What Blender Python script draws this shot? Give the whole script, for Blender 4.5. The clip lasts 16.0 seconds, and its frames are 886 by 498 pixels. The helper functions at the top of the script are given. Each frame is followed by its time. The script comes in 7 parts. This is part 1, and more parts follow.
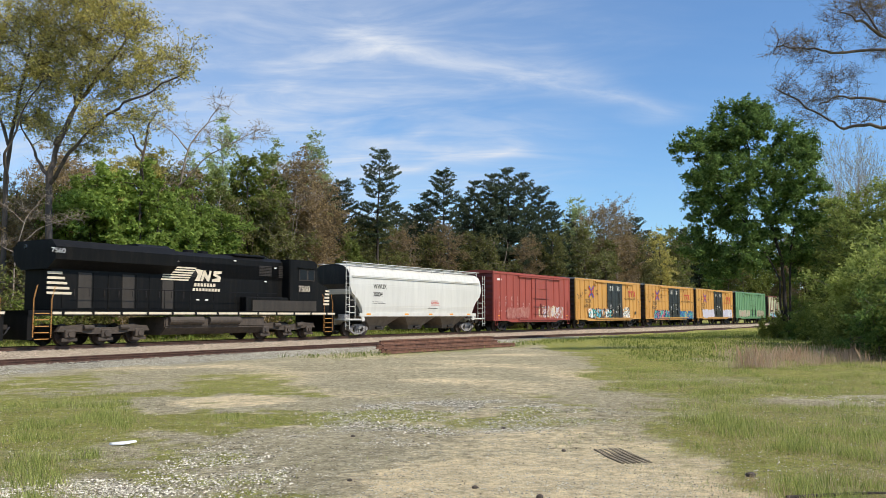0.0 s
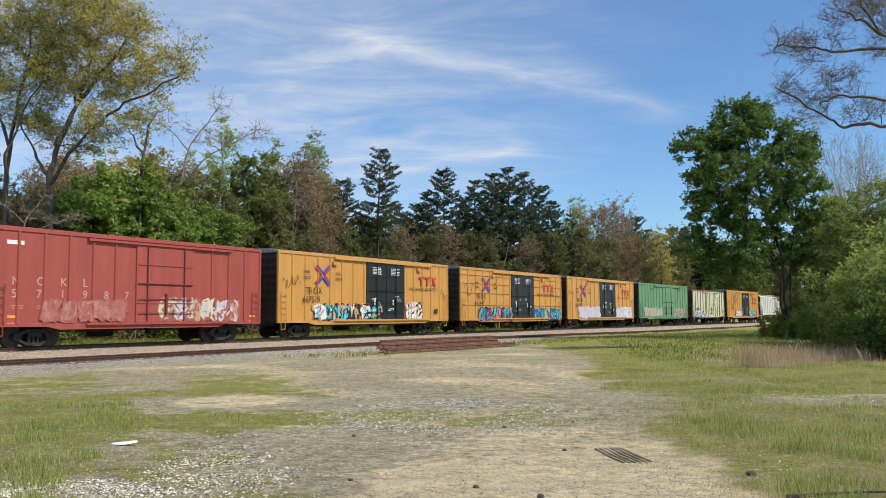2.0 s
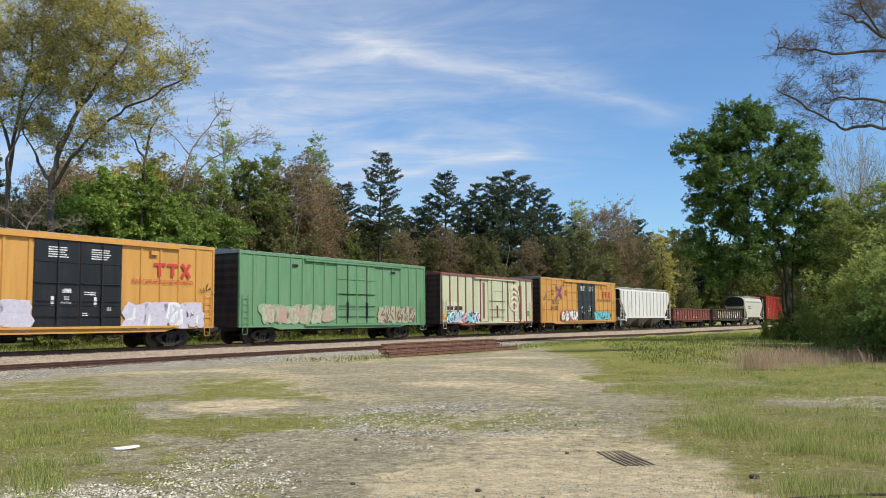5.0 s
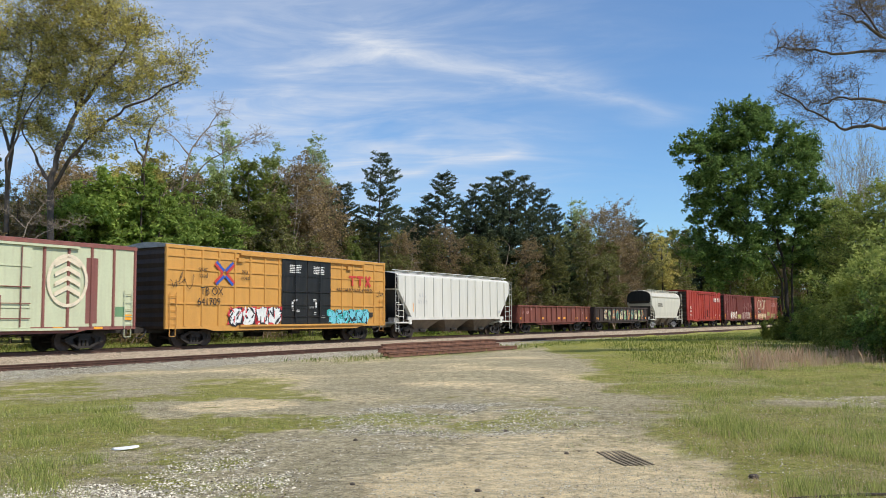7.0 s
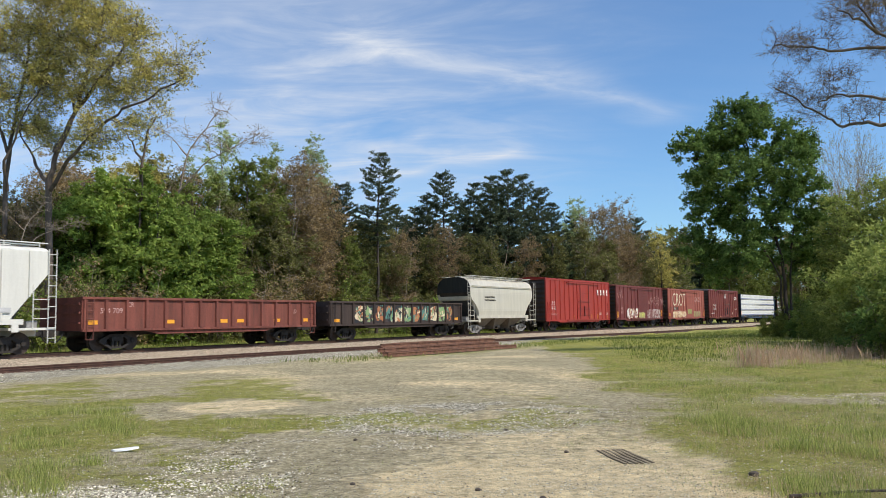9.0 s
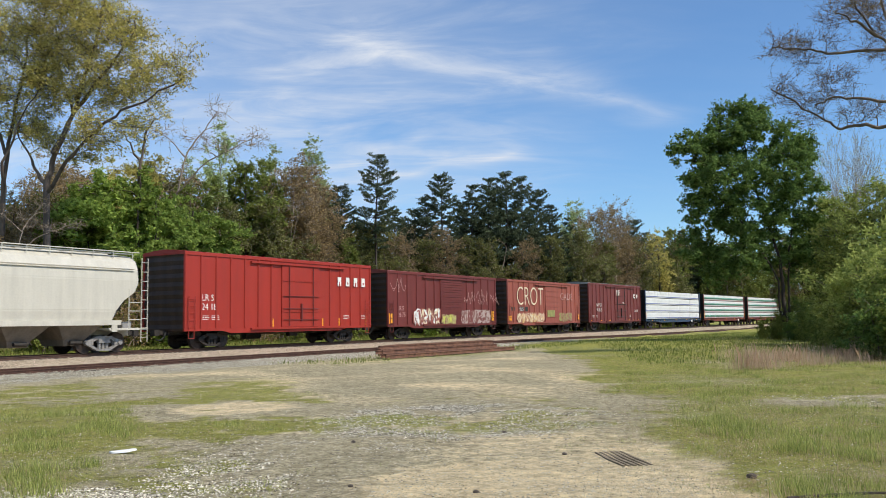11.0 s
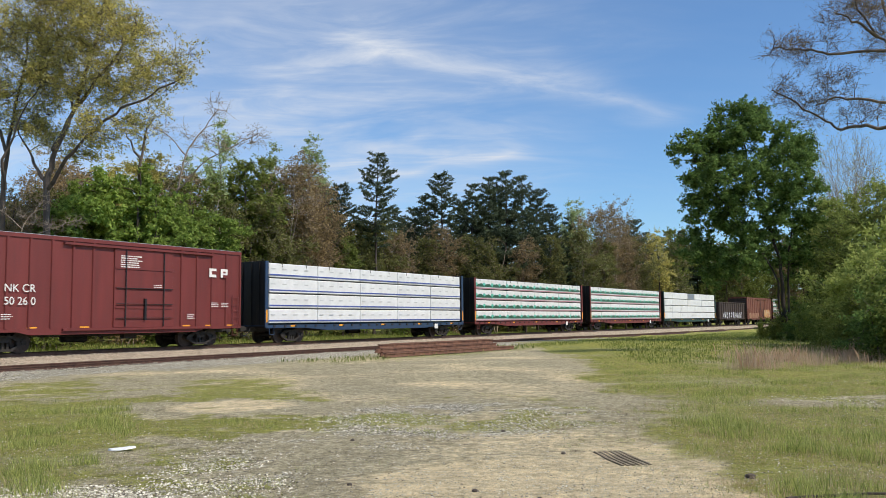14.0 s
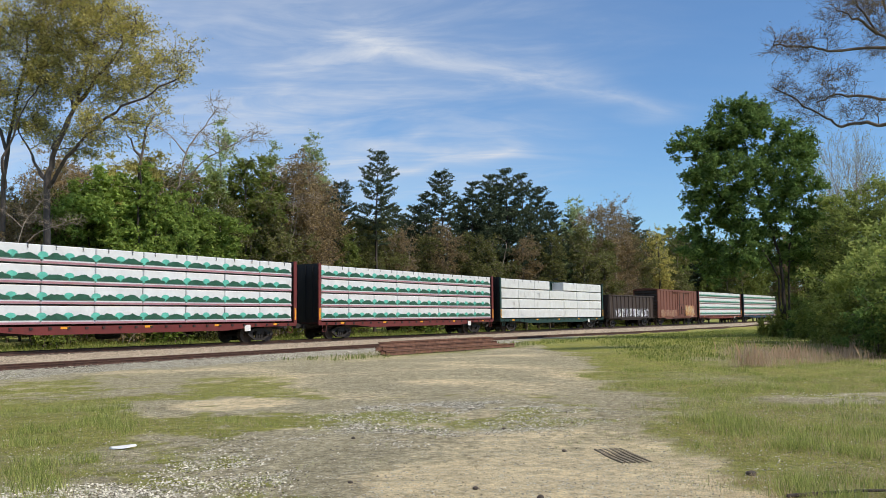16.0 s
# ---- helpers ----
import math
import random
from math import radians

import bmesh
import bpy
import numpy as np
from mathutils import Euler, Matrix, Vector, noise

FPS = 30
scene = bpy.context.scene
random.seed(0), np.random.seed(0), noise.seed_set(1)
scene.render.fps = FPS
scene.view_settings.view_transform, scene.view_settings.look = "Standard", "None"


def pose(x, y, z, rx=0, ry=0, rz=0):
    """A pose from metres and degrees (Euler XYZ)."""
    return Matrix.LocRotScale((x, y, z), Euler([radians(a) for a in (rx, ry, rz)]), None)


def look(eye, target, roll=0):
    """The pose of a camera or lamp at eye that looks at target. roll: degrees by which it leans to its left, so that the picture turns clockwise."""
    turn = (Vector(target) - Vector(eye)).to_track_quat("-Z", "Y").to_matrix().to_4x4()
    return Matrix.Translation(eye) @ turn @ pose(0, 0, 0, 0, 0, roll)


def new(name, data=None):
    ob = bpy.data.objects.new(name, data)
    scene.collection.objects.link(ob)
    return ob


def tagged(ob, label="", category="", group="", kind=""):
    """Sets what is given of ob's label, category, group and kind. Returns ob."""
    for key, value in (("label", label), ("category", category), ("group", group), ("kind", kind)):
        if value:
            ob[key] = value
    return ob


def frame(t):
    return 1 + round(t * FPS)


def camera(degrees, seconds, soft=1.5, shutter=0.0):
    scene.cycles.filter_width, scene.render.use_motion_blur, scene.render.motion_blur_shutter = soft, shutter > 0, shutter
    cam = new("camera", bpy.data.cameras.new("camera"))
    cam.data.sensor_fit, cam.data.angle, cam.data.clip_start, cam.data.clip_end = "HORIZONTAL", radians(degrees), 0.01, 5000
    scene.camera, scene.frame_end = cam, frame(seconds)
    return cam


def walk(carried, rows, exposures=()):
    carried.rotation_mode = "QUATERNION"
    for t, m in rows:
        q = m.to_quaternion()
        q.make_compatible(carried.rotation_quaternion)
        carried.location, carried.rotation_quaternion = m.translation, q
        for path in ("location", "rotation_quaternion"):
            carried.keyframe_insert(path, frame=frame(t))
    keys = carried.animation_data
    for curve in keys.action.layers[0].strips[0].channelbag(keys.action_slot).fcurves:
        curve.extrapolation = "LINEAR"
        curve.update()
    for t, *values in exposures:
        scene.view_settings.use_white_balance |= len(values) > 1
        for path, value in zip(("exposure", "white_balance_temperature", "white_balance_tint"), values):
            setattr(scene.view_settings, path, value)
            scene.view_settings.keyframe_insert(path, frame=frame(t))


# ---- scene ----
EYE = Vector((0, 0, 1.6))
LENS = 55.0
# seconds, turn to the right, tilt up, lean (degrees): a held camera that hardly stirs
AIM = [
    (0, 0.079, 4.562, -0.194), (0.5, 0.076, 4.572, -0.349), (1, 0.006, 4.563, -0.479), (1.5, -0.000, 4.554, -0.376),
    (2, 0.053, 4.538, -0.293), (2.5, 0.016, 4.598, -0.324), (3, -0.040, 4.706, -0.453), (3.5, -0.080, 4.789, -0.431),
    (4, -0.040, 4.768, -0.373), (6.5, -0.072, 4.775, -0.649), (7, -0.018, 4.778, -0.500), (7.5, 0.004, 4.798, -0.537),
    (8, 0.002, 4.790, -0.700), (8.5, -0.005, 4.766, -0.790), (9, 0.064, 4.736, -0.855), (11.5, 0.227, 4.876, -0.781),
    (12, 0.202, 4.848, -0.690), (12.5, 0.166, 4.894, -0.725), (13, 0.181, 4.941, -0.763), (13.5, 0.198, 4.878, -0.627),
    (14, 0.194, 4.786, -0.568), (14.5, 0.198, 4.762, -0.627), (15, 0.142, 4.785, -0.759), (15.5, 0.140, 4.733, -0.736),
    (16, 0.168, 4.640, -0.669)]


def aim(turn, tilt, lean):
    a, b = radians(turn), radians(tilt)
    return look(EYE, EYE + Vector((math.sin(a) * math.cos(b), math.cos(a) * math.cos(b), math.sin(b))), lean)


cam = camera(LENS, 16.0, soft=0.8, shutter=0.08)
walk(cam, [(t, aim(a, b, c)) for t, a, b, c in AIM], [(0.0, -0.06), (1.0, -0.14), (12.5, -0.10), (16.0, -0.22)])

# ---- the line of the main track: a very gentle curve ----
TRACK_X, TRACK_Y, TRACK_TURN, TRACK_BEND = 2.85, 70.83, radians(32.02), -0.00049
RAIL_Z = 0.387


def track(s, off=0.0):
    """Place and heading at s metres along the main track; off: metres to its near side."""
    h = TRACK_TURN - TRACK_BEND * s
    x = TRACK_X + s * math.sin(TRACK_TURN) - 0.5 * TRACK_BEND * s * s * math.cos(TRACK_TURN)
    y = TRACK_Y + s * math.cos(TRACK_TURN) + 0.5 * TRACK_BEND * s * s * math.sin(TRACK_TURN)
    return x + off * math.cos(h), y - off * math.sin(h), h


# seconds, metres that the train has gone
RUN = [(0, 0), (0.5, 10.69), (1, 22.12), (1.5, 32.78), (2, 42.66), (2.5, 53.33), (3, 64.70), (3.5, 75.28), (4, 85.61),
       (5.25, 112.3), (6.5, 139.09), (7, 148.99), (7.5, 159.64), (8, 170.85), (8.5, 181.59), (9, 191.48), (10.25, 218.0),
       (11.5, 244.64), (12, 255.53), (12.5, 266.98), (13, 277.56), (13.5, 288.20), (14, 298.20), (14.5, 308.80),
       (15, 320.13), (15.5, 330.83), (16, 341.36)]


def on_track(s):
    x, y, h = track(s)
    return pose(x, y, RAIL_Z, 0, 0, 90 - math.degrees(h))


def run_rows(s):
    return [(t, on_track(s - gone)) for t, gone in RUN]


# ---- light: high spring sun from the near side, clear sky with thin cirrus ----
SUN_TO = Vector((0.88, -0.48, 1.15)).normalized()
sun = new("sun", bpy.data.lights.new("sun", "SUN"))
sun.data.energy, sun.data.angle, sun.data.color = 4.6, radians(0.53), (1.0, 0.92, 0.79)
sun.matrix_world = look(SUN_TO * 200, (0, 0, 0))

world = bpy.data.worlds.new("sky")
scene.world = world
world.use_nodes = True


def build_sky():
    nt = world.node_tree
    N, L = nt.nodes, nt.links
    bg = N["Background"]
    sky = N.new("ShaderNodeTexSky")
    sky.sky_type, sky.sun_disc = "NISHITA", False
    sky.sun_elevation, sky.sun_rotation = math.asin(SUN_TO.z), math.atan2(SUN_TO.x, SUN_TO.y)
    sky.air_density, sky.dust_density, sky.ozone_density = 1.0, 0.4, 3.0
    tc = N.new("ShaderNodeTexCoord")
    sep = N.new("ShaderNodeSeparateXYZ")
    L.new(tc.outputs["Generated"], sep.inputs[0])

    def op(kind, a, b=None, clamp=False):
        m = N.new("ShaderNodeMath")
        m.operation, m.use_clamp = kind, clamp
        for i, v in enumerate((a, b)):
            if v is None:
                continue
            if isinstance(v, (int, float)):
                m.inputs[i].default_value = v
            else:
                L.new(v, m.inputs[i])
        return m.outputs[0]

    # the layer of high cloud: a flat sheet overhead
    zz = op("ADD", op("MAXIMUM", sep.outputs[2], 0.0), 0.15)
    px, py = op("DIVIDE", sep.outputs[0], zz), op("DIVIDE", sep.outputs[1], zz)
    comb = N.new("ShaderNodeCombineXYZ")
    L.new(px, comb.inputs[0]), L.new(py, comb.inputs[1])

    def cirrus(turn, stretch, scale, detail, warp, off):
        mp = N.new("ShaderNodeMapping")
        mp.inputs["Rotation"].default_value = (0, 0, radians(turn))
        mp.inputs["Scale"].default_value = (1.0, stretch, 1.0)
        mp.inputs["Location"].default_value = off
        L.new(comb.outputs[0], mp.inputs[0])
        no = N.new("ShaderNodeTexNoise")
        no.inputs["Scale"].default_value, no.inputs["Detail"].default_value = scale, detail
        no.inputs["Roughness"].default_value, no.inputs["Distortion"].default_value = 0.62, warp
        L.new(mp.outputs[0], no.inputs["Vector"])
        return no.outputs["Fac"]

    def ramp(v, a, b):
        r = N.new("ShaderNodeMapRange")
        r.interpolation_type = "SMOOTHSTEP"
        r.inputs["From Min"].default_value, r.inputs["From Max"].default_value = a, b
        L.new(v, r.inputs["Value"])
        return r.outputs[0]

    def streak(ax, ay, bx, by, width):
        """A long band of cirrus from a to b in the cloud sheet."""
        dx, dy = bx - ax, by - ay
        ln = math.hypot(dx, dy)
        dx, dy = dx / ln, dy / ln
        qx, qy = op("SUBTRACT", px, ax), op("SUBTRACT", py, ay)
        along = op("ADD", op("MULTIPLY", qx, dx), op("MULTIPLY", qy, dy))
        across = op("ADD", op("MULTIPLY", qx, -dy), op("MULTIPLY", qy, dx))
        across = op("ADD", across, op("MULTIPLY", op("SUBTRACT", cirrus(0, 1, 2.2, 2, 0, (3, 1, 0)), 0.5), width * 2.2))
        side = op("SUBTRACT", 1.0, op("DIVIDE", op("ABSOLUTE", across), width), True)
        ends = op("MULTIPLY", ramp(along, -0.25 * ln, 0.15 * ln), op("SUBTRACT", 1.0, ramp(along, 0.92 * ln, 1.06 * ln)))
        return op("MULTIPLY", op("MULTIPLY", side, side), ends)

    fine = cirrus(50, 2.6, 2.2, 7, 0.9, (0.3, 0.7, 0))
    broad = cirrus(25, 1.4, 0.75, 5, 0.6, (1.7, 2.2, 0))
    left = op("SUBTRACT", 1.0, ramp(px, -0.25, 0.75))
    wisps = op("MULTIPLY", op("MULTIPLY", ramp(fine, 0.34, 0.80), ramp(broad, 0.28, 0.66)), op("ADD", op("MULTIPLY", left, 1.0), 0.12))
    bands = op("ADD", streak(-0.20, 1.99, 0.74, 2.52, 0.17), op("MULTIPLY", streak(-0.45, 3.22, 0.28, 2.81, 0.16), 1.5))
    bands = op("ADD", bands, op("MULTIPLY", streak(-0.62, 2.60, -0.10, 1.92, 0.22), 0.6))
    bands = op("ADD", bands, op("MULTIPLY", streak(-0.45, 3.05, 0.0, 2.66, 0.13), 0.7))
    bands = op("MULTIPLY", bands, op("ADD", ramp(fine, 0.2, 0.75), 0.15))
    haze = op("MULTIPLY", op("MULTIPLY", left, ramp(broad, 0.25, 0.6)), 0.26)
    cover = op("ADD", op("MULTIPLY", op("ADD", op("MULTIPLY", wisps, 0.62), op("MULTIPLY", bands, 0.52)), 0.85), haze, True)
    mix = N.new("ShaderNodeMix")
    mix.data_type = "RGBA"
    L.new(cover, mix.inputs["Factor"])
    deep = N.new("ShaderNodeMix")
    deep.data_type, deep.blend_type = "RGBA", "MULTIPLY"
    deep.inputs["Factor"].default_value = 1.0
    deep.inputs["B"].default_value = (0.79, 1.02, 1.21, 1)
    L.new(sky.outputs[0], deep.inputs["A"]), L.new(deep.outputs["Result"], mix.inputs["A"])
    mix.inputs["B"].default_value = (5.6, 6.0, 6.7, 1)
    L.new(mix.outputs["Result"], bg.inputs[0])
    bg.inputs[1].default_value = 0.138


build_sky()


# ---- materials ----
def shader(name):
    m = bpy.data.materials.new(name)
    m.use_nodes = True
    return m, m.node_tree.nodes, m.node_tree.links, m.node_tree.nodes["Principled BSDF"]


def tint(c, k):
    return (min(1, c[0] * k), min(1, c[1] * k), min(1, c[2] * k), 1)


def surface(name, col, rough=0.6, metal=0.0, var=0.25, scale=3.0, bump=0.08, stretch=(1, 1, 1), dirt=None, dirt_amount=0.5, fine=30.0):
    """Colour that varies at two scales, with optional dirt in patches or streaks, and fine relief; it stays on its thing."""
    m, N, L, b = shader(name)
    tc, info = N.new("ShaderNodeTexCoord"), N.new("ShaderNodeObjectInfo")
    add = N.new("ShaderNodeVectorMath")
    add.operation = "ADD"
    L.new(tc.outputs["Object"], add.inputs[0])
    sc = N.new("ShaderNodeMath")
    sc.operation = "MULTIPLY"
    sc.inputs[1].default_value = 37.0
    L.new(info.outputs["Random"], sc.inputs[0]), L.new(sc.outputs[0], add.inputs[1])
    mp = N.new("ShaderNodeMapping")
    mp.inputs["Scale"].default_value = stretch
    L.new(add.outputs[0], mp.inputs[0])
    n1, n2 = N.new("ShaderNodeTexNoise"), N.new("ShaderNodeTexNoise")
    n1.inputs["Scale"].default_value, n1.inputs["Detail"].default_value = scale, 6
    n2.inputs["Scale"].default_value, n2.inputs["Detail"].default_value = fine, 4
    L.new(mp.outputs[0], n1.inputs["Vector"]), L.new(add.outputs[0], n2.inputs["Vector"])
    r = N.new("ShaderNodeValToRGB")
    r.color_ramp.elements[0].position, r.color_ramp.elements[1].position = 0.3, 0.7
    r.color_ramp.elements[0].color, r.color_ramp.elements[1].color = tint(col, 1 - var), tint(col, 1 + var)
    L.new(n1.outputs["Fac"], r.inputs[0])
    out = r.outputs[0]
    mul = N.new("ShaderNodeMix")
    mul.data_type, mul.blend_type = "RGBA", "MULTIPLY"
    mul.inputs["Factor"].default_value = min(1, var * 1.4)
    r2 = N.new("ShaderNodeValToRGB")
    r2.color_ramp.elements[0].position, r2.color_ramp.elements[1].position = 0.35, 0.6
    r2.color_ramp.elements[0].color = (0.55, 0.53, 0.5, 1)
    L.new(n2.outputs["Fac"], r2.inputs[0]), L.new(out, mul.inputs["A"]), L.new(r2.outputs[0], mul.inputs["B"])
    out = mul.outputs["Result"]
    if dirt:
        n3 = N.new("ShaderNodeTexNoise")
        n3.inputs["Scale"].default_value, n3.inputs["Detail"].default_value = scale * 1.7, 8
        n3.inputs["Roughness"].default_value = 0.7
        mp3 = N.new("ShaderNodeMapping")
        mp3.inputs["Scale"].default_value = (stretch[0] * 1.3, stretch[1], stretch[2])
        mp3.inputs["Location"].default_value = (5, 3, 8)
        L.new(add.outputs[0], mp3.inputs[0]), L.new(mp3.outputs[0], n3.inputs["Vector"])
        r3 = N.new("ShaderNodeMapRange")
        r3.inputs["From Min"].default_value, r3.inputs["From Max"].default_value = 0.48, 0.78
        r3.inputs["To Max"].default_value = dirt_amount
        L.new(n3.outputs["Fac"], r3.inputs["Value"])
        mx = N.new("ShaderNodeMix")
        mx.data_type = "RGBA"
        L.new(r3.outputs[0], mx.inputs["Factor"]), L.new(out, mx.inputs["A"])
        mx.inputs["B"].default_value = (*dirt, 1)
        out = mx.outputs["Result"]
    L.new(out, b.inputs["Base Color"])
    b.inputs["Roughness"].default_value, b.inputs["Metallic"].default_value = rough, metal
    if bump:
        bp = N.new("ShaderNodeBump")
        bp.inputs["Strength"].default_value, bp.inputs["Distance"].default_value = bump, 0.02
        L.new(n2.outputs["Fac"], bp.inputs["Height"]), L.new(bp.outputs[0], b.inputs["Normal"])
    return m


def paint(name, col, rough=0.5, var=0.10, dirt=(0.10, 0.075, 0.055), amount=0.45):
    """Weathered paint on rolling stock, with rain streaks that run down."""
    return surface(name, col, rough, 0.0, var, 1.1, 0.05, (2.2, 2.2, 0.28), dirt, amount, 14.0)


def foliage(name, dark, light, through_light=0.35, rough=0.6):
    m, N, L, b = shader(name)
    N.remove(b)
    out = N["Material Output"]
    geo, info = N.new("ShaderNodeNewGeometry"), N.new("ShaderNodeObjectInfo")
    r = N.new("ShaderNodeValToRGB")
    r.color_ramp.elements[0].color, r.color_ramp.elements[1].color = (*dark, 1), (*light, 1)
    L.new(geo.outputs["Random Per Island"], r.inputs[0])
    hs = N.new("ShaderNodeHueSaturation")
    mr = N.new("ShaderNodeMapRange")
    mr.inputs["To Min"].default_value, mr.inputs["To Max"].default_value = 0.82, 1.18
    L.new(info.outputs["Random"], mr.inputs["Value"]), L.new(mr.outputs[0], hs.inputs["Value"])
    L.new(r.outputs[0], hs.inputs["Color"])
    d, t, mx = N.new("ShaderNodeBsdfDiffuse"), N.new("ShaderNodeBsdfTranslucent"), N.new("ShaderNodeMixShader")
    L.new(hs.outputs[0], d.inputs[0]), L.new(hs.outputs[0], t.inputs[0])
    mx.inputs[0].default_value = through_light
    L.new(d.outputs[0], mx.inputs[1]), L.new(t.outputs[0], mx.inputs[2]), L.new(mx.outputs[0], out.inputs[0])
    return m


M_RUST = surface("rusted_rail", (0.095, 0.046, 0.032), 0.8, 0.15, 0.35, 5, 0.3)
M_SCRAP = surface("scrap_rail_rust", (0.20, 0.098, 0.062), 0.85, 0.1, 0.4, 4, 0.3, dirt=(0.06, 0.035, 0.028), dirt_amount=0.6)
M_RAIL_SIDE = surface("rail_steel", (0.13, 0.075, 0.055), 0.55, 0.5, 0.3, 3, 0.2)
M_TIE = surface("creosoted_tie", (0.09, 0.07, 0.055), 0.9, 0, 0.35, 6, 0.4)
M_STEEL = surface("black_running_gear", (0.030, 0.026, 0.023), 0.75, 0.1, 0.35, 6, 0.3, dirt=(0.10, 0.07, 0.05), dirt_amount=0.6)
M_GREYGEAR = surface("dusty_grey_running_gear", (0.30, 0.29, 0.28), 0.7, 0.1, 0.3, 6, 0.3, dirt=(0.10, 0.07, 0.05), dirt_amount=0.6)
M_WHEEL = surface("wheel_steel", (0.07, 0.05, 0.04), 0.6, 0.4, 0.3, 6, 0.2)
M_BLACK = paint("black_paint", (0.012, 0.012, 0.013), 0.42, 0.2, (0.07, 0.055, 0.045), 0.5)
M_LOCO = paint("locomotive_black", (0.006, 0.006, 0.006), 0.5, 0.2, (0.030, 0.024, 0.018), 0.5)
M_LOCO.node_tree.nodes["Principled BSDF"].inputs["Specular IOR Level"].default_value = 0.18
M_LOCO_DOOR = paint("sooty_hood_doors", (0.040, 0.032, 0.024), 0.6, 0.3, (0.05, 0.04, 0.03), 0.5)
# dark brown boxcar ends, with the shade of the unlit side in the colour
M_END = paint("sooty_end_paint", (0.055, 0.035, 0.025), 0.7, 0.3, (0.03, 0.022, 0.018), 0.5)
M_LOCO_DUST = surface("dusty_black_underbody", (0.070, 0.054, 0.042), 0.8, 0.0, 0.3, 3, 0.2, dirt=(0.16, 0.12, 0.09), dirt_amount=0.5)
M_YELLOW = paint("railbox_yellow", (0.58, 0.295, 0.068), 0.5, 0.08, (0.30, 0.15, 0.05), 0.30)
M_RED = paint("faded_red", (0.36, 0.070, 0.050), 0.6, 0.12, (0.22, 0.10, 0.08), 0.35)
M_BRIGHT_RED = paint("bright_oxide_red", (0.34, 0.028, 0.016), 0.5, 0.08, (0.12, 0.03, 0.02), 0.3)
M_MAROON = paint("dark_oxide_red", (0.155, 0.026, 0.022), 0.55, 0.12, (0.07, 0.03, 0.025), 0.4)
M_OXIDE = paint("pinkish_oxide_red", (0.30, 0.078, 0.055), 0.65, 0.15, (0.14, 0.06, 0.045), 0.4)
M_BROWN = paint("rusty_brown", (0.17, 0.060, 0.040), 0.7, 0.2, (0.30, 0.14, 0.08), 0.4)
M_GONDOLA = paint("oxide_gondola_red", (0.20, 0.058, 0.040), 0.75, 0.3, (0.06, 0.03, 0.024), 0.8)
M_DARK_GON = paint("sooty_brown", (0.055, 0.036, 0.030), 0.8, 0.25, (0.02, 0.015, 0.012), 0.6)
M_GREEN = paint("faded_green", (0.125, 0.27, 0.13), 0.6, 0.12, (0.26, 0.32, 0.21), 0.5)
M_PALE = paint("pale_green_grey", (0.52, 0.55, 0.37), 0.6, 0.08, (0.36, 0.30, 0.20), 0.35)
M_PALE_TRIM = paint("dull_red_trim", (0.24, 0.085, 0.07), 0.7, 0.2)
M_WHITE = paint("off_white_hopper_paint", (0.66, 0.645, 0.59), 0.5, 0.06, (0.42, 0.40, 0.36), 0.25)
M_GREYWHITE = paint("grey_white_hopper_paint", (0.55, 0.52, 0.44), 0.5, 0.08, (0.36, 0.33, 0.29), 0.4)
# off-white bays browned: the shade below the body is in this colour
M_BAY = paint("dusty_hopper_bay", (0.20, 0.165, 0.13), 0.75, 0.2, (0.09, 0.07, 0.05), 0.5)
M_BLUE = paint("dark_blue_paint", (0.018, 0.045, 0.10), 0.5, 0.1)
M_ROOF = surface("galvanised_roof", (0.42, 0.42, 0.41), 0.5, 0.4, 0.2, 2, 0.15, dirt=(0.16, 0.12, 0.09), dirt_amount=0.6)
M_LETTER_W = surface("white_lettering", (0.78, 0.76, 0.72), 0.6, 0, 0.08, 4, 0.0)
M_LETTER_K = surface("black_lettering", (0.03, 0.025, 0.02), 0.6, 0, 0.15, 4, 0.0)
M_LETTER_R = surface("red_lettering", (0.52, 0.05, 0.035), 0.6, 0, 0.1, 4, 0.0)
M_LETTER_B = surface("blue_marking", (0.03, 0.09, 0.40), 0.6, 0, 0.1, 4, 0.0)
M_LETTER_PINK = surface("faded_pink_lettering", (0.55, 0.33, 0.30), 0.6, 0, 0.1, 4, 0.0)
M_CREAM = surface("cream_stripe", (0.72, 0.62, 0.46), 0.6, 0, 0.1, 4, 0.0)
M_ORANGE = surface("orange_reflector", (0.85, 0.36, 0.03), 0.5, 0, 0.1, 6, 0.0)
M_HANDRAIL = surface("orange_handrail_paint", (0.55, 0.26, 0.07), 0.6, 0, 0.15, 8, 0.0)
M_WRAP = surface("white_lumber_wrap", (0.69, 0.69, 0.68), 0.5, 0, 0.08, 1.6, 0.35, fine=6.0)
M_WRAP_BLUE = surface("blue_print_on_wrap", (0.06, 0.085, 0.30), 0.5, 0, 0.15, 3, 0.1)
M_WRAP_GREEN = surface("dark_green_print_on_wrap", (0.025, 0.095, 0.055), 0.5, 0, 0.25, 3, 0.1)
M_WRAP_TEAL = surface("teal_print_on_wrap", (0.12, 0.48, 0.37), 0.5, 0, 0.2, 3, 0.1)
M_WRAP_PINK = surface("maroon_print_on_wrap", (0.40, 0.20, 0.23), 0.5, 0, 0.15, 3, 0.1)
M_WRAP_GREY = surface("pale_grey_print_on_wrap", (0.50, 0.50, 0.50), 0.5, 0, 0.15, 3, 0.1)
M_GLASS = surface("dark_cab_glass", (0.02, 0.025, 0.03), 0.08, 0, 0.05, 3, 0.0)
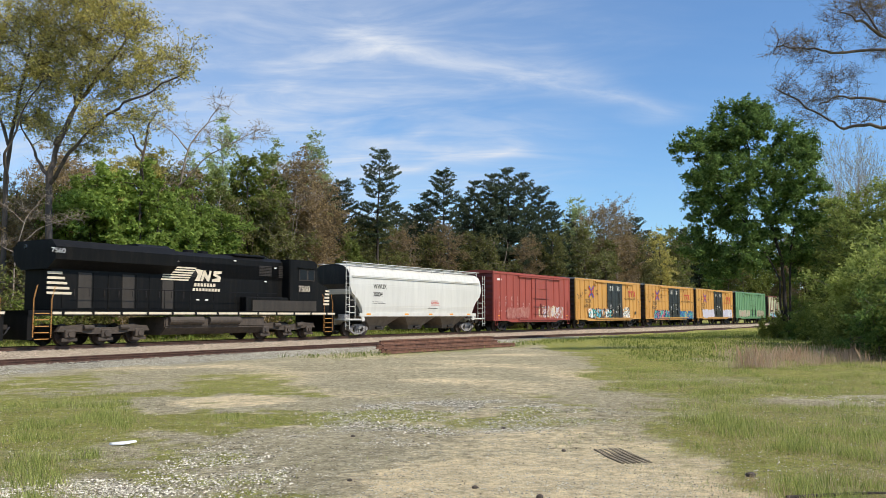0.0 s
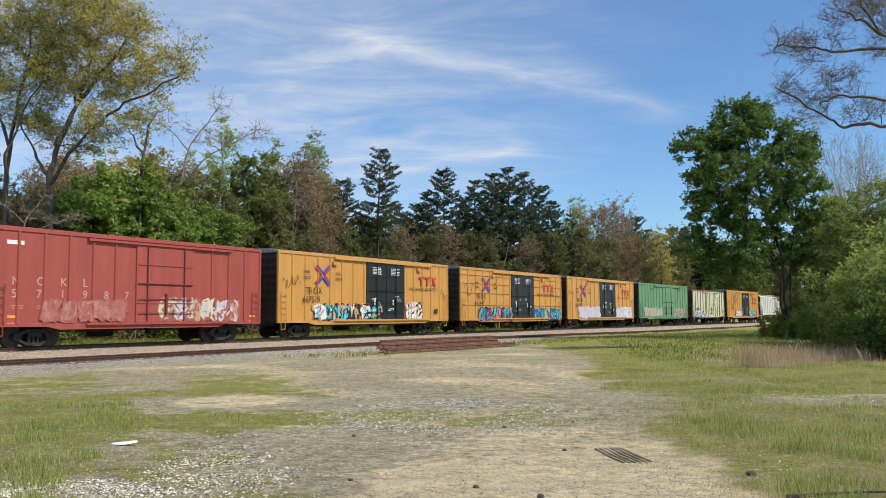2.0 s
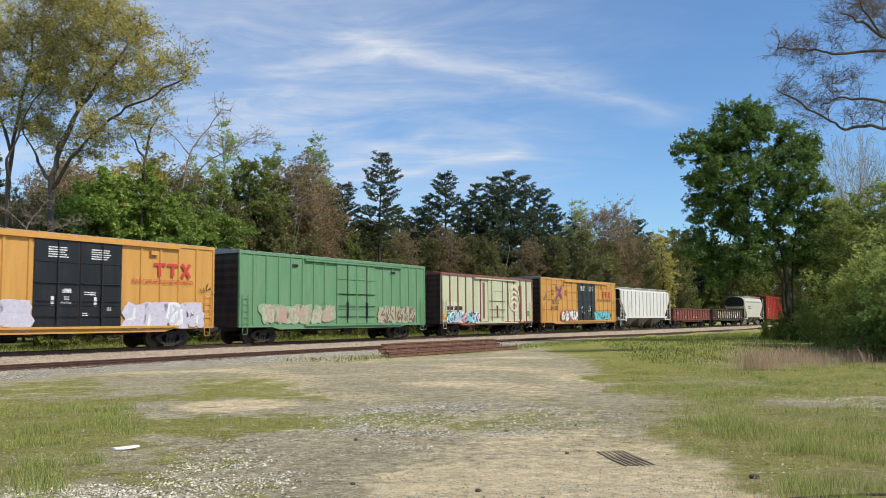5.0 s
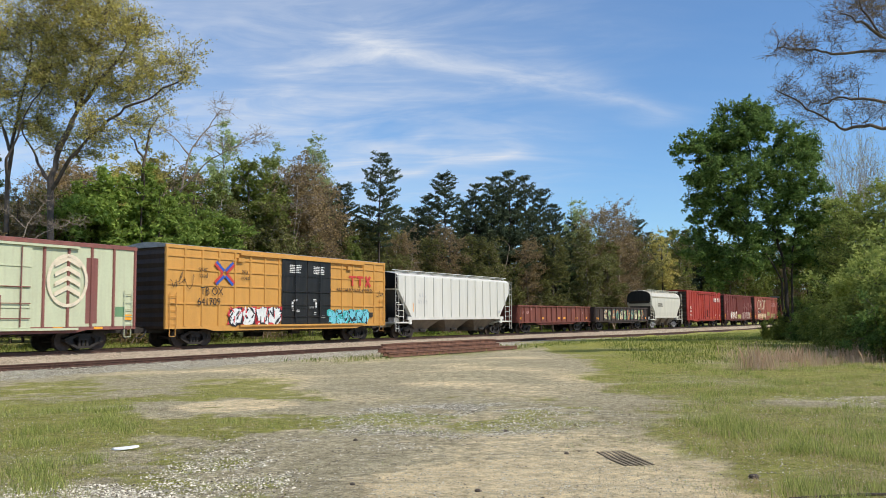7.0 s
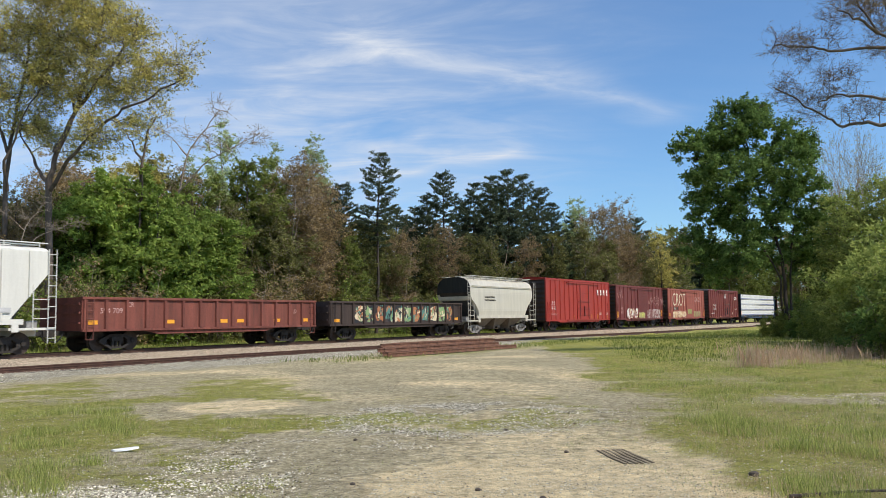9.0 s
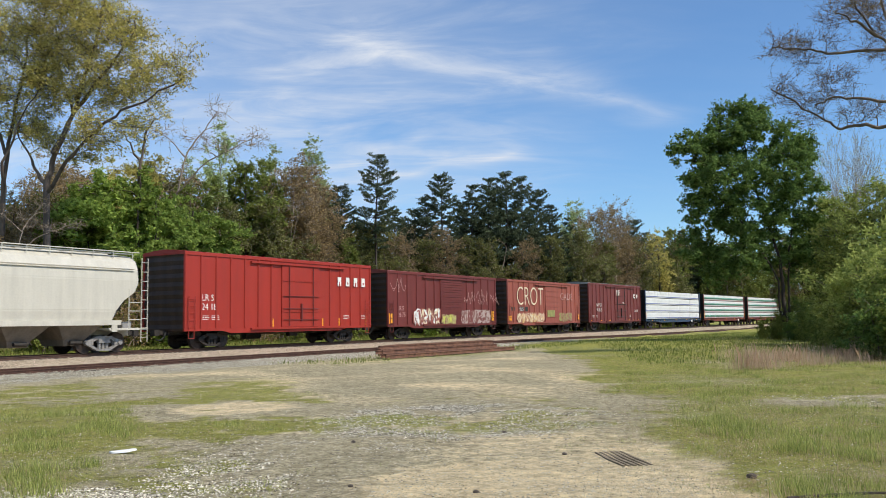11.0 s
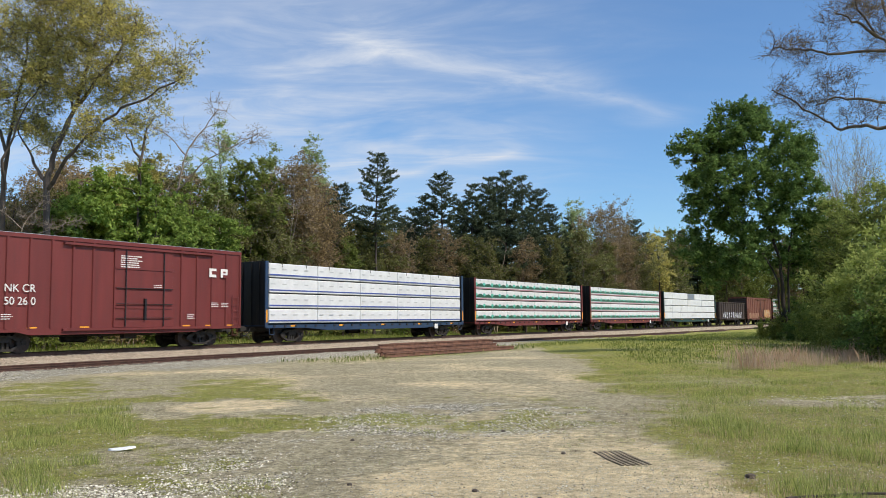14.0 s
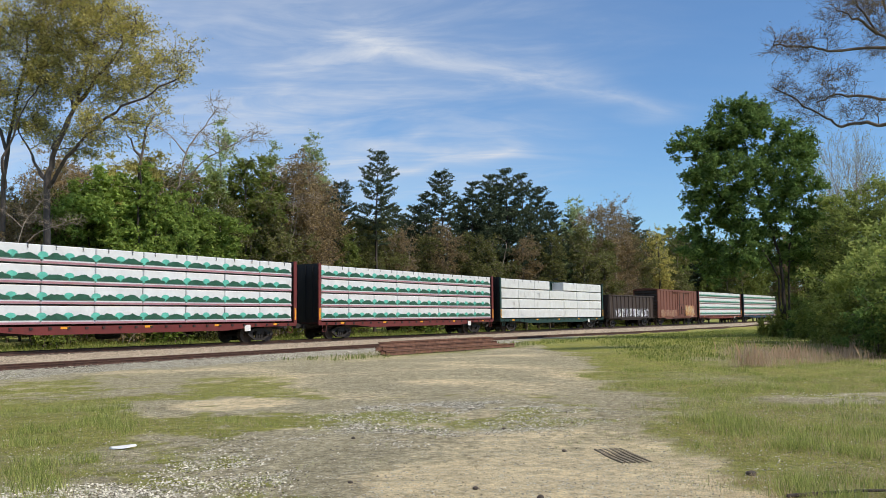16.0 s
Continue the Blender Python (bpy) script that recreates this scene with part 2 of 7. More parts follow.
M_BARK = surface("grey_brown_bark", (0.13, 0.10, 0.080), 0.9, 0, 0.35, 3, 0.5, (1, 1, 0.3))
M_BARK_DARK = surface("dark_bark", (0.055, 0.042, 0.034), 0.9, 0, 0.35, 3, 0.5, (1, 1, 0.3))
M_BARK_PALE = surface("pale_bark", (0.34, 0.27, 0.21), 0.9, 0, 0.3, 3, 0.4, (1, 1, 0.3))
F_YELLOW = foliage("yellow_green_spring_leaves", (0.34, 0.325, 0.088), (0.74, 0.63, 0.22), 0.55)
F_BRIGHT = foliage("bright_green_leaves", (0.155, 0.240, 0.050), (0.40, 0.50, 0.125), 0.50)
F_MID = foliage("mid_green_leaves", (0.125, 0.170, 0.044), (0.335, 0.375, 0.105), 0.47)
F_PALE = foliage("pale_young_leaves", (0.30, 0.38, 0.16), (0.56, 0.65, 0.32), 0.52)
F_BROWN = foliage("brown_spring_buds", (0.215, 0.155, 0.078), (0.46, 0.345, 0.18), 0.48)
F_PINE = foliage("dark_pine_needles", (0.045, 0.062, 0.038), (0.135, 0.165, 0.098), 0.25)
F_OAK = foliage("deep_green_leaves", (0.070, 0.120, 0.036), (0.215, 0.310, 0.090), 0.42)
F_DULL = foliage("dull_olive_leaves", (0.100, 0.108, 0.038), (0.265, 0.262, 0.096), 0.45)
F_GRASS = foliage("grass_blades", (0.15, 0.20, 0.045), (0.54, 0.55, 0.18), 0.45)
F_DRY = foliage("dry_straw_grass", (0.46, 0.34, 0.20), (0.64, 0.50, 0.32), 0.5)
F_DEAD = foliage("dead_grass_stalks", (0.58, 0.42, 0.30), (0.74, 0.57, 0.42), 0.5)
F_LIME = foliage("lime_green_leaves", (0.21, 0.26, 0.060), (0.42, 0.46, 0.145), 0.5)
F_YGRASS = foliage("yellowish_grass_blades", (0.34, 0.33, 0.095), (0.48, 0.45, 0.15), 0.5)


# ---- mesh helpers ----
def part(name, bm, material, parent=None, label="", smooth=False):
    """Links a bmesh as one mesh object, under a thing or a part if one is given."""
    me = bpy.data.meshes.new(name)
    bm.to_mesh(me)
    bm.free()
    me.materials.append(material)
    if smooth:
        for p in me.polygons:
            p.use_smooth = True
    ob = new(name, me)
    ob.parent = parent
    return tagged(ob, label)


def mesh_part(name, verts, faces, material, parent=None, label=""):
    me = bpy.data.meshes.new(name)
    me.from_pydata(verts, [], faces)
    me.materials.append(material)
    ob = new(name, me)
    ob.parent = parent
    return tagged(ob, label)


def shared(name, me, parent, m):
    """One more object on a mesh that alike pieces share."""
    ob = new(name, me)
    ob.parent = parent
    ob.matrix_basis = m
    return ob


def box(bm, x0, x1, y0, y1, z0, z1):
    v = [bm.verts.new(c) for c in ((x0, y0, z0), (x1, y0, z0), (x1, y1, z0), (x0, y1, z0), (x0, y0, z1), (x1, y0, z1), (x1, y1, z1), (x0, y1, z1))]
    for f in ((3, 2, 1, 0), (4, 5, 6, 7), (0, 1, 5, 4), (1, 2, 6, 5), (2, 3, 7, 6), (3, 0, 4, 7)):
        bm.faces.new([v[i] for i in f])
    return v


def bevel(bm, w, seg=1):
    bmesh.ops.bevel(bm, geom=bm.edges[:], offset=w, segments=seg, affect="EDGES", profile=0.5)


def rod(bm, a, b, r, n=6, r2=None):
    a, b = Vector(a), Vector(b)
    r2 = r if r2 is None else r2
    d = (b - a).normalized()
    u = d.orthogonal().normalized()
    w = d.cross(u)
    ring = [[bm.verts.new(p + (u * math.cos(2 * math.pi * i / n) + w * math.sin(2 * math.pi * i / n)) * q) for i in range(n)] for p, q in ((a, r), (b, r2))]
    for i in range(n):
        j = (i + 1) % n
        bm.faces.new((ring[0][i], ring[0][j], ring[1][j], ring[1][i]))
    bm.faces.new(ring[0][::-1]), bm.faces.new(ring[1])


def loft(bm, sections, close=True, caps=True):
    """Skins a list of closed outlines with equal numbers of points."""
    rows = [[bm.verts.new(p) for p in sec] for sec in sections]
    n = len(rows[0])
    for a, b in zip(rows, rows[1:]):
        for i in range(n if close else n - 1):
            j = (i + 1) % n
            bm.faces.new((a[i], a[j], b[j], b[i]))
    if caps:
        bm.faces.new(rows[0][::-1]), bm.faces.new(rows[-1])
    return rows


def words(name, text, size, m, material, parent, label="", squeeze=1.0, bold=0.0):
    """Lettering with the built-in font, as a thin mesh."""
    cu = bpy.data.curves.new(name, "FONT")
    cu.body, cu.size, cu.extrude, cu.offset = text, size, 0.002, bold
    tmp = new("lettering_source", cu)
    dg = bpy.context.evaluated_depsgraph_get()
    me = bpy.data.meshes.new_from_object(tmp.evaluated_get(dg))
    bpy.data.objects.remove(tmp)
    me.transform(Matrix.Diagonal((squeeze, 1, 1, 1)))
    me.materials.clear()
    me.materials.append(material)
    ob = new(name, me)
    ob.parent = parent
    ob.matrix_basis = m
    return tagged(ob, label)


def smooth01(a, b, x):
    t = min(1.0, max(0.0, (x - a) / (b - a)))
    return t * t * (3 - 2 * t)


def track_place(x, y):
    """How far along the main track a place lies, and how far to its near side."""
    s = (x - TRACK_X) * math.sin(TRACK_TURN) + (y - TRACK_Y) * math.cos(TRACK_TURN)
    for _ in range(2):
        tx, ty, h = track(s)
        s += (x - tx) * math.sin(h) + (y - ty) * math.cos(h)
    tx, ty, h = track(s)
    return s, (x - tx) * math.cos(h) - (y - ty) * math.sin(h)


def wob(x, y, sc, seed=0.0):
    return noise.noise(Vector((x * sc + seed, y * sc - seed, seed * 0.37)))


def blob(x, y, cx, cy, rx, ry, turn=0.0):
    c, s = math.cos(radians(turn)), math.sin(radians(turn))
    dx, dy = x - cx, y - cy
    return 1 - smooth01(0.6, 1.15, math.hypot((dx * c + dy * s) / rx, (-dx * s + dy * c) / ry))


def cover(x, y):
    """Share of grass, pale gravel, tan dirt and moss at a place of the lot."""
    s, off = track_place(x, y)
    n1, n2, n3 = wob(x, y, 0.35, 3.1), wob(x, y, 1.3, 7.7), wob(x, y, 3.6, 5.2)
    e = 0.8 * n1 + 0.5 * n2 + 0.4 * n3
    edge = min(5.2, 2.7 + 0.13 * max(0.0, y - 12))
    right = smooth01(-0.9, 1.2, x - edge + 1.2 * e)
    left = smooth01(-0.7, 1.3, -0.31 * y - x + 1.3 * e) * smooth01(20.0, 16.0, y + 1.5 * e)
    thin = smooth01(-1.0, 1.2, -0.15 * y - x + 1.8 * e) * max(smooth01(21.5, 18.0, y + 1.5 * e), 0.7 * smooth01(29.0, 24.0, y + 3.0 * e) * smooth01(-1.5, 1.5, -0.22 * y - x + 3.0 * e))
    verge = 0.7 * smooth01(10.5, 12.5, off + e) * (1 - smooth01(14.2, 16.5, off + 1.4 * e)) * smooth01(-42, -30, s)
    verge = max(verge, smooth01(9.0, 11.0, off + e) * smooth01(-22, -12, s) * (1 - smooth01(19.0, 22.0, off + e)))
    mid = blob(x, y, 0.6, 15.2, 3.2, 3.4) * smooth01(-0.25, 0.35, e)
    behind = smooth01(-3.6, -5.0, off)
    grass = min(1.0, max(right * (0.85 + 0.45 * e), left * (0.8 + 0.6 * e), 0.55 * thin * smooth01(-0.3, 0.5, e), 0.75 * verge, 0.55 * mid, behind))
    bare = blob(x, y, 8.2, 16.2, 2.6, 1.3)
    sand = blob(x, y, 2.35, 9.9, 0.9, 1.6)
    grass = max(0.0, grass * (1 - 0.85 * bare) * (1 - 0.95 * sand))
    gravel = max(blob(x, y, 0.3, 14.2, 2.7, 2.6) * smooth01(-0.4, 0.1, n2 + 0.4 * n3), blob(x, y, -2.2, 10.0, 1.0, 2.5) * smooth01(-0.4, 0.1, e), 0.9 * blob(x, y, -3.4, 7.9, 1.1, 0.8), 0.7 * blob(x, y, -0.9, 12.0, 1.4, 1.4) * smooth01(-0.2, 0.3, e))
    gravel = max(gravel, smooth01(4.0, 6.0, off) * (1 - smooth01(9.4, 11.8, off + 1.2 * e)), 0.7 * bare * smooth01(-0.2, 0.4, e + 0.2))
    tan = max(sand, 0.95 * blob(x, y, 1.4, 8.4, 2.6, 2.0), 0.8 * blob(x, y, -4.0, 16.6, 1.4, 1.5), 0.3 * blob(x, y, 0.5, 24.0, 5.0, 2.0), 0.30 + 0.6 * n1)
    moss = max(1.05 * thin, blob(x, y, -7.2, 18.4, 3.6, 1.6), blob(x, y, -9.5, 20.5, 3.0, 1.2), 0.75 * mid, 0.7 * blob(x, y, -4.6, 9.0, 1.6, 1.8), 0.85 * right)
    return grass, min(1, gravel), min(1, max(0, tan)), min(1, moss * smooth01(-0.45, 0.25, e))


def ground_height(x, y, s, off):
    z = 0.035 * wob(x, y, 0.6, 1.5) + 0.015 * wob(x, y, 2.3, 4.5)
    if off > 3.0:
        z -= 0.17 * smooth01(-8, 32, s) * (1 - smooth01(14, 24, off))
    if -3.4 < off < 9.0:
        z -= 0.06
    if off < -6:
        z += 0.35 * smooth01(-6, -14, off)
    return z


def ground_material():
    m, N, L, b = shader("lot_of_dirt_gravel_and_grass")
    at = N.new("ShaderNodeAttribute")
    at.attribute_name = "cover"
    sep = N.new("ShaderNodeSeparateColor")
    L.new(at.outputs["Color"], sep.inputs[0])
    gm = N.new("ShaderNodeNewGeometry")

    def noi(scale, detail=6, rough=0.6):
        n = N.new("ShaderNodeTexNoise")
        n.inputs["Scale"].default_value, n.inputs["Detail"].default_value, n.inputs["Roughness"].default_value = scale, detail, rough
        L.new(gm.outputs["Position"], n.inputs["Vector"])
        return n.outputs["Fac"]

    def ramp(v, *stops):
        r = N.new("ShaderNodeValToRGB")
        while len(r.color_ramp.elements) < len(stops):
            r.color_ramp.elements.new(0.5)
        for el, (p, c) in zip(r.color_ramp.elements, stops):
            el.position, el.color = p, (*c, 1)
        L.new(v, r.inputs[0])
        return r.outputs[0]

    def mix(f, a, c):
        x = N.new("ShaderNodeMix")
        x.data_type = "RGBA"
        L.new(f, x.inputs["Factor"]), L.new(a, x.inputs["A"]), L.new(c, x.inputs["B"])
        return x.outputs["Result"]

    def edge(mask, v, soft=0.22):
        """A mask broken up by noise."""
        a = N.new("ShaderNodeMath")
        a.operation = "ADD"
        L.new(mask, a.inputs[0]), L.new(v, a.inputs[1])
        r = N.new("ShaderNodeMapRange")
        r.interpolation_type = "SMOOTHSTEP"
        r.inputs["From Min"].default_value, r.inputs["From Max"].default_value = 1.0 - soft, 1.0 + soft
        L.new(a.outputs[0], r.inputs["Value"])
        return r.outputs[0]

    n_mid, n_fine, n_grit = noi(4.5, 10, 0.72), noi(13.0, 9, 0.80), noi(60.0, 4, 0.75)
    rut = N.new("ShaderNodeMapping")
    rut.inputs["Scale"].default_value = (0.45, 0.8, 1.0)
    rut.inputs["Rotation"].default_value = (0, 0, radians(-14))
    L.new(gm.outputs["Position"], rut.inputs[0])
    worn = N.new("ShaderNodeTexNoise")
    worn.inputs["Scale"].default_value, worn.inputs["Detail"].default_value, worn.inputs["Roughness"].default_value = 1.6, 9, 0.7
    L.new(rut.outputs[0], worn.inputs["Vector"])
    grey = ramp(n_fine, (0.34, (0.17, 0.145, 0.09)), (0.5, (0.47, 0.405, 0.255)), (0.66, (0.78, 0.69, 0.47)))
    tan = ramp(n_fine, (0.30, (0.50, 0.38, 0.20)), (0.48, (0.84, 0.68, 0.41)), (0.70, (0.95, 0.83, 0.56)))
    col = mix(edge(sep.outputs[2], n_mid, 0.3), grey, tan)
    vor = N.new("ShaderNodeTexVoronoi")
    vor.inputs["Scale"].default_value = 24.0
    L.new(gm.outputs["Position"], vor.inputs["Vector"])
    pebble = ramp(vor.outputs["Color"], (0.2, (0.12, 0.10, 0.07)), (0.5, (0.44, 0.395, 0.29)), (0.8, (0.82, 0.77, 0.63)))
    col = mix(edge(sep.outputs[1], n_mid, 0.3), col, pebble)
    soil = ramp(n_fine, (0.34, (0.13, 0.155, 0.035)), (0.5, (0.31, 0.315, 0.085)), (0.70, (0.58, 0.49, 0.23)))
    col = mix(edge(sep.outputs[0], n_fine, 0.25), col, soil)
    mossy = ramp(n_fine, (0.35, (0.17, 0.185, 0.035)), (0.52, (0.34, 0.335, 0.075)), (0.70, (0.56, 0.48, 0.19)))
    col = mix(edge(at.outputs["Alpha"], n_fine, 0.3), col, mossy)
    grit = N.new("ShaderNodeMix")
    grit.data_type, grit.blend_type = "RGBA", "MULTIPLY"
    grit.inputs["Factor"].default_value = 0.5
    L.new(col, grit.inputs["A"])
    L.new(ramp(n_grit, (0.38, (0.30, 0.29, 0.28)), (0.54, (1.08, 1.08, 1.08))), grit.inputs["B"])
    blot = N.new("ShaderNodeMix")
    blot.data_type, blot.blend_type = "RGBA", "MULTIPLY"
    blot.inputs["Factor"].default_value = 0.8
    L.new(grit.outputs["Result"], blot.inputs["A"])
    L.new(ramp(n_mid, (0.36, (0.58, 0.56, 0.52)), (0.52, (1.0, 1.0, 1.0)), (0.68, (1.25, 1.25, 1.22))), blot.inputs["B"])
    track_wear = N.new("ShaderNodeMix")
    track_wear.data_type, track_wear.blend_type = "RGBA", "MULTIPLY"
    track_wear.inputs["Factor"].default_value = 0.75
    L.new(blot.outputs["Result"], track_wear.inputs["A"])
    L.new(ramp(worn.outputs["Fac"], (0.36, (0.80, 0.79, 0.77)), (0.52, (1.03, 1.03, 1.02)), (0.68, (1.22, 1.21, 1.18))), track_wear.inputs["B"])
    L.new(track_wear.outputs["Result"], b.inputs["Base Color"])
    b.inputs["Roughness"].default_value = 0.95
    b.inputs["Specular IOR Level"].default_value = 0.2
    h = N.new("ShaderNodeMath")
    h.operation = "ADD"
    L.new(n_fine, h.inputs[0]), L.new(n_grit, h.inputs[1])
    bp = N.new("ShaderNodeBump")
    bp.inputs["Strength"].default_value, bp.inputs["Distance"].default_value = 0.9, 0.05
    L.new(h.outputs[0], bp.inputs["Height"]), L.new(bp.outputs[0], b.inputs["Normal"])
    return m


def spread(lo, hi, fine_lo, fine_hi, step, grow=1.25):
    """Grid lines that are close together in the middle and widen outwards."""
    mid = list(np.arange(fine_lo, fine_hi, step))
    up, d = [mid[-1]], step
    while up[-1] < hi:
        d *= grow
        up.append(up[-1] + d)
    dn, d = [mid[0]], step
    while dn[-1] > lo:
        d *= grow
        dn.append(dn[-1] - d)
    return dn[:0:-1] + mid + up[1:]


def build_ground():
    xs, ys = spread(-1800, 1800, -15, 16, 0.18), spread(-900, 2200, 5, 36, 0.18)
    nx = len(xs)
    verts, cols = [], []
    for y in ys:
        for x in xs:
            near = abs(x) < 260 and -60 < y < 320
            s, off = track_place(x, y) if near else (0, -50)
            verts.append((x, y, ground_height(x, y, s, off) if near else 0.3))
            cols.extend(cover(x, y) if near else (1, 0, 0.3, 0.2))
    faces = [(j * nx + i, j * nx + i + 1, (j + 1) * nx + i + 1, (j + 1) * nx + i) for j in range(len(ys) - 1) for i in range(nx - 1)]
    ob = mesh_part("ground", verts, faces, ground_material())
    at = ob.data.color_attributes.new("cover", "FLOAT_COLOR", "POINT")
    at.data.foreach_set("color", cols)
    for p in ob.data.polygons:
        p.use_smooth = True
    tagged(ob, "open dirt lot with gravel patches and rough spring grass", "ground", kind="structure")


build_ground()

M_BALLAST, N_, L_, B_ = shader("crushed_stone_ballast")


def ballast_material():
    gm, vor, no = N_.new("ShaderNodeNewGeometry"), N_.new("ShaderNodeTexVoronoi"), N_.new("ShaderNodeTexNoise")
    vor.inputs["Scale"].default_value, no.inputs["Scale"].default_value = 15.0, 0.8
    L_.new(gm.outputs["Position"], vor.inputs["Vector"]), L_.new(gm.outputs["Position"], no.inputs["Vector"])
    r = N_.new("ShaderNodeValToRGB")
    r.color_ramp.elements[0].color, r.color_ramp.elements[1].color = (0.19, 0.145, 0.092, 1), (0.78, 0.64, 0.46, 1)
    L_.new(vor.outputs["Color"], r.inputs[0])
    mul = N_.new("ShaderNodeMix")
    mul.data_type, mul.blend_type = "RGBA", "MULTIPLY"
    mul.inputs["Factor"].default_value = 0.4
    L_.new(r.outputs[0], mul.inputs["A"]), L_.new(no.outputs["Fac"], mul.inputs["B"])
    L_.new(mul.outputs["Result"], B_.inputs["Base Color"])
    B_.inputs["Roughness"].default_value = 0.95
    bp = N_.new("ShaderNodeBump")
    bp.inputs["Strength"].default_value, bp.inputs["Distance"].default_value = 1.0, 0.05
    L_.new(vor.outputs["Distance"], bp.inputs["Height"]), L_.new(bp.outputs[0], B_.inputs["Normal"])


ballast_material()
M_STONE = surface("grey_crushed_stone", (0.44, 0.40, 0.31), 0.9, 0, 0.35, 3, 0.2)
M_STONE_TAN = surface("tan_crushed_stone", (0.58, 0.46, 0.35), 0.9, 0, 0.35, 3, 0.2)


M_GRIT = foliage("mixed_grit", (0.07, 0.055, 0.04), (0.80, 0.74, 0.60), 0.0)


def siding_off(s):
    return 5.0 - 3.0 * smooth01(45, 120, s)


def siding_z(s):
    return 0.09 - 0.15 * smooth01(-5, 35, s) + 0.3 * smooth01(60, 120, s)


def build_track():
    ss = list(range(-190, 330, 2))
    # embankment of the main track
    prof = [(-4.6, -0.1), (-3.0, 0.14), (-1.9, 0.24), (-0.7, 0.23), (0.7, 0.23), (1.75, 0.24), (2.7, 0.15), (3.9, 0.00), (4.6, -0.04), (5.6, -0.08), (6.6, -0.16)]
    verts, faces = [], []
    for s in ss:
        for off, z in prof:
            x, y, h = track(s, off + 0.15 * wob(s, off, 0.4, 2))
            drop = 0.16 * smooth01(-8, 32, s) if off > 3.5 else 0
            verts.append((x, y, z - drop + 0.02 * wob(s, off, 0.9, 5)))
    n = len(prof)
    for i in range(len(ss) - 1):
        for j in range(n - 1):
            a = i * n + j
            faces.append((a, a + 1, a + n + 1, a + n))
    bed = mesh_part("ballast_bed", verts, faces, M_BALLAST)
    tagged(bed, "embankment of tan and grey crushed stone", "ballast", kind="structure")
    # rails, each a long rolled section
    section = [(-0.07, -0.17), (0.07, -0.17), (0.07, -0.155), (0.012, -0.13), (0.012, -0.045), (0.036, -0.035), (0.036, 0.0), (-0.036, 0.0), (-0.036, -0.035), (-0.012, -0.045), (-0.012, -0.13), (-0.07, -0.155)]
    for name, lab, where in (("main_rail", "brown-sided steel rail with polished head", [(lambda s, o=o: o, lambda s: RAIL_Z) for o in (-0.755, 0.755)]),
                             ("siding_rail", "rusted rail of the disused siding", [(lambda s, o=o: siding_off(s) + o, siding_z) for o in (-0.755, 0.755)])):
        for f_off, f_z in where:
            bm = bmesh.new()
            secs = []
            for s in ss if name == "main_rail" else [q for q in ss if -46 <= q <= 130]:
                x, y, h = track(s, f_off(s))
                secs.append([(x - a * math.cos(h), y + a * math.sin(h), f_z(s) + b) for a, b in section])
            loft(bm, secs)
            ob = part(name, bm, M_RAIL_SIDE if name == "main_rail" else M_RUST)
            tagged(ob, lab, "rail", "rails of the line", "structure")
    # ties
    tie = bmesh.new()
    box(tie, -0.115, 0.115, -1.3, 1.3, -0.18, 0.0)
    bevel(tie, 0.012)
    me = bpy.data.meshes.new("tie")
    tie.to_mesh(me)
    tie.free()
    me.materials.append(M_TIE)
    for name, lo, hi, fo, z in (("main_track_ties", -46, 84, lambda s: 0.0, 0.255), ("siding_ties", -44, 60, siding_off, None)):
        base = tagged(new(name), "dark creosoted wooden ties bedded in stone", "ties", kind="structure")
        s = lo
        while s < hi:
            x, y, h = track(s, fo(s) + 0.04 * wob(s, 0, 3))
            zz = z if z is not None else siding_z(s) - 0.145
            shared("tie", me, base, pose(x, y, zz + 0.01 * wob(s, 2, 2.1), 0, 0, 90 - math.degrees(h) + 2 * wob(s, 9, 1.7)))
            s += 0.52
    # loose stones on the embankment and on the pale gravel beside the siding
    rng = random.Random(5)
    for name, lab, mtl, n, s0, s1, o0, o1, zf in (
            ("loose_ballast", "loose tan and grey ballast stones", M_STONE_TAN, 9000, -46, 25, 1.6, 4.4, lambda o, s: 0.26 - 0.11 * max(0, o - 1.75)),
            ("siding_gravel", "pale grey gravel spilled along the siding", M_STONE, 9000, -52, 10, 4.2, 9.6, lambda o, s: -0.05)):
        vs, fs = [], []
        for _ in range(n):
            s, o = rng.uniform(s0, s1), rng.uniform(o0, o1)
            x, y, h = track(s, o)
            r = rng.uniform(0.018, 0.042)
            stone(vs, fs, x, y, zf(o, s) - (0.16 * smooth01(-8, 32, s) if o > 3.5 else 0) + 0.01, r, rng)
        tagged(mesh_part(name, vs, fs, mtl), lab, "gravel", kind="stuff")


def stone(vs, fs, x, y, z, r, rng):
    """A small angular stone: a squashed, uneven octahedron."""
    b = len(vs)
    a = rng.uniform(0, 6.28)
    for i in range(4):
        q = r * rng.uniform(0.7, 1.3)
        vs.append((x + q * math.cos(a + i * 1.571), y + q * math.sin(a + i * 1.571), z + r * rng.uniform(-0.2, 0.2)))
    vs.append((x + r * rng.uniform(-0.4, 0.4), y + r * rng.uniform(-0.4, 0.4), z + r * rng.uniform(0.45, 0.9)))
    for i in range(4):
        fs.append((b + i, b + (i + 1) % 4, b + 4))
    fs.append((b + 3, b + 2, b + 1, b))


build_track()


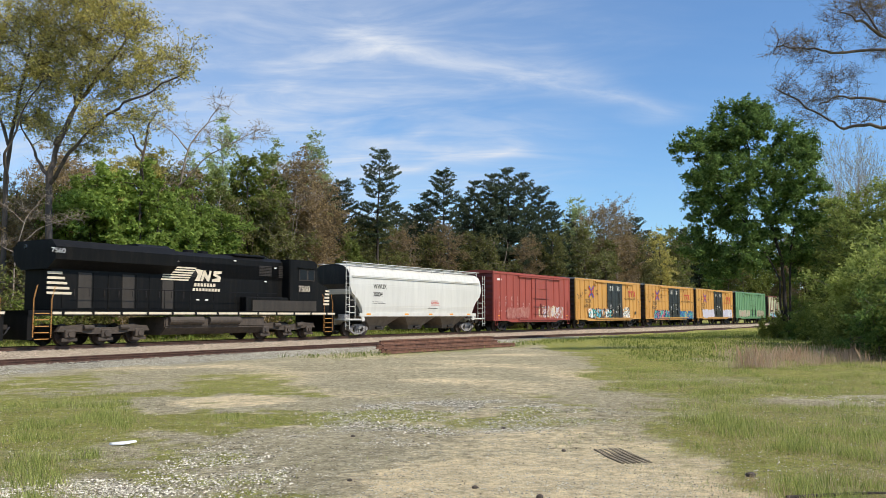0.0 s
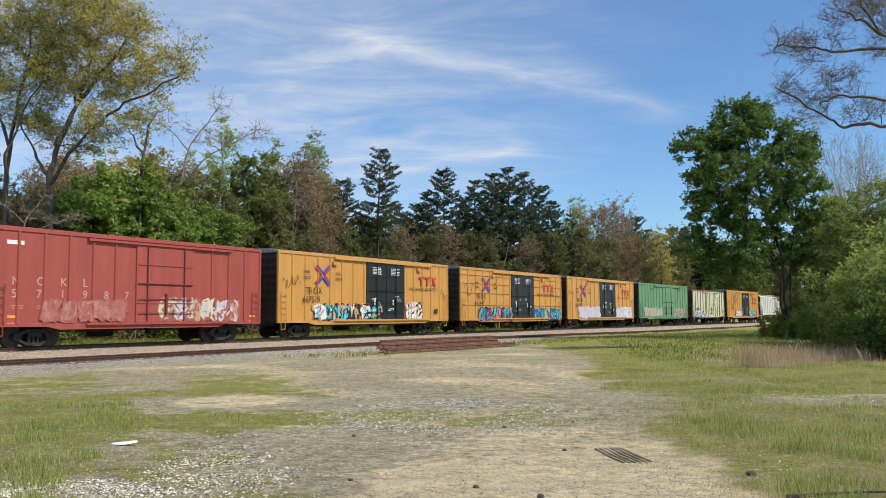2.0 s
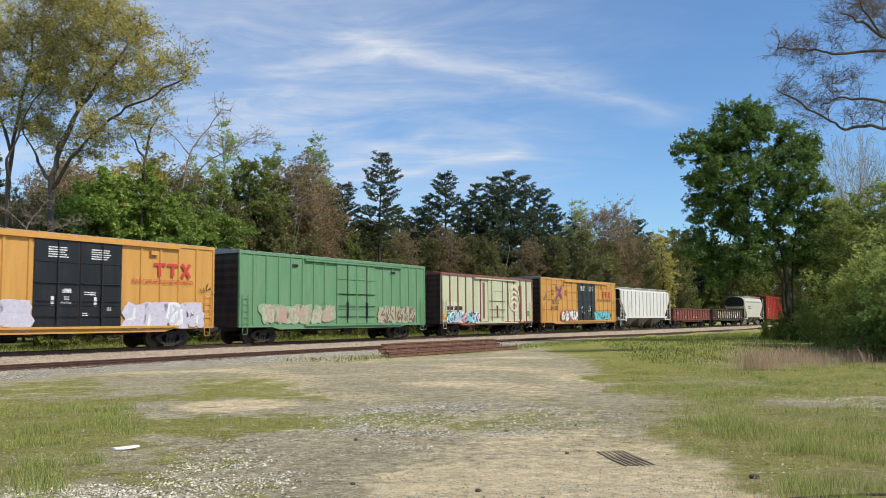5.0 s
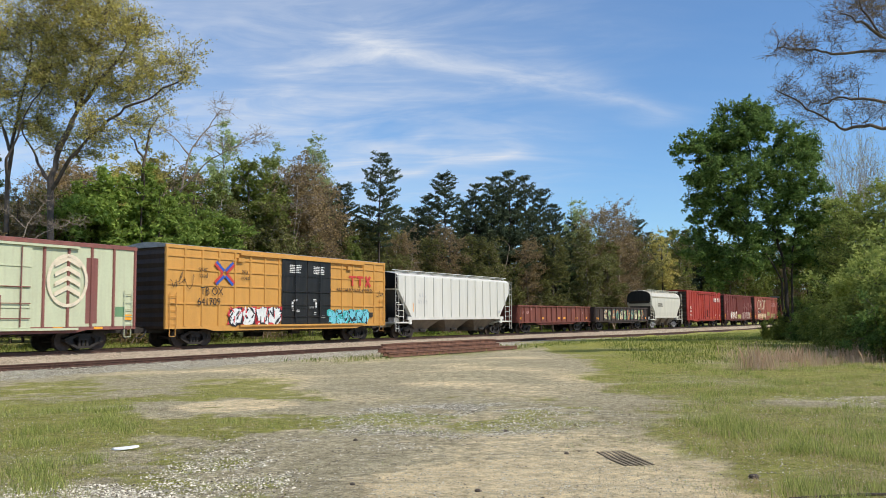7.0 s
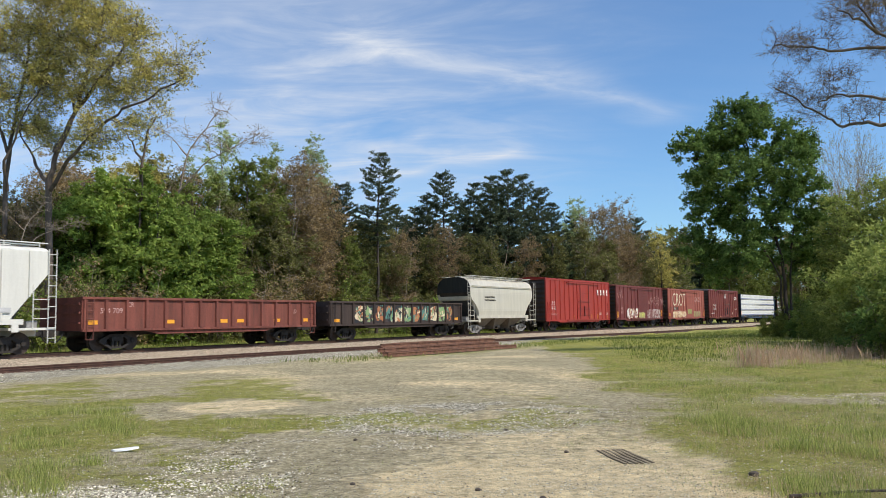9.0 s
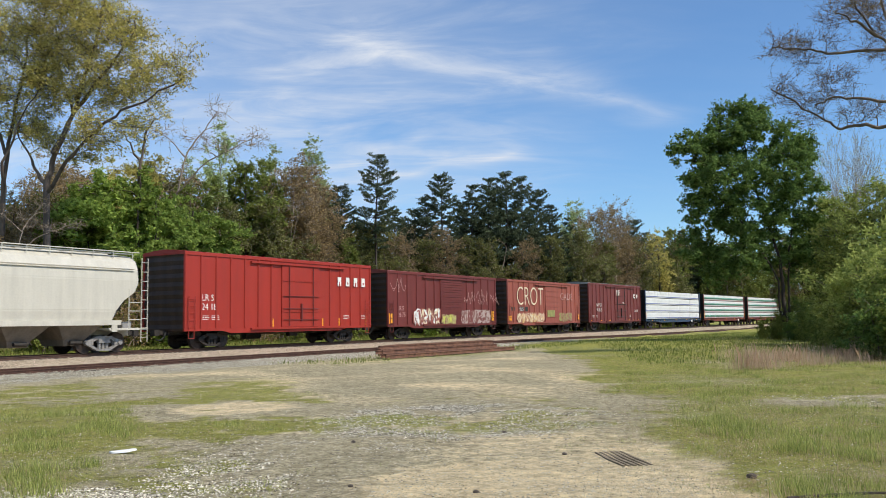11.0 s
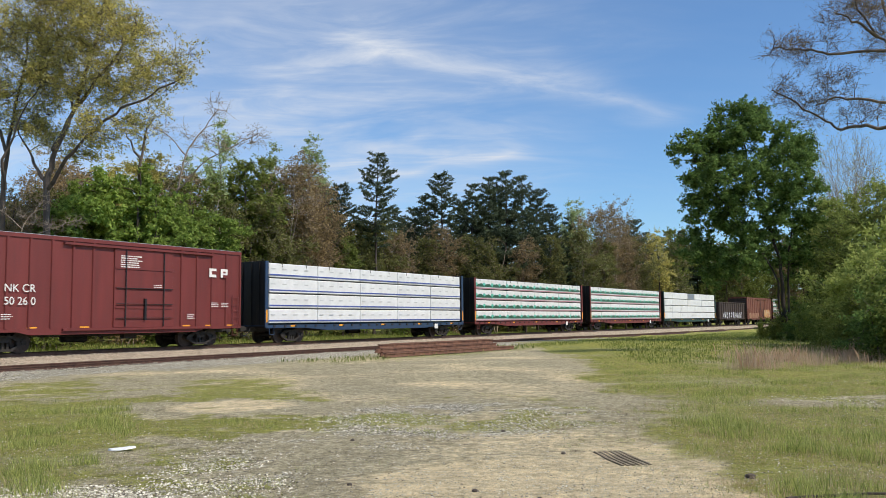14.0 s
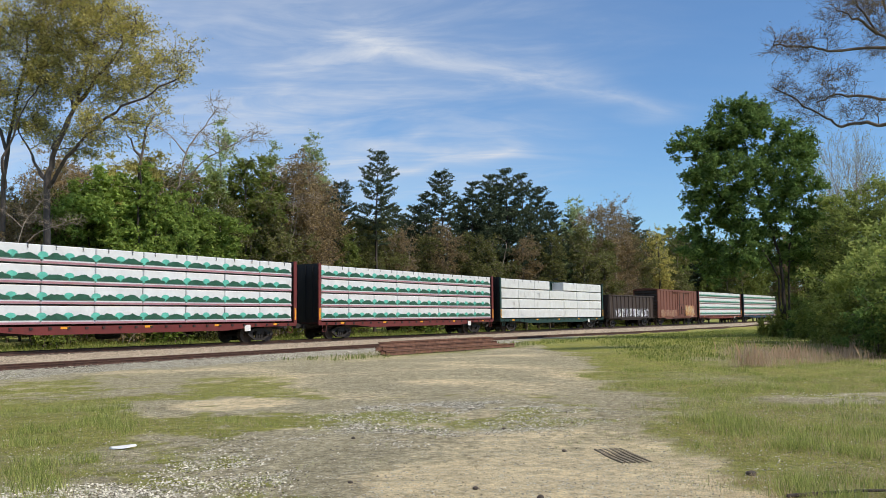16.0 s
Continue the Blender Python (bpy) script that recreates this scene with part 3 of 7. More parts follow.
def build_rail_stack():
    """Old rails lying side by side and crossed, with their I section."""
    sec = [(-0.07, 0), (0.07, 0), (0.07, 0.015), (0.01, 0.035), (0.01, 0.125), (0.035, 0.135), (0.035, 0.17), (-0.035, 0.17), (-0.035, 0.135), (-0.01, 0.125), (-0.01, 0.035), (-0.07, 0.015)]
    rng = random.Random(11)
    ax, ay, bx, by = -2.6, 36.3, 4.1, 46.2
    ln = math.hypot(bx - ax, by - ay)
    turn = math.degrees(math.atan2(by - ay, bx - ax))
    px, py = -(by - ay) / ln, (bx - ax) / ln
    rows = []
    for i in range(12):
        rows.append((0.25 * i, 0.0, rng.uniform(-0.5, 0.5), rng.uniform(-0.9, 0.9)))
    for i in range(8):
        rows.append((0.7 + 0.26 * i, 0.172, rng.uniform(-0.7, 0.7), rng.uniform(-1.2, 1.2)))
    for i in range(4):
        rows.append((1.2 + 0.27 * i, 0.344, rng.uniform(-0.8, 0.8), rng.uniform(-1.2, 1.2)))
    for side, z, slide, skew in rows:
        bm = bmesh.new()
        # the rails behind lie further along, so that the near end of the stack is cut askew
        half = 5.6 - 0.62 * side - rng.choice((0, 0, 0.3, 0.8))
        slide += 0.62 * side
        loft(bm, [[(-half, a, b) for a, b in sec], [(half, a, b) for a, b in sec]])
        ob = part("scrap_rail", bm, M_SCRAP)
        ob.matrix_basis = pose((ax + bx) / 2 + px * side + slide * (bx - ax) / ln, (ay + by) / 2 + py * side + slide * (by - ay) / ln, z + 0.03, 0, 0, turn + skew)
        tagged(ob, "rusty brown length of old rail in a low stack", "rail", "stack of old rails")


build_rail_stack()


# ---- rolling stock; each vehicle stands on the origin, its near side towards -y ----
def make_wheel():
    bm = bmesh.new()
    rod(bm, (0, -0.07, 0), (0, 0.07, 0), 0.46, 20)
    rod(bm, (0, 0.05, 0), (0, 0.085, 0), 0.495, 20)
    rod(bm, (0, -0.12, 0), (0, -0.06, 0), 0.14, 10)
    me = bpy.data.meshes.new("wheel")
    bm.to_mesh(me)
    bm.free()
    me.materials.append(M_WHEEL)
    return me


def make_axle():
    bm = bmesh.new()
    rod(bm, (0, -0.75, 0), (0, 0.75, 0), 0.085, 8)
    me = bpy.data.meshes.new("axle")
    bm.to_mesh(me)
    bm.free()
    me.materials.append(M_WHEEL)
    return me


def make_side_frame(mtl):
    """Cast truck side: arched top, spring opening, journal boxes."""
    bm = bmesh.new()
    for x in (-1, 1):
        box(bm, 0.72 * x - 0.16, 0.72 * x + 0.22 if x > 0 else 0.72 * x + 0.16, -0.09, 0.09, 0.36, 0.60)
        rod(bm, (0.86 * x, -0.14, 0.47), (0.86 * x, 0.06, 0.47), 0.12, 10)
        v = [(0.80 * x, 0.60), (0.42 * x, 0.74), (0.42 * x, 0.58), (0.72 * x, 0.46)]
        v2 = [(0.72 * x, 0.40), (0.34 * x, 0.22), (0.34 * x, 0.10), (0.84 * x, 0.36)]
        for q in (v, v2):
            loft(bm, [[(a, -0.08, c) for a, c in q], [(a, 0.08, c) for a, c in q]])
    box(bm, -0.45, 0.45, -0.09, 0.09, 0.62, 0.76)
    box(bm, -0.40, 0.40, -0.09, 0.09, 0.10, 0.20)
    for x in (-0.2, 0, 0.2):
        rod(bm, (x, 0, 0.2), (x, 0, 0.48), 0.075, 8)
    box(bm, -0.30, 0.30, -0.13, 0.10, 0.46, 0.62)
    bmesh.ops.recalc_face_normals(bm, faces=bm.faces[:])
    me = bpy.data.meshes.new("side_frame")
    bm.to_mesh(me)
    bm.free()
    me.materials.append(mtl)
    return me


def make_bolster():
    bm = bmesh.new()
    box(bm, -0.2, 0.2, -0.95, 0.95, 0.46, 0.80)
    bevel(bm, 0.04)
    me = bpy.data.meshes.new("bolster")
    bm.to_mesh(me)
    bm.free()
    me.materials.append(M_STEEL)
    return me


ME_WHEEL, ME_AXLE, ME_BOLSTER = make_wheel(), make_axle(), make_bolster()
ME_FRAME, ME_FRAME_GREY = make_side_frame(M_STEEL), make_side_frame(M_GREYGEAR)


def truck(parent, x, frame_mesh=None):
    t = shared("truck", ME_BOLSTER, parent, pose(x, 0, 0))
    for y in (-0.98, 0.98):
        shared("side_frame", frame_mesh or ME_FRAME, t, pose(0, y, 0))
    for dx in (-0.86, 0.86):
        shared("axle", ME_AXLE, t, pose(dx, 0, 0.46))
        shared("wheel", ME_WHEEL, t, pose(dx, -0.76, 0.46))
        shared("wheel", ME_WHEEL, t, pose(dx, 0.76, 0.46, 0, 0, 180))
    return t


def coupler(parent, x):
    """Drawbar, knuckle and hanging air hose at one end."""
    d = 1 if x > 0 else -1
    bm = bmesh.new()
    box(bm, min(x - 0.5 * d, x + 0.45 * d), max(x - 0.5 * d, x + 0.45 * d), -0.09, 0.09, 0.75, 0.95)
    box(bm, min(x + 0.36 * d, x + 0.66 * d), max(x + 0.36 * d, x + 0.66 * d), -0.18, 0.14, 0.70, 1.0)
    part("coupler", bm, M_STEEL, parent)
    bm = bmesh.new()
    pts = [(x + 0.1 * d, -0.35, 0.85), (x + 0.25 * d, -0.36, 0.6), (x + 0.42 * d, -0.3, 0.46), (x + 0.62 * d, -0.22, 0.5)]
    for a, b in zip(pts, pts[1:]):
        rod(bm, a, b, 0.03, 6)
    part("air_hose", bm, M_BLACK, parent)


def ladder(parent, x, y, z0, z1, mtl, wide=0.42, rungs=5, along="x"):
    bm = bmesh.new()
    for k in (-0.5, 0.5):
        a = (x + k * wide, y, z0) if along == "x" else (x, y + k * wide, z0)
        b = (a[0], a[1], z1)
        rod(bm, a, b, 0.022, 5)
    for i in range(rungs):
        z = z0 + (z1 - z0) * (i + 0.5) / rungs
        if along == "x":
            rod(bm, (x - wide / 2, y, z), (x + wide / 2, y, z), 0.017, 5)
        else:
            rod(bm, (x, y - wide / 2, z), (x, y + wide / 2, z), 0.017, 5)
    return part("ladder", bm, mtl, parent)


def step(parent, x, y, z0, z1, mtl):
    bm = bmesh.new()
    for k in (-0.18, 0.18):
        rod(bm, (x + k, y, z0), (x + k, y, z1), 0.018, 5)
    rod(bm, (x - 0.18, y, z0), (x + 0.18, y, z0), 0.02, 5)
    part("sill_step", bm, mtl, parent)


def panel(name, parent, x0, x1, y, z0, z1, mtl, label="", thick=0.006):
    """A thin plate or painted patch, proud of the side at y."""
    bm = bmesh.new()
    box(bm, x0, x1, y - thick, y, z0, z1)
    return part(name, bm, mtl, parent, label)


def side_words(parent, text, x, z, size, y, mtl, squeeze=1.0, bold=0.0):
    return words("lettering", text, size, pose(x, y - 0.004, z, 90, 0, 0), mtl, parent, "", squeeze, bold)


def small_print(parent, x, z, w, lines, y, mtl, rng, gap=0.09, h=0.035):
    """Lines of writing too small to read, as bars."""
    bm = bmesh.new()
    for i in range(lines):
        a = x
        while a < x + w * rng.uniform(0.75, 1.0):
            b = a + rng.uniform(0.06, 0.16)
            box(bm, a, min(b, x + w), y - 0.005, y - 0.001, z - i * gap, z - i * gap + h)
            a = b + 0.03
    tagged(part("small_print", bm, mtl, parent), kind="stuff")


def graffiti(parent, x0, x1, z0, z1, y, colours, seed, letters=5, outline=None, name="graffiti"):
    """Spray-painted bubble letters: lumpy overlapping flat shapes with an outline and streaks inside."""
    rng = random.Random(seed)
    w, hgt = (x1 - x0) / letters, z1 - z0
    cols = [surface("spray_paint", c, 0.55, 0, 0.12, 5, 0.0) for c in colours]
    out = surface("spray_outline", outline, 0.55, 0, 0.1, 5, 0.0) if outline else None

    def shape(bm, pts, yy):
        bm.faces.new([bm.verts.new((px, yy, pz)) for px, pz in pts])

    def lump(cx, cz, rx, rz, n=15, lean=0.0, rough=0.26):
        pts = []
        for i in range(n):
            a = 2 * math.pi * i / n
            sq = 1 / max(abs(math.cos(a)), abs(math.sin(a))) ** 0.95
            k = sq * rng.uniform(1 - rough, 1 + rough) * 0.86
            pz = min(z1, max(z0, cz + rz * k * math.sin(a)))
            pts.append((cx + rx * k * math.cos(a) + lean * (pz - cz), pz))
        return pts

    back, mids = bmesh.new(), [bmesh.new() for _ in cols]
    outs = bmesh.new()
    for i in range(letters):
        cx, cz = x0 + (i + 0.5) * w, (z0 + z1) / 2 + rng.uniform(-0.05, 0.05) * hgt
        lean = rng.uniform(-0.15, 0.25)
        shape(back, lump(cx, cz, w * 0.66, hgt * 0.52, lean=lean), y - 0.003)
        if out:
            shape(outs, lump(cx, cz, w * 0.58, hgt * 0.49, lean=lean), y - 0.0045)
        shape(mids[i % max(1, len(cols) - 1)], lump(cx, cz, w * 0.50, hgt * 0.44, lean=lean), y - 0.006)
        for k in range(15):
            ax, az = cx + rng.uniform(-0.34, 0.34) * w, cz + rng.uniform(-0.34, 0.34) * hgt
            b = rng.randrange(len(cols))
            turn = rng.choice((0.2, 1.4, 1.6, 2.3, 0.8))
            ln, th = rng.uniform(0.12, 0.30) * hgt, rng.uniform(0.03, 0.08) * hgt
            c, s = math.cos(turn), math.sin(turn)
            pts = [(ax + c * p - s * q, min(z1, max(z0, az + s * p + c * q))) for p, q in ((-ln, -th * 0.4), (ln * 0.4, -th), (ln, -th * 0.2), (ln * 0.8, th), (-ln * 0.6, th * 0.8))]
            shape(mids[b] if rng.random() < 0.72 or not out else outs, pts, y - 0.0075 - 0.0004 * k)
    base = part(name, back, cols[-1], parent)
    for bm, mtl in zip(mids, cols):
        tagged(part("spray_fill", bm, mtl, base), kind="stuff")
    if out:
        tagged(part("spray_outline", outs, out, base), kind="stuff")
    else:
        outs.free()


def scrawl(parent, x, z, size, y, mtl, seed, strokes=9):
    """A tag drawn with one spray line."""
    rng = random.Random(seed)
    bm = bmesh.new()
    p = (x, z)
    for i in range(strokes):
        q = (x + size * (i + 1) / strokes * 1.6 + rng.uniform(-0.2, 0.2) * size, z + rng.uniform(-0.5, 0.5) * size)
        m = ((p[0] + q[0]) / 2 + rng.uniform(-0.2, 0.2) * size, (p[1] + q[1]) / 2 + rng.uniform(-0.3, 0.3) * size)
        pts = [tuple((1 - u) ** 2 * p[k] + 2 * u * (1 - u) * m[k] + u * u * q[k] for k in (0, 1)) for u in (0, 0.25, 0.5, 0.75, 1)]
        for a, b in zip(pts, pts[1:]):
            d = Vector((b[0] - a[0], b[1] - a[1]))
            if d.length < 1e-4:
                continue
            n = Vector((-d.y, d.x)).normalized() * 0.014
            bm.faces.new([bm.verts.new((c[0] + k * n.x, y - 0.008, c[1] + k * n.y)) for c, k in ((a, 1), (a, -1), (b, -1), (b, 1))])
        p = q
    part("spray_tag", bm, mtl, parent)


CARS = []


def vehicle(name, s0, s1, label, category):
    ob = tagged(new(name), label, category, "vehicles of the freight train")
    CARS.append((ob, (s0 + s1) / 2))
    return ob, (s1 - s0) / 2


def boxcar(name, s0, s1, label, mtl, top=5.0, low=0.90, posts=15, belts=(), door=None, roof=M_ROOF, trim=None, end=M_BLACK, post_mtl=None):
    """A boxcar: sheathed sides with outside posts, doors, corrugated ends, seamed roof, sill, ladders, trucks."""
    car, h = vehicle(name, s0, s1, label, "boxcar")
    Y = 1.52
    trim, post_mtl = trim or mtl, post_mtl or mtl
    d0, d1 = door
    for nm, y in (("side", -1), ("side", 1)):
        bm = bmesh.new()
        ya, yb = sorted((y * Y, y * (Y - 0.07)))
        box(bm, -h, h, ya, yb, low, top - 0.12)
        part(nm, bm, mtl, car)
    for x in (-1, 1):
        bm = bmesh.new()
        n = 9
        prof = []
        for i in range(n * 4 + 1):
            prof.append((0.035 * math.sin(i * math.pi / 2), low + (top - 0.15 - low) * i / (n * 4)))
        loft(bm, [[(x * (h - 0.05 + q), yy, z) for q, z in prof] for yy in (-Y + 0.07, Y - 0.07)], close=False, caps=False)
        part("end_wall", bm, end, car)
    bm = bmesh.new()
    prof = [(-Y - 0.02, top - 0.14), (-Y - 0.02, top - 0.02), (-0.8, top + 0.10), (0, top + 0.15), (0.8, top + 0.10), (Y + 0.02, top - 0.02), (Y + 0.02, top - 0.14)]
    loft(bm, [[(x, y, z) for y, z in prof] for x in (-h, h)])
    roof_ob = part("roof", bm, roof, car, "metal seamed roof")
    bm = bmesh.new()
    box(bm, -0.025, 0.025, -Y, Y, 0, 0.03)
    rib = bpy.data.meshes.new("roof_seam")
    for v in bm.verts:
        v.co.z += top + 0.13 - 0.12 * abs(v.co.y) / Y
    bm.to_mesh(rib)
    bm.free()
    rib.materials.append(roof)
    k = int(2 * h / 1.35)
    for i in range(k + 1):
        shared("roof_seam", rib, roof_ob, pose(-h + 0.05 + (2 * h - 0.1) * i / k, 0, 0))
    for y in (-1, 1):
        bm = bmesh.new()
        ya, yb = sorted((y * (Y + 0.05), y * (Y - 0.02)))
        box(bm, -h - 0.01, h + 0.01, ya, yb, top - 0.17, top - 0.01)
        part("eave_rail", bm, trim, car)
        bm = bmesh.new()
        pts = [(-h, low + 0.12), (-h, low - 0.02), (-h + 2.6, low - 0.03), (-h + 3.2, low - 0.16), (h - 3.2, low - 0.16), (h - 2.6, low - 0.03), (h, low - 0.02), (h, low + 0.12)]
        loft(bm, [[(a, y * (Y + 0.035), b) for a, b in pts], [(a, y * (Y - 0.03), b) for a, b in pts]])
        bmesh.ops.recalc_face_normals(bm, faces=bm.faces[:])
        part("side_sill", bm, trim, car)
    # posts
    bm = bmesh.new()
    wd = 0.045
    pr = [(-wd * 1.6, 0), (-wd, -0.065), (wd, -0.065), (wd * 1.6, 0)]
    loft(bm, [[(a, b, 0) for a, b in pr], [(a, b, top - 0.17 - low - 0.1) for a, b in pr]])
    bmesh.ops.recalc_face_normals(bm, faces=bm.faces[:])
    post = bpy.data.meshes.new("post")
    bm.to_mesh(post)
    bm.free()
    post.materials.append(post_mtl)
    for i in range(posts + 1):
        x = -h + 0.07 + (2 * h - 0.14) * i / posts
        if d0 - 0.12 < x < d1 + 0.12:
            continue
        shared("post", post, car, pose(x, -Y, low + 0.1))
        shared("post", post, car, pose(x, Y, low + 0.1, 0, 0, 180))
    for z in belts:
        for a, b in ((-h, d0), (d1, h)):
            bm = bmesh.new()
            box(bm, a, b, -Y - 0.05, -Y, z - 0.035, z + 0.035)
            part("belt_rail", bm, mtl, car)
    # underframe
    bm = bmesh.new()
    box(bm, -h + 0.1, h - 0.1, -0.3, 0.3, low - 0.22, low + 0.05)
    for x in np.linspace(-h + 0.4, h - 0.4, 9):
        box(bm, x - 0.06, x + 0.06, -1.4, 1.4, low - 0.06, low + 0.04)
    rod(bm, (-1.5, 0.6, low - 0.35), (-0.3, 0.6, low - 0.35), 0.2, 10)
    box(bm, 0.8, 1.5, -0.8, -0.5, low - 0.42, low - 0.1)
    rod(bm, (-h + 2, -0.5, low - 0.25), (h - 2, -0.5, low - 0.25), 0.025, 6)
    part("underframe", bm, M_STEEL, car)
    bm = bmesh.new()
    box(bm, -h + 0.06, h - 0.06, -Y + 0.06, Y - 0.06, low + 0.02, low + 0.06)
    part("floor_plate", bm, M_STEEL, car)
    for x in (-h + 2.35, h - 2.35):
        truck(car, x)
    for x in (-h, h):
        coupler(car, x)
    for x in (-h + 0.45, h - 0.45):
        ladder(car, x, -Y - 0.09, low + 0.05, low + 1.75, mtl, rungs=5)
        step(car, x, -Y - 0.05, low - 0.38, low, mtl)
    return car, h, -Y


def plug_door(car, x0, x1, y, z0, z1, mtl, label="", bars=M_STEEL, grid=True, ribs=0, leaf=1):
    """Sliding door leaves with frames, cross bars and locking rods."""
    w = (x1 - x0) / leaf
    for i in range(leaf):
        a, b = x0 + i * w, x0 + (i + 1) * w
        bm = bmesh.new()
        box(bm, a + 0.02, b - 0.02, y - 0.07, y, z0, z1)
        bevel(bm, 0.012)
        d = part("door", bm, mtl, car, label)
        n = ribs or 4
        for j in range(1, n):
            z = z0 + (z1 - z0) * j / n
            bm = bmesh.new()
            box(bm, a + 0.08, b - 0.08, y - 0.105, y - 0.07, z - 0.03, z + 0.03)
            part("door_rib", bm, mtl, d)
        if grid:
            for fx in (0.18, 0.82) if leaf == 1 else (0.5,):
                bm = bmesh.new()
                rod(bm, (a + fx * w, y - 0.13, z0 + 0.05), (a + fx * w, y - 0.13, z1 - 0.05), 0.028, 6)
                part("locking_rod", bm, bars, d)
            for fz in (0.12, 0.30, 0.5):
                bm = bmesh.new()
                rod(bm, (a + 0.1, y - 0.13, z0 + fz * (z1 - z0)), (b - 0.1, y - 0.13, z0 + fz * (z1 - z0)), 0.02, 6)
                part("door_handle_rod", bm, bars, d)
            bm = bmesh.new()
            box(bm, (a + b) / 2 - 0.06, (a + b) / 2 + 0.06, y - 0.17, y - 0.07, z0 + 0.35, z0 + 1.35)
            part("gear_box", bm, bars, d)
    for z, nm in ((z0 - 0.05, "door_track"), (z1 + 0.05, "door_track")):
        bm = bmesh.new()
        box(bm, x0 - (x1 - x0) * 0.75, x1 + (x1 - x0) * 0.75, y - 0.15, y, z - 0.05, z + 0.05)
        part(nm, bm, mtl if mtl is not M_BLACK else M_YELLOW, car)


def reflectors(car, y, z, xs, upright=False):
    for x in xs:
        if upright:
            panel("reflector", car, x - 0.05, x + 0.05, y - 0.002, z, z + 0.45, M_ORANGE, "orange reflective strip")
        else:
            panel("reflector", car, x - 0.23, x + 0.23, y - 0.002, z, z + 0.10, M_ORANGE, "orange reflective strip")


def railbox(name, s0, s1, number, belts, seed, label, graf, faded=False):
    """Yellow 60-foot boxcar with black double doors and the crossed red and blue marking."""
    car, h, y = boxcar(name, s0, s1, label, M_YELLOW, 5.06, 0.92, 16, belts, (-0.95, 3.45), M_ROOF, M_YELLOW, M_END)
    rng = random.Random(seed)
    plug_door(car, -0.95, 3.45, y, 1.06, 4.78, M_BLACK, "black double sliding door", M_BLACK, True, 4, 2)
    for dx in (-0.55, 1.55):
        small_print(car, dx + 0.25, 4.42, 1.0, 5, y - 0.072, M_LETTER_W, rng, 0.10, 0.05)
        for k in range(4):
            small_print(car, dx + rng.uniform(-0.2, 1.2), rng.uniform(1.4, 2.7), rng.uniform(0.2, 0.5), 2, y - 0.072, M_LETTER_W, rng, 0.09, 0.04)
        panel("placard", car, dx + 0.42, dx + 0.56, y - 0.073, 1.95, 2.35, M_LETTER_W)
    # crossed arrow marking
    cx, cz = -5.35, 3.75
    for ang, first in ((40, M_LETTER_B), (140, M_LETTER_R), (220, M_LETTER_B), (320, M_LETTER_R)):
        for k, mtl in ((0.075, first), (-0.075, M_LETTER_R if first is M_LETTER_B else M_LETTER_B)):
            bm = bmesh.new()
            box(bm, 0.12, 0.84, -0.004, 0.0, k - 0.07, k + 0.07)
            ob = part("crossed_marking", bm, mtl, car)
            ob.matrix_basis = pose(cx, y - 0.075, cz, 0, -ang, 0)
    mt = M_LETTER_K
    side_words(car, "next", -7.15, 3.82, 0.34, y - 0.07, mt)
    side_words(car, "load", -7.1, 3.48, 0.34, y - 0.07, mt)
    side_words(car, "any", -4.1, 3.82, 0.34, y - 0.07, mt)
    side_words(car, "road", -4.15, 3.48, 0.34, y - 0.07, mt)
    side_words(car, "TB OX", -7.0, 2.62, 0.55, y - 0.07, mt, 0.95)
    side_words(car, number, -7.2, 2.08, 0.55, y - 0.07, mt, 0.95)
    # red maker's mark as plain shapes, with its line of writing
    for a, b, z0, z1 in ((5.25, 5.95, 3.92, 4.06), (5.50, 5.68, 3.42, 3.92), (6.05, 6.75, 3.92, 4.06), (6.30, 6.48, 3.42, 3.92)):
        panel("red_mark", car, a, b, y - 0.072, z0, z1, M_LETTER_R, "faded red mark")
    for ang in (52, -52):
        bm = bmesh.new()
        box(bm, -0.42, 0.42, -0.005, 0.0, -0.09, 0.09)
        ob = part("red_mark", bm, M_LETTER_R, car, "faded red mark")
        ob.matrix_basis = pose(7.22, y - 0.073 - (0.003 if ang < 0 else 0), 3.74, 0, -ang, 0)
    side_words(car, "RAILCAR POOLING EXPERTS", 4.0, 3.06, 0.29, y - 0.07, M_LETTER_K if not faded else M_LETTER_R, 1.0)
    for x in (-4.45, 5.0):
        bm = bmesh.new()
        box(bm, x, x + 0.45, y - 0.16, y, 4.42, 4.62)
        part("door_stop", bm, M_YELLOW, car)
    panel("data_plate", car, 7.3, 7.75, y - 0.072, 1.45, 1.75, M_LETTER_K)
    scrawl(car, -8.95, 3.3, 0.9, y - 0.07, M_LETTER_K, seed + 3, 12)
    scrawl(car, 8.1, 2.9, 0.6, y - 0.07, M_LETTER_K, seed + 4, 10)
    panel("grey_end_cap", car, -h - 0.02, -h + 0.3, 1.3, 4.6, 4.7, M_ROOF)
    for (a, b, z0, z1, cols, n, out) in graf:
        graffiti(car, a, b, z0, z1, y - 0.072, cols, seed + int(a * 10) % 97 + 20, n, out)
    return car


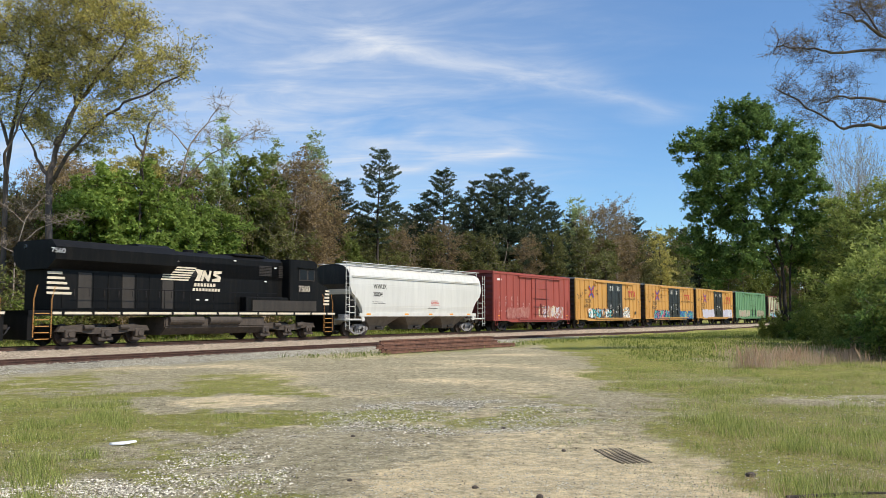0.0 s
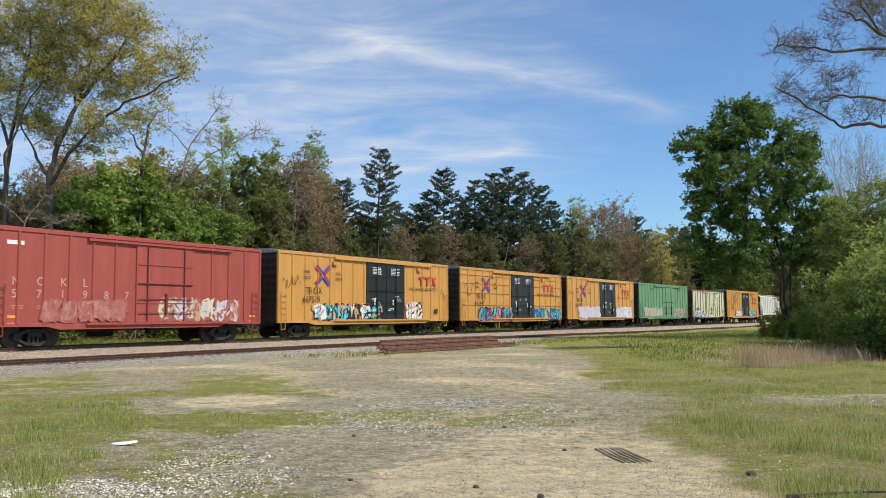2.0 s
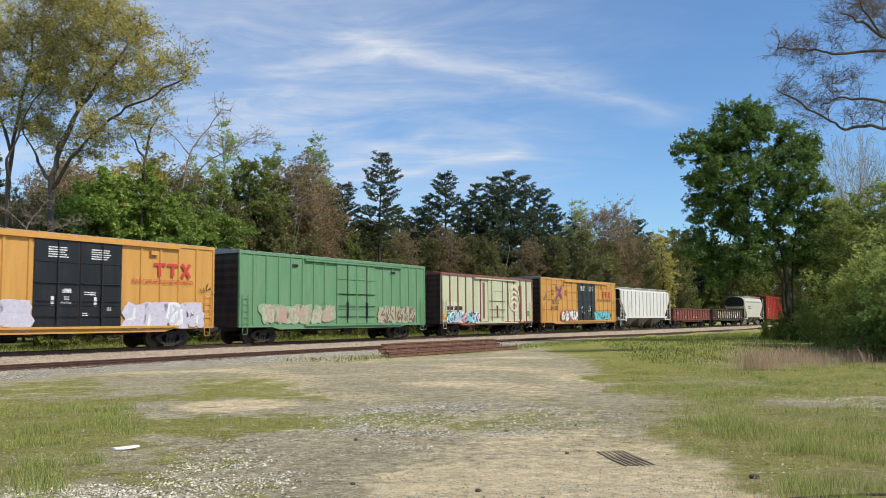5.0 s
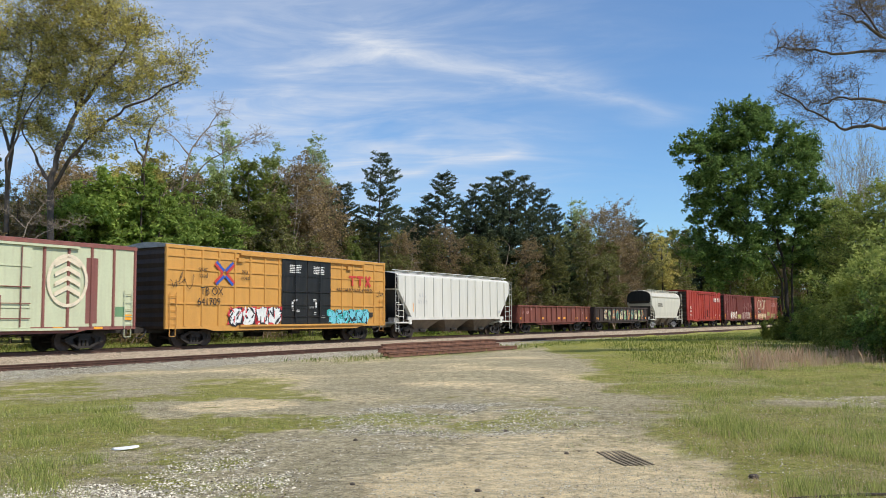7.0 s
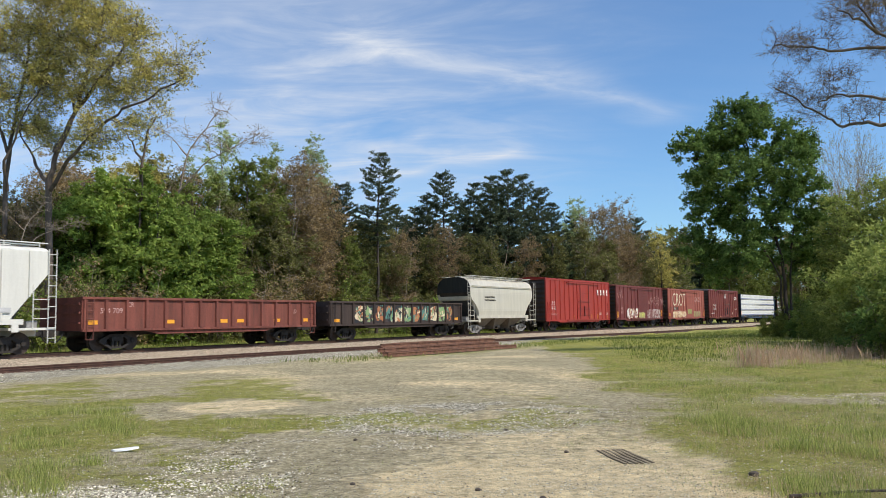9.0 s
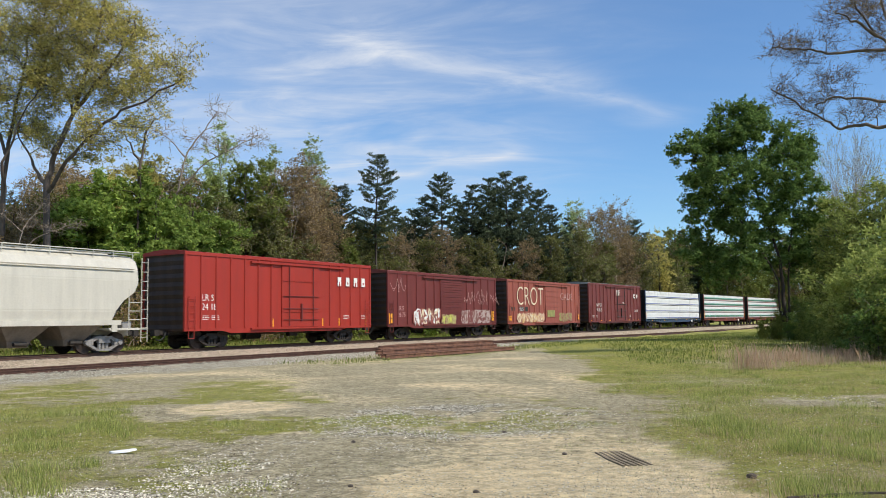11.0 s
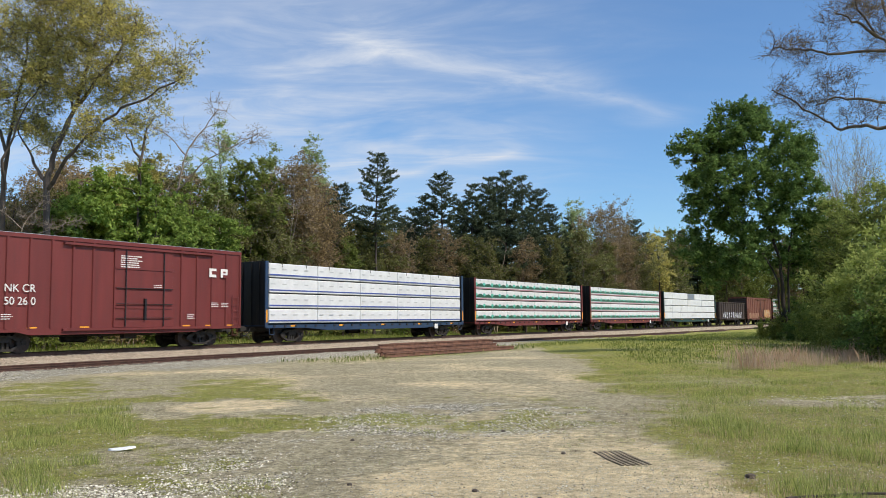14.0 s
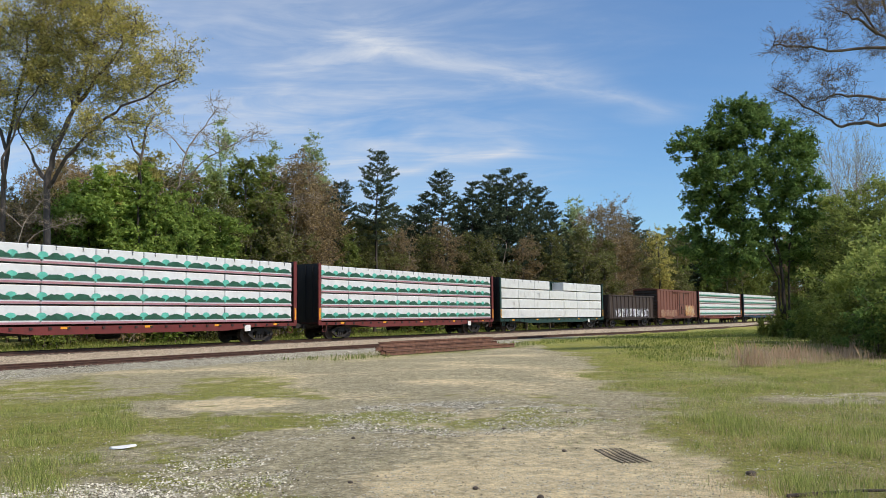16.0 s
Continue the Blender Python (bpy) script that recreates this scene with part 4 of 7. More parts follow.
WHITE, BLACK, TEAL, PINK, NAVY, LILAC, CREAM, SKY = (0.72, 0.74, 0.72), (0.02, 0.02, 0.025), (0.03, 0.38, 0.36), (0.66, 0.13, 0.16), (0.03, 0.09, 0.27), (0.55, 0.52, 0.60), (0.68, 0.58, 0.40), (0.16, 0.52, 0.62)
RED_S, YEL, RUSTY, OLIVE, MINT = (0.55, 0.04, 0.05), (0.70, 0.45, 0.05), (0.35, 0.12, 0.07), (0.30, 0.30, 0.10), (0.10, 0.50, 0.35)


def lumber_car(name, s0, s1, label, steel, wrap, seed, ends=None, top=4.55):
    """A centre-beam flat with bulkheads, loaded both sides with wrapped lumber."""
    car, h = vehicle(name, s0, s1, label, "lumber car")
    rng = random.Random(seed)
    low = 1.05
    bm = bmesh.new()
    box(bm, -h, h, -1.42, 1.42, low - 0.08, low)
    part("deck", bm, steel, car)
    for y in (-1.45, 1.36):
        bm = bmesh.new()
        pts = [(-h, low), (-h, low - 0.18), (-h + 3.5, low - 0.20), (-h + 5.5, low - 0.36), (h - 5.5, low - 0.36), (h - 3.5, low - 0.20), (h, low - 0.18), (h, low)]
        loft(bm, [[(a, y, b) for a, b in pts], [(a, y + 0.09, b) for a, b in pts]])
        bmesh.ops.recalc_face_normals(bm, faces=bm.faces[:])
        part("side_sill", bm, steel, car)
    bm = bmesh.new()
    box(bm, -h, h, -0.25, 0.25, low - 0.38, low - 0.08)
    for x in np.linspace(-h + 0.5, h - 0.5, 22):
        box(bm, x - 0.05, x + 0.05, -1.36, 1.36, low - 0.2, low - 0.08)
    rod(bm, (-1, 0.6, low - 0.45), (0.2, 0.6, low - 0.45), 0.2, 10)
    part("underframe", bm, M_STEEL, car)
    bm = bmesh.new()
    box(bm, -h + 0.3, h - 0.3, -0.08, 0.08, low, top - 0.02)
    part("centre_beam", bm, steel, car)
    bm = bmesh.new()
    box(bm, -h + 0.3, h - 0.3, -0.35, 0.35, top - 0.02, top + 0.05)
    part("top_chord", bm, steel, car)
    for x in (-1, 1):
        a, b = sorted((x * h, x * (h - 0.12)))
        bm = bmesh.new()
        box(bm, a, b, -1.42, 1.42, low - 0.1, top + 0.06)
        for yy in (-0.95, -0.35, 0.35, 0.95):
            bm3 = bmesh.new()
            box(bm3, min(x * h, x * h + 0.07 * x), max(x * h, x * h + 0.07 * x), yy - 0.05, yy + 0.05, low, top)
            part("bulkhead_post", bm3, M_BLACK, car)
        bm2 = bmesh.new()
        part("bulkhead", bm, M_BLACK if ends is None else ends, car)
        a2, b2 = sorted((x * (h + 0.05), x * (h - 0.20)))
        box(bm2, a2, b2, -1.46, -1.40, low - 0.1, top + 0.06)
        part("bulkhead_side", bm2, steel, car)
        panel("reflector", car, a2 + 0.06, a2 + 0.18, -1.464, low + 0.15, low + 0.85, M_ORANGE, "orange reflective strip")
        step(car, x * (h - 0.5), -1.44, low - 0.55, low - 0.1, steel)
        truck(car, x * (h - 2.6))
        coupler(car, x * h)
    for x in np.linspace(-h + 0.7, h - 0.7, 24):
        bm = bmesh.new()
        box(bm, x - 0.07, x + 0.07, -1.50, -1.45, low - 0.13, low - 0.03)
        part("strap_winch", bm, M_STEEL, car)
    reflectors(car, -1.455, low - 0.12, np.linspace(-h + 2, h - 2, 5) + 0.3)
    panel("white_sign", car, h - 4.2, h - 3.75, -1.455, low - 0.42, low - 0.08, M_LETTER_W)
    # the load: bundles in tiers, each wrapped and strapped
    tiers, cols = 4, wrap["cols"]
    span = 2 * h - 0.62
    hz = (top - low - 0.05) / tiers
    w = span / cols
    for side in (-1, 1):
        for i in range(cols):
            for j in range(tiers):
                if wrap.get("gap") == (i, j):
                    continue
                x0, z0 = -span / 2 + i * w, low + 0.03 + j * hz
                ya, yb = (-1.40, -0.12) if side < 0 else (0.12, 1.40)
                bm = bmesh.new()
                jx = rng.uniform(-0.02, 0.02)
                box(bm, x0 + 0.02 + jx, x0 + w - 0.02 + jx, ya + rng.uniform(0, 0.03), yb, z0 + 0.06, z0 + hz - 0.015)
                bevel(bm, 0.035)
                b = part("lumber_bundle", bm, M_WRAP, car, wrap["label"])
                if side > 0:
                    continue
                y = ya
                wrap["print"](b, x0 + 0.05, x0 + w - 0.05, y, z0 + 0.09, z0 + hz - 0.05, rng)
        for i in range(cols * 2 if side < 0 else 0):
            x = -span / 2 + (i + 0.5) * w / 2
            bm = bmesh.new()
            box(bm, x - 0.02, x + 0.02, -1.415, -1.405, top - 0.22, top)
            box(bm, x - 0.02, x + 0.02, -1.41, -0.3, top - 0.005, top + 0.012)
            part("tie_down_strap", bm, M_BLACK, car)
    return car


def print_blue(b, x0, x1, y, z0, z1, rng):
    hh = z1 - z0
    panel("blue_stripe", b, x0 - 0.03, x1 + 0.03, y - 0.002, z0 + 0.10 * hh, z0 + 0.20 * hh, M_WRAP_BLUE)
    bm = bmesh.new()
    x = x0 + 0.1
    while x < x1 - 0.3:
        box(bm, x, x + 0.36, y - 0.007, y - 0.002, z0 + 0.58 * hh, z0 + 0.66 * hh)
        x += 0.95
    tagged(part("faint_print", bm, M_WRAP_GREY, b), kind="stuff")


def print_green(b, x0, x1, y, z0, z1, rng):
    """A row of dark tree shapes over a maroon strip, with pale teal rounds between."""
    hh = z1 - z0
    n = max(1, round((x1 - x0) / 1.45))
    w = (x1 - x0) / n
    dark, teal = bmesh.new(), bmesh.new()
    for k in range(n):
        a = x0 + k * w
        top = [a]
        pts = [(a + 0.02, z0 + 0.20 * hh), (a + w - 0.02, z0 + 0.20 * hh)]
        m = 9
        for q in range(m, -1, -1):
            u = q / m
            crest = 0.30 + 0.26 * math.sin(math.pi * u) + 0.06 * rng.uniform(-1, 1)
            pts.append((a + 0.02 + u * (w - 0.04), z0 + crest * hh))
        dark.faces.new([dark.verts.new((p, y - 0.005, q)) for p, q in pts])
        c = (a, z0 + 0.42 * hh)
        teal.faces.new([teal.verts.new((c[0] + w * 0.20 * math.cos(t * 0.524), y - 0.003, c[1] + 0.24 * hh * math.sin(t * 0.524))) for t in range(12)])
    tagged(part("green_print", dark, M_WRAP_GREEN, b), kind="stuff")
    tagged(part("teal_print", teal, M_WRAP_TEAL, b), kind="stuff")
    panel("maroon_strip", b, x0 - 0.03, x1 + 0.03, y - 0.002, z0 - 0.02, z0 + 0.10 * hh, M_WRAP_PINK)


def print_plain(b, x0, x1, y, z0, z1, rng):
    hh = z1 - z0
    for k in range(2):
        x = rng.uniform(x0, x1 - 0.3)
        panel("wrinkle_fold", b, x, x + rng.uniform(0.2, 0.5), y - 0.003, z0 + rng.uniform(0, 0.7) * hh, z0 + rng.uniform(0.72, 0.8) * hh, M_WRAP)


def hopper(name, s0, s1, label, mtl, style, top=4.60, gear=None):
    """A covered hopper: body with sloped hopper bays below, end platforms, ladders, roof walk with rails."""
    car, h = vehicle(name, s0, s1, label, "hopper car")
    sill, Y = 1.42, 1.55
    rng = random.Random(int(s0))
    bm = bmesh.new()
    if style == "curved":
        ang = [(-Y * 0.96, sill), (-Y, sill + 0.5), (-Y, sill + 1.9), (-Y * 0.97, top - 0.72), (-Y * 0.86, top - 0.34), (-Y * 0.62, top - 0.10), (-Y * 0.3, top), (Y * 0.3, top), (Y * 0.62, top - 0.10), (Y * 0.86, top - 0.34), (Y * 0.97, top - 0.72), (Y, sill + 1.9), (Y, sill + 0.5), (Y * 0.96, sill)]
        secs = []
        for x, cut in ((-h + 0.55, 1.75), (-h + 0.75, 1.35), (-h + 1.35, 0.95), (-h + 1.75, 0.45), (-h + 1.95, 0.0), (h - 1.95, 0.0), (h - 1.75, 0.45), (h - 1.35, 0.95), (h - 0.75, 1.35), (h - 0.55, 1.75)):
            secs.append([(x, y, max(z, sill + cut)) for y, z in ang])
        loft(bm, secs)
    else:
        ang = [(-Y, sill), (-Y, top - 0.26), (-Y * 0.85, top - 0.12), (-Y * 0.4, top), (Y * 0.4, top), (Y * 0.85, top - 0.12), (Y, top - 0.26), (Y, sill)]
        secs = []
        for x, cut in ((-h + 0.35, 2.0), (-h + 2.1, 0.0), (h - 2.1, 0.0), (h - 0.35, 2.0)):
            secs.append([(x, y, max(z, sill + cut)) for y, z in ang])
        loft(bm, secs)
    bmesh.ops.recalc_face_normals(bm, faces=bm.faces[:])
    bmesh.ops.bevel(bm, geom=[e for e in bm.edges if e.calc_length() > 8], offset=0.05, segments=2, affect="EDGES")
    part("body", bm, mtl, car, smooth=False)
    if style == "curved":
        for z in (3.78, 3.86):
            bm = bmesh.new()
            rod(bm, (-h + 0.8, -Y - 0.005, z), (h - 0.8, -Y - 0.005, z), 0.028, 6)
            part("body_seam", bm, mtl, car)
    else:
        for i in range(13):
            x = -h + 1.25 + (2 * h - 2.5) * i / 12
            z0 = sill if 2.1 - h <= x <= h - 2.1 else sill + 2.0 * (1 - (h - abs(x) - 0.35) / 1.75)
            bm = bmesh.new()
            box(bm, x - 0.035, x + 0.035, -Y - 0.07, -Y, z0, top - 0.28)
            part("post", bm, mtl, car)
        panel("orange_strip", car, -h + 2.2, -h + 2.28, -Y - 0.002, 1.8, 2.4, M_ORANGE)
    # sills and platforms
    for y in (-Y - 0.05, Y - 0.05):
        bm = bmesh.new()
        box(bm, -h + 1.5, h - 1.5, y, y + 0.10, sill - 0.16, sill + 0.06)
        part("side_sill", bm, mtl, car)
    for x in (-1, 1):
        a, b = sorted((x * h, x * (h - 2.1)))
        bm = bmesh.new()
        box(bm, a, b, -Y, Y, 1.02, 1.12)
        box(bm, a, b, -0.2, 0.2, 0.75, 1.02)
        box(bm, min(x * (h - 1.7), x * (h - 2.0)), max(x * (h - 1.7), x * (h - 2.0)), -Y - 0.04, -Y + 0.04, 0.95, sill)
        part("end_platform", bm, mtl if style != "grey" else M_STEEL, car)
        bm = bmesh.new()
        lo, hi = (1.12, sill + 1.9)
        pts = [(x * (h - 0.40), hi), (x * (h - 0.48), hi), (x * (h - 1.98), sill), (x * (h - 1.9), sill - 0.1)]
        loft(bm, [[(p, -1.3, q) for p, q in pts], [(p, 1.3, q) for p, q in pts]])
        bmesh.ops.recalc_face_normals(bm, faces=bm.faces[:])
        part("slope_sheet", bm, M_BLACK, car)
        # black sheet added over the end cap to give the end its deep shade
        bm = bmesh.new()
        drop = 1.75 if style == "curved" else 2.0
        back = 0.55 if style == "curved" else 0.35
        loft(bm, [[(x * (h - back + d), yy * 0.995, max(z, sill + drop)) for yy, z in ang] for d in (0.004, 0.03)])
        bmesh.ops.recalc_face_normals(bm, faces=bm.faces[:])
        part("end_sheet", bm, M_BLACK, car, "black sheet added over the car end for its deep shade")
        ladder(car, x * (h - 0.22), -Y - 0.06, 0.45, top - 0.15, mtl, 0.36, 9)
        bm = bmesh.new()
        rod(bm, (x * (h - 1.05), -Y, 1.1), (x * (h - 1.05), -Y, sill + 1.5), 0.025, 6)
        for z in (1.5, 1.9, 2.3):
            rod(bm, (x * (h - 1.05), -Y, z), (x * (h - 0.3), -Y, z), 0.02, 6)
        part("end_grab_rails", bm, mtl, car)
        bm = bmesh.new()
        box(bm, x * (h - 0.8) - 0.25, x * (h - 0.8) + 0.25, -1.1, -0.6, 1.12, 1.42)
        part("brake_gear", bm, M_GREYGEAR, car)
        truck(car, x * (h - 2.0), gear)
        coupler(car, x * h)
    # hopper bays
    nb = 3
    span = 2 * h - 4.2
    for i in range(nb):
        c = -span / 2 + (i + 0.5) * span / nb
        bw = span / nb / 2 - 0.05
        bm = bmesh.new()
        loft(bm, [[(c - bw, -Y + 0.1, sill), (c + bw, -Y + 0.1, sill), (c + bw, Y - 0.1, sill), (c - bw, Y - 0.1, sill)],
                  [(c - bw * 0.42, -0.85, 0.62), (c + bw * 0.42, -0.85, 0.62), (c + bw * 0.42, 0.85, 0.62), (c - bw * 0.42, 0.85, 0.62)],
                  [(c - bw * 0.36, -0.75, 0.36), (c + bw * 0.36, -0.75, 0.36), (c + bw * 0.36, 0.75, 0.36), (c - bw * 0.36, 0.75, 0.36)]])
        bmesh.ops.recalc_face_normals(bm, faces=bm.faces[:])
        # bay colour carries the shade beneath the car
        bay = part("hopper_bay", bm, M_BAY, car, "brown hopper bay with the shade under the body in its colour")
        bm = bmesh.new()
        rod(bm, (c - 0.3, -0.95, 0.5), (c + 0.3, -0.95, 0.5), 0.09, 8)
        part("outlet_gate", bm, M_STEEL, bay)
    # roof walk
    for y in (-1, 1):
        bm = bmesh.new()
        yy = y * 0.95
        box(bm, -h + 0.6, h - 0.6, yy - 0.2, yy + 0.2, top + 0.02, top + 0.06)
        part("running_board", bm, mtl, car)
    bm = bmesh.new()
    rod(bm, (-h + 0.2, -1.2, top + 0.12), (h - 0.2, -1.2, top + 0.12), 0.025, 6)
    part("roof_rail", bm, mtl, car)
    for i in range(11):
        x = -h + 0.6 + (2 * h - 1.2) * i / 10
        bm = bmesh.new()
        rod(bm, (x, -1.2, top - 0.22), (x, -1.2, top + 0.12), 0.022, 5)
        rod(bm, (x, -1.2, top - 0.02), (x + 0.25, -0.9, top + 0.02), 0.02, 5)
        part("rail_bracket", bm, mtl, car)
    for i in range(8):
        bm = bmesh.new()
        x = -h + 2 + (2 * h - 4) * i / 7
        box(bm, x - 0.7, x + 0.7, -0.3, 0.3, top, top + 0.1)
        part("roof_hatch", bm, mtl, car)
    return car, h, -Y, rng


def gondola(name, s0, s1, label, mtl, top=2.35, low=0.95, ribs=14):
    """An open gondola: side posts, top chord, dropped floor between the trucks."""
    car, h = vehicle(name, s0, s1, label, "gondola car")
    Y = 1.5
    for y in (-1, 1):
        bm = bmesh.new()
        pts = [(-h, low), (-h + 3.2, low), (-h + 4.2, low - 0.22), (h - 4.2, low - 0.22), (h - 3.2, low), (h, low), (h, top), (-h, top)]
        ya, yb = y * Y, y * (Y - 0.05)
        loft(bm, [[(a, ya, b) for a, b in pts], [(a, yb, b) for a, b in pts]])
        bmesh.ops.recalc_face_normals(bm, faces=bm.faces[:])
        part("side", bm, mtl, car)
        bm = bmesh.new()
        ya, yb = sorted((y * (Y + 0.10), y * (Y - 0.07)))
        box(bm, -h - 0.03, h + 0.03, ya, yb, top - 0.02, top + 0.10)
        bevel(bm, 0.015)
        part("top_chord", bm, mtl, car)
        bm = bmesh.new()
        box(bm, -h, h, ya, yb, low - 0.04, low + 0.06)
        part("side_sill", bm, mtl, car)
    bm = bmesh.new()
    pr = [(-0.09, 0), (-0.06, -0.10), (0.06, -0.10), (0.09, 0)]
    loft(bm, [[(a, b, 0) for a, b in pr], [(a, b, top - low - 0.02) for a, b in pr]])
    bmesh.ops.recalc_face_normals(bm, faces=bm.faces[:])
    me = bpy.data.meshes.new("post")
    bm.to_mesh(me)
    bm.free()
    me.materials.append(mtl)
    for i in range(ribs + 1):
        x = -h + 0.12 + (2 * h - 0.24) * i / ribs
        shared("post", me, car, pose(x, -Y, low))
        shared("post", me, car, pose(x, Y, low, 0, 0, 180))
    for x in (-1, 1):
        a, b = sorted((x * h, x * (h - 0.1)))
        bm = bmesh.new()
        box(bm, a, b, -Y + 0.05, Y - 0.05, low, top + 0.08)
        for z in (1.3, 1.75, 2.15):
            box(bm, min(x * h, x * (h + 0.08)), max(x * h, x * (h + 0.08)), -Y + 0.1, Y - 0.1, z - 0.05, z + 0.05)
        part("end_wall", bm, mtl, car)
        truck(car, x * (h - 2.2))
        coupler(car, x * h)
        ladder(car, x * (h - 0.35), -Y - 0.12, low, top, mtl, 0.36, 4)
        step(car, x * (h - 0.35), -Y - 0.08, low - 0.4, low, mtl)
    bm = bmesh.new()
    box(bm, -h + 0.1, h - 0.1, -Y + 0.06, Y - 0.06, low - 0.05, low + 0.02)
    box(bm, -h + 0.2, h - 0.2, -0.25, 0.25, low - 0.25, low - 0.05)
    part("floor", bm, M_STEEL, car)
    return car, h, -Y


def build_train():
    rng = random.Random(77)
    # long white hopper
    car, h, y, r = hopper("covered_hopper", -19.47, -1.40, "clean white covered hopper car with curved sides", M_WHITE, "curved", 4.62, ME_FRAME_GREY)
    side_words(car, "WWUX", -6.0, 3.10, 0.42, y, M_LETTER_K, 1.0, 0.008)
    side_words(car, "30004", -6.05, 2.58, 0.42, y, M_LETTER_K, 1.0, 0.008)
    small_print(car, -6.1, 2.2, 1.5, 2, y, M_LETTER_K, r)
    small_print(car, 1.0, 2.35, 1.2, 4, y, M_LETTER_R, r, 0.1, 0.05)
    small_print(car, 0.6, 1.82, 1.4, 1, y, M_LETTER_K, r)
    reflectors(car, y - 0.055, 1.36, (-6.6, -2.2, 0.9, 3.8, 6.4))
    # faded red boxcar
    car, h, y = boxcar("boxcar", 0.15, 15.60, "faded red boxcar with outside posts and patchy graffiti", M_RED, 4.98, 0.90, 13, (), (-0.65, 2.85), M_RED, M_RED, M_MAROON)
    plug_door(car, -0.65, 2.85, y, 1.02, 4.65, M_RED, "faded red plug door with locking bars", M_MAROON)
    for i, c in enumerate("NOKL"):
        side_words(car, c, -6.75 + 1.1 * i, 2.60, 0.5, y - 0.005, M_LETTER_PINK)
    for i, c in enumerate("571987"):
        side_words(car, c, -6.75 + 1.1 * i, 2.08, 0.5, y - 0.005, M_LETTER_PINK)
    panel("white_badge", car, -7.0, -6.25, y, 4.25, 4.42, M_LETTER_W, "small white badge")
    for x in (-6.7, -5.6):
        small_print(car, x, 1.72, 0.5, 2, y, M_LETTER_PINK, rng)
    reflectors(car, y, 1.25, (-6.65, -2.6, 7.1))
    reflectors(car, y, 0.95, (-6.65, 7.1))
    graffiti(car, 0.7, 6.0, 1.0, 2.25, y - 0.07, (CREAM, LILAC, (0.50, 0.30, 0.22), (0.36, 0.09, 0.07)), 5, 6, RUSTY)
    graffiti(car, -5.4, -1.2, 1.0, 2.1, y - 0.06, ((0.40, 0.14, 0.11), (0.44, 0.20, 0.16), (0.37, 0.10, 0.08)), 8, 5)
    # three yellow boxcars
    railbox("yellow_boxcar", 17.0, 35.6, "667519", (), 31, "yellow boxcar with black double doors and teal graffiti",
            [(-6.2, 0.6, 0.95, 2.1, (WHITE, TEAL, SKY, BLACK, (0.62, 0.30, 0.12)), 6, BLACK), (3.6, 5.6, 1.0, 2.3, (WHITE, WHITE, (0.70, 0.40, 0.12)), 3, BLACK)])
    railbox("yellow_boxcar", 37.4, 56.2, "671647", (2.15, 3.1, 3.85, 4.5), 32, "yellow boxcar with rib grid and blue and teal graffiti",
            [(-6.6, -0.9, 0.80, 2.0, (TEAL, NAVY, MINT, PINK, NAVY, PINK), 6, BLACK), (3.4, 9.1, 0.85, 1.95, (NAVY, TEAL, MINT, YEL, NAVY), 7, NAVY)])
    railbox("yellow_boxcar", 57.6, 75.9, "667472", (), 33, "yellow boxcar with lilac-white painted-over patches",
            [(-6.4, -1.0, 0.90, 2.2, (LILAC, LILAC, (0.60, 0.57, 0.62), LILAC), 4, LILAC), (3.6, 8.4, 0.90, 2.2, (LILAC, LILAC, WHITE, LILAC), 4, LILAC)], True)
    # green
    car, h, y = boxcar("green_boxcar", 77.7, 96.06, "faded green boxcar with double plug doors", M_GREEN, 5.06, 0.92, 18, (), (-0.9, 3.1), M_ROOF, M_GREEN, M_END)
    plug_door(car, -0.9, 3.1, y, 1.02, 4.75, M_GREEN, "faded green plug door", M_BLACK, True, 4, 2)
    graffiti(car, -7.5, -1.2, 1.0, 2.2, y - 0.06, ((0.42, 0.42, 0.30), (0.46, 0.30, 0.24), (0.30, 0.38, 0.24)), 15, 6)
    graffiti(car, 3.4, 7.8, 1.0, 2.2, y - 0.06, ((0.44, 0.36, 0.26), (0.16, 0.10, 0.08), (0.34, 0.40, 0.26)), 16, 6)
    for x in (-5.0, 4.9):
        panel("door_stop", car, x, x + 0.5, y - 0.06, 4.35, 4.5, M_BLACK)
    # pale green insulated car
    car, h, y = boxcar("pale_green_boxcar", 98.27, 113.51, "pale green-grey boxcar with dull red posts", M_PALE, 4.74, 0.95, 13, (), (-0.55, 2.35), M_PALE_TRIM, M_PALE_TRIM, M_END, M_PALE_TRIM)
    plug_door(car, -0.55, 2.35, y, 1.02, 4.45, M_PALE, "pale green plug door with bars", M_PALE_TRIM)
    panel("dark_patch", car, -6.75, -4.55, y, 1.95, 2.25, M_LETTER_K)
    side_words(car, "NA  DX", -6.55, 2.32, 0.4, y - 0.006, M_LETTER_W)
    side_words(car, "31  37", -6.55, 1.98, 0.36, y - 0.006, M_LETTER_W)
    panel("green_patch", car, -6.8, -5.9, y, 1.62, 1.9, M_GREEN)
    panel("green_patch", car, 6.5, 7.0, y, 1.5, 1.95, M_GREEN)
    bm = bmesh.new()
    n = 28
    ring = [(4.0 + 1.0 * math.cos(2 * math.pi * i / n), 3.05 + 1.15 * math.sin(2 * math.pi * i / n)) for i in range(n)]
    inner = [(4.0 + 0.86 * math.cos(2 * math.pi * i / n), 3.05 + 1.0 * math.sin(2 * math.pi * i / n)) for i in range(n)]
    for i in range(n):
        j = (i + 1) % n
        bm.faces.new([bm.verts.new((p[0], y - 0.07, p[1])) for p in (ring[i], inner[i], inner[j], ring[j])])
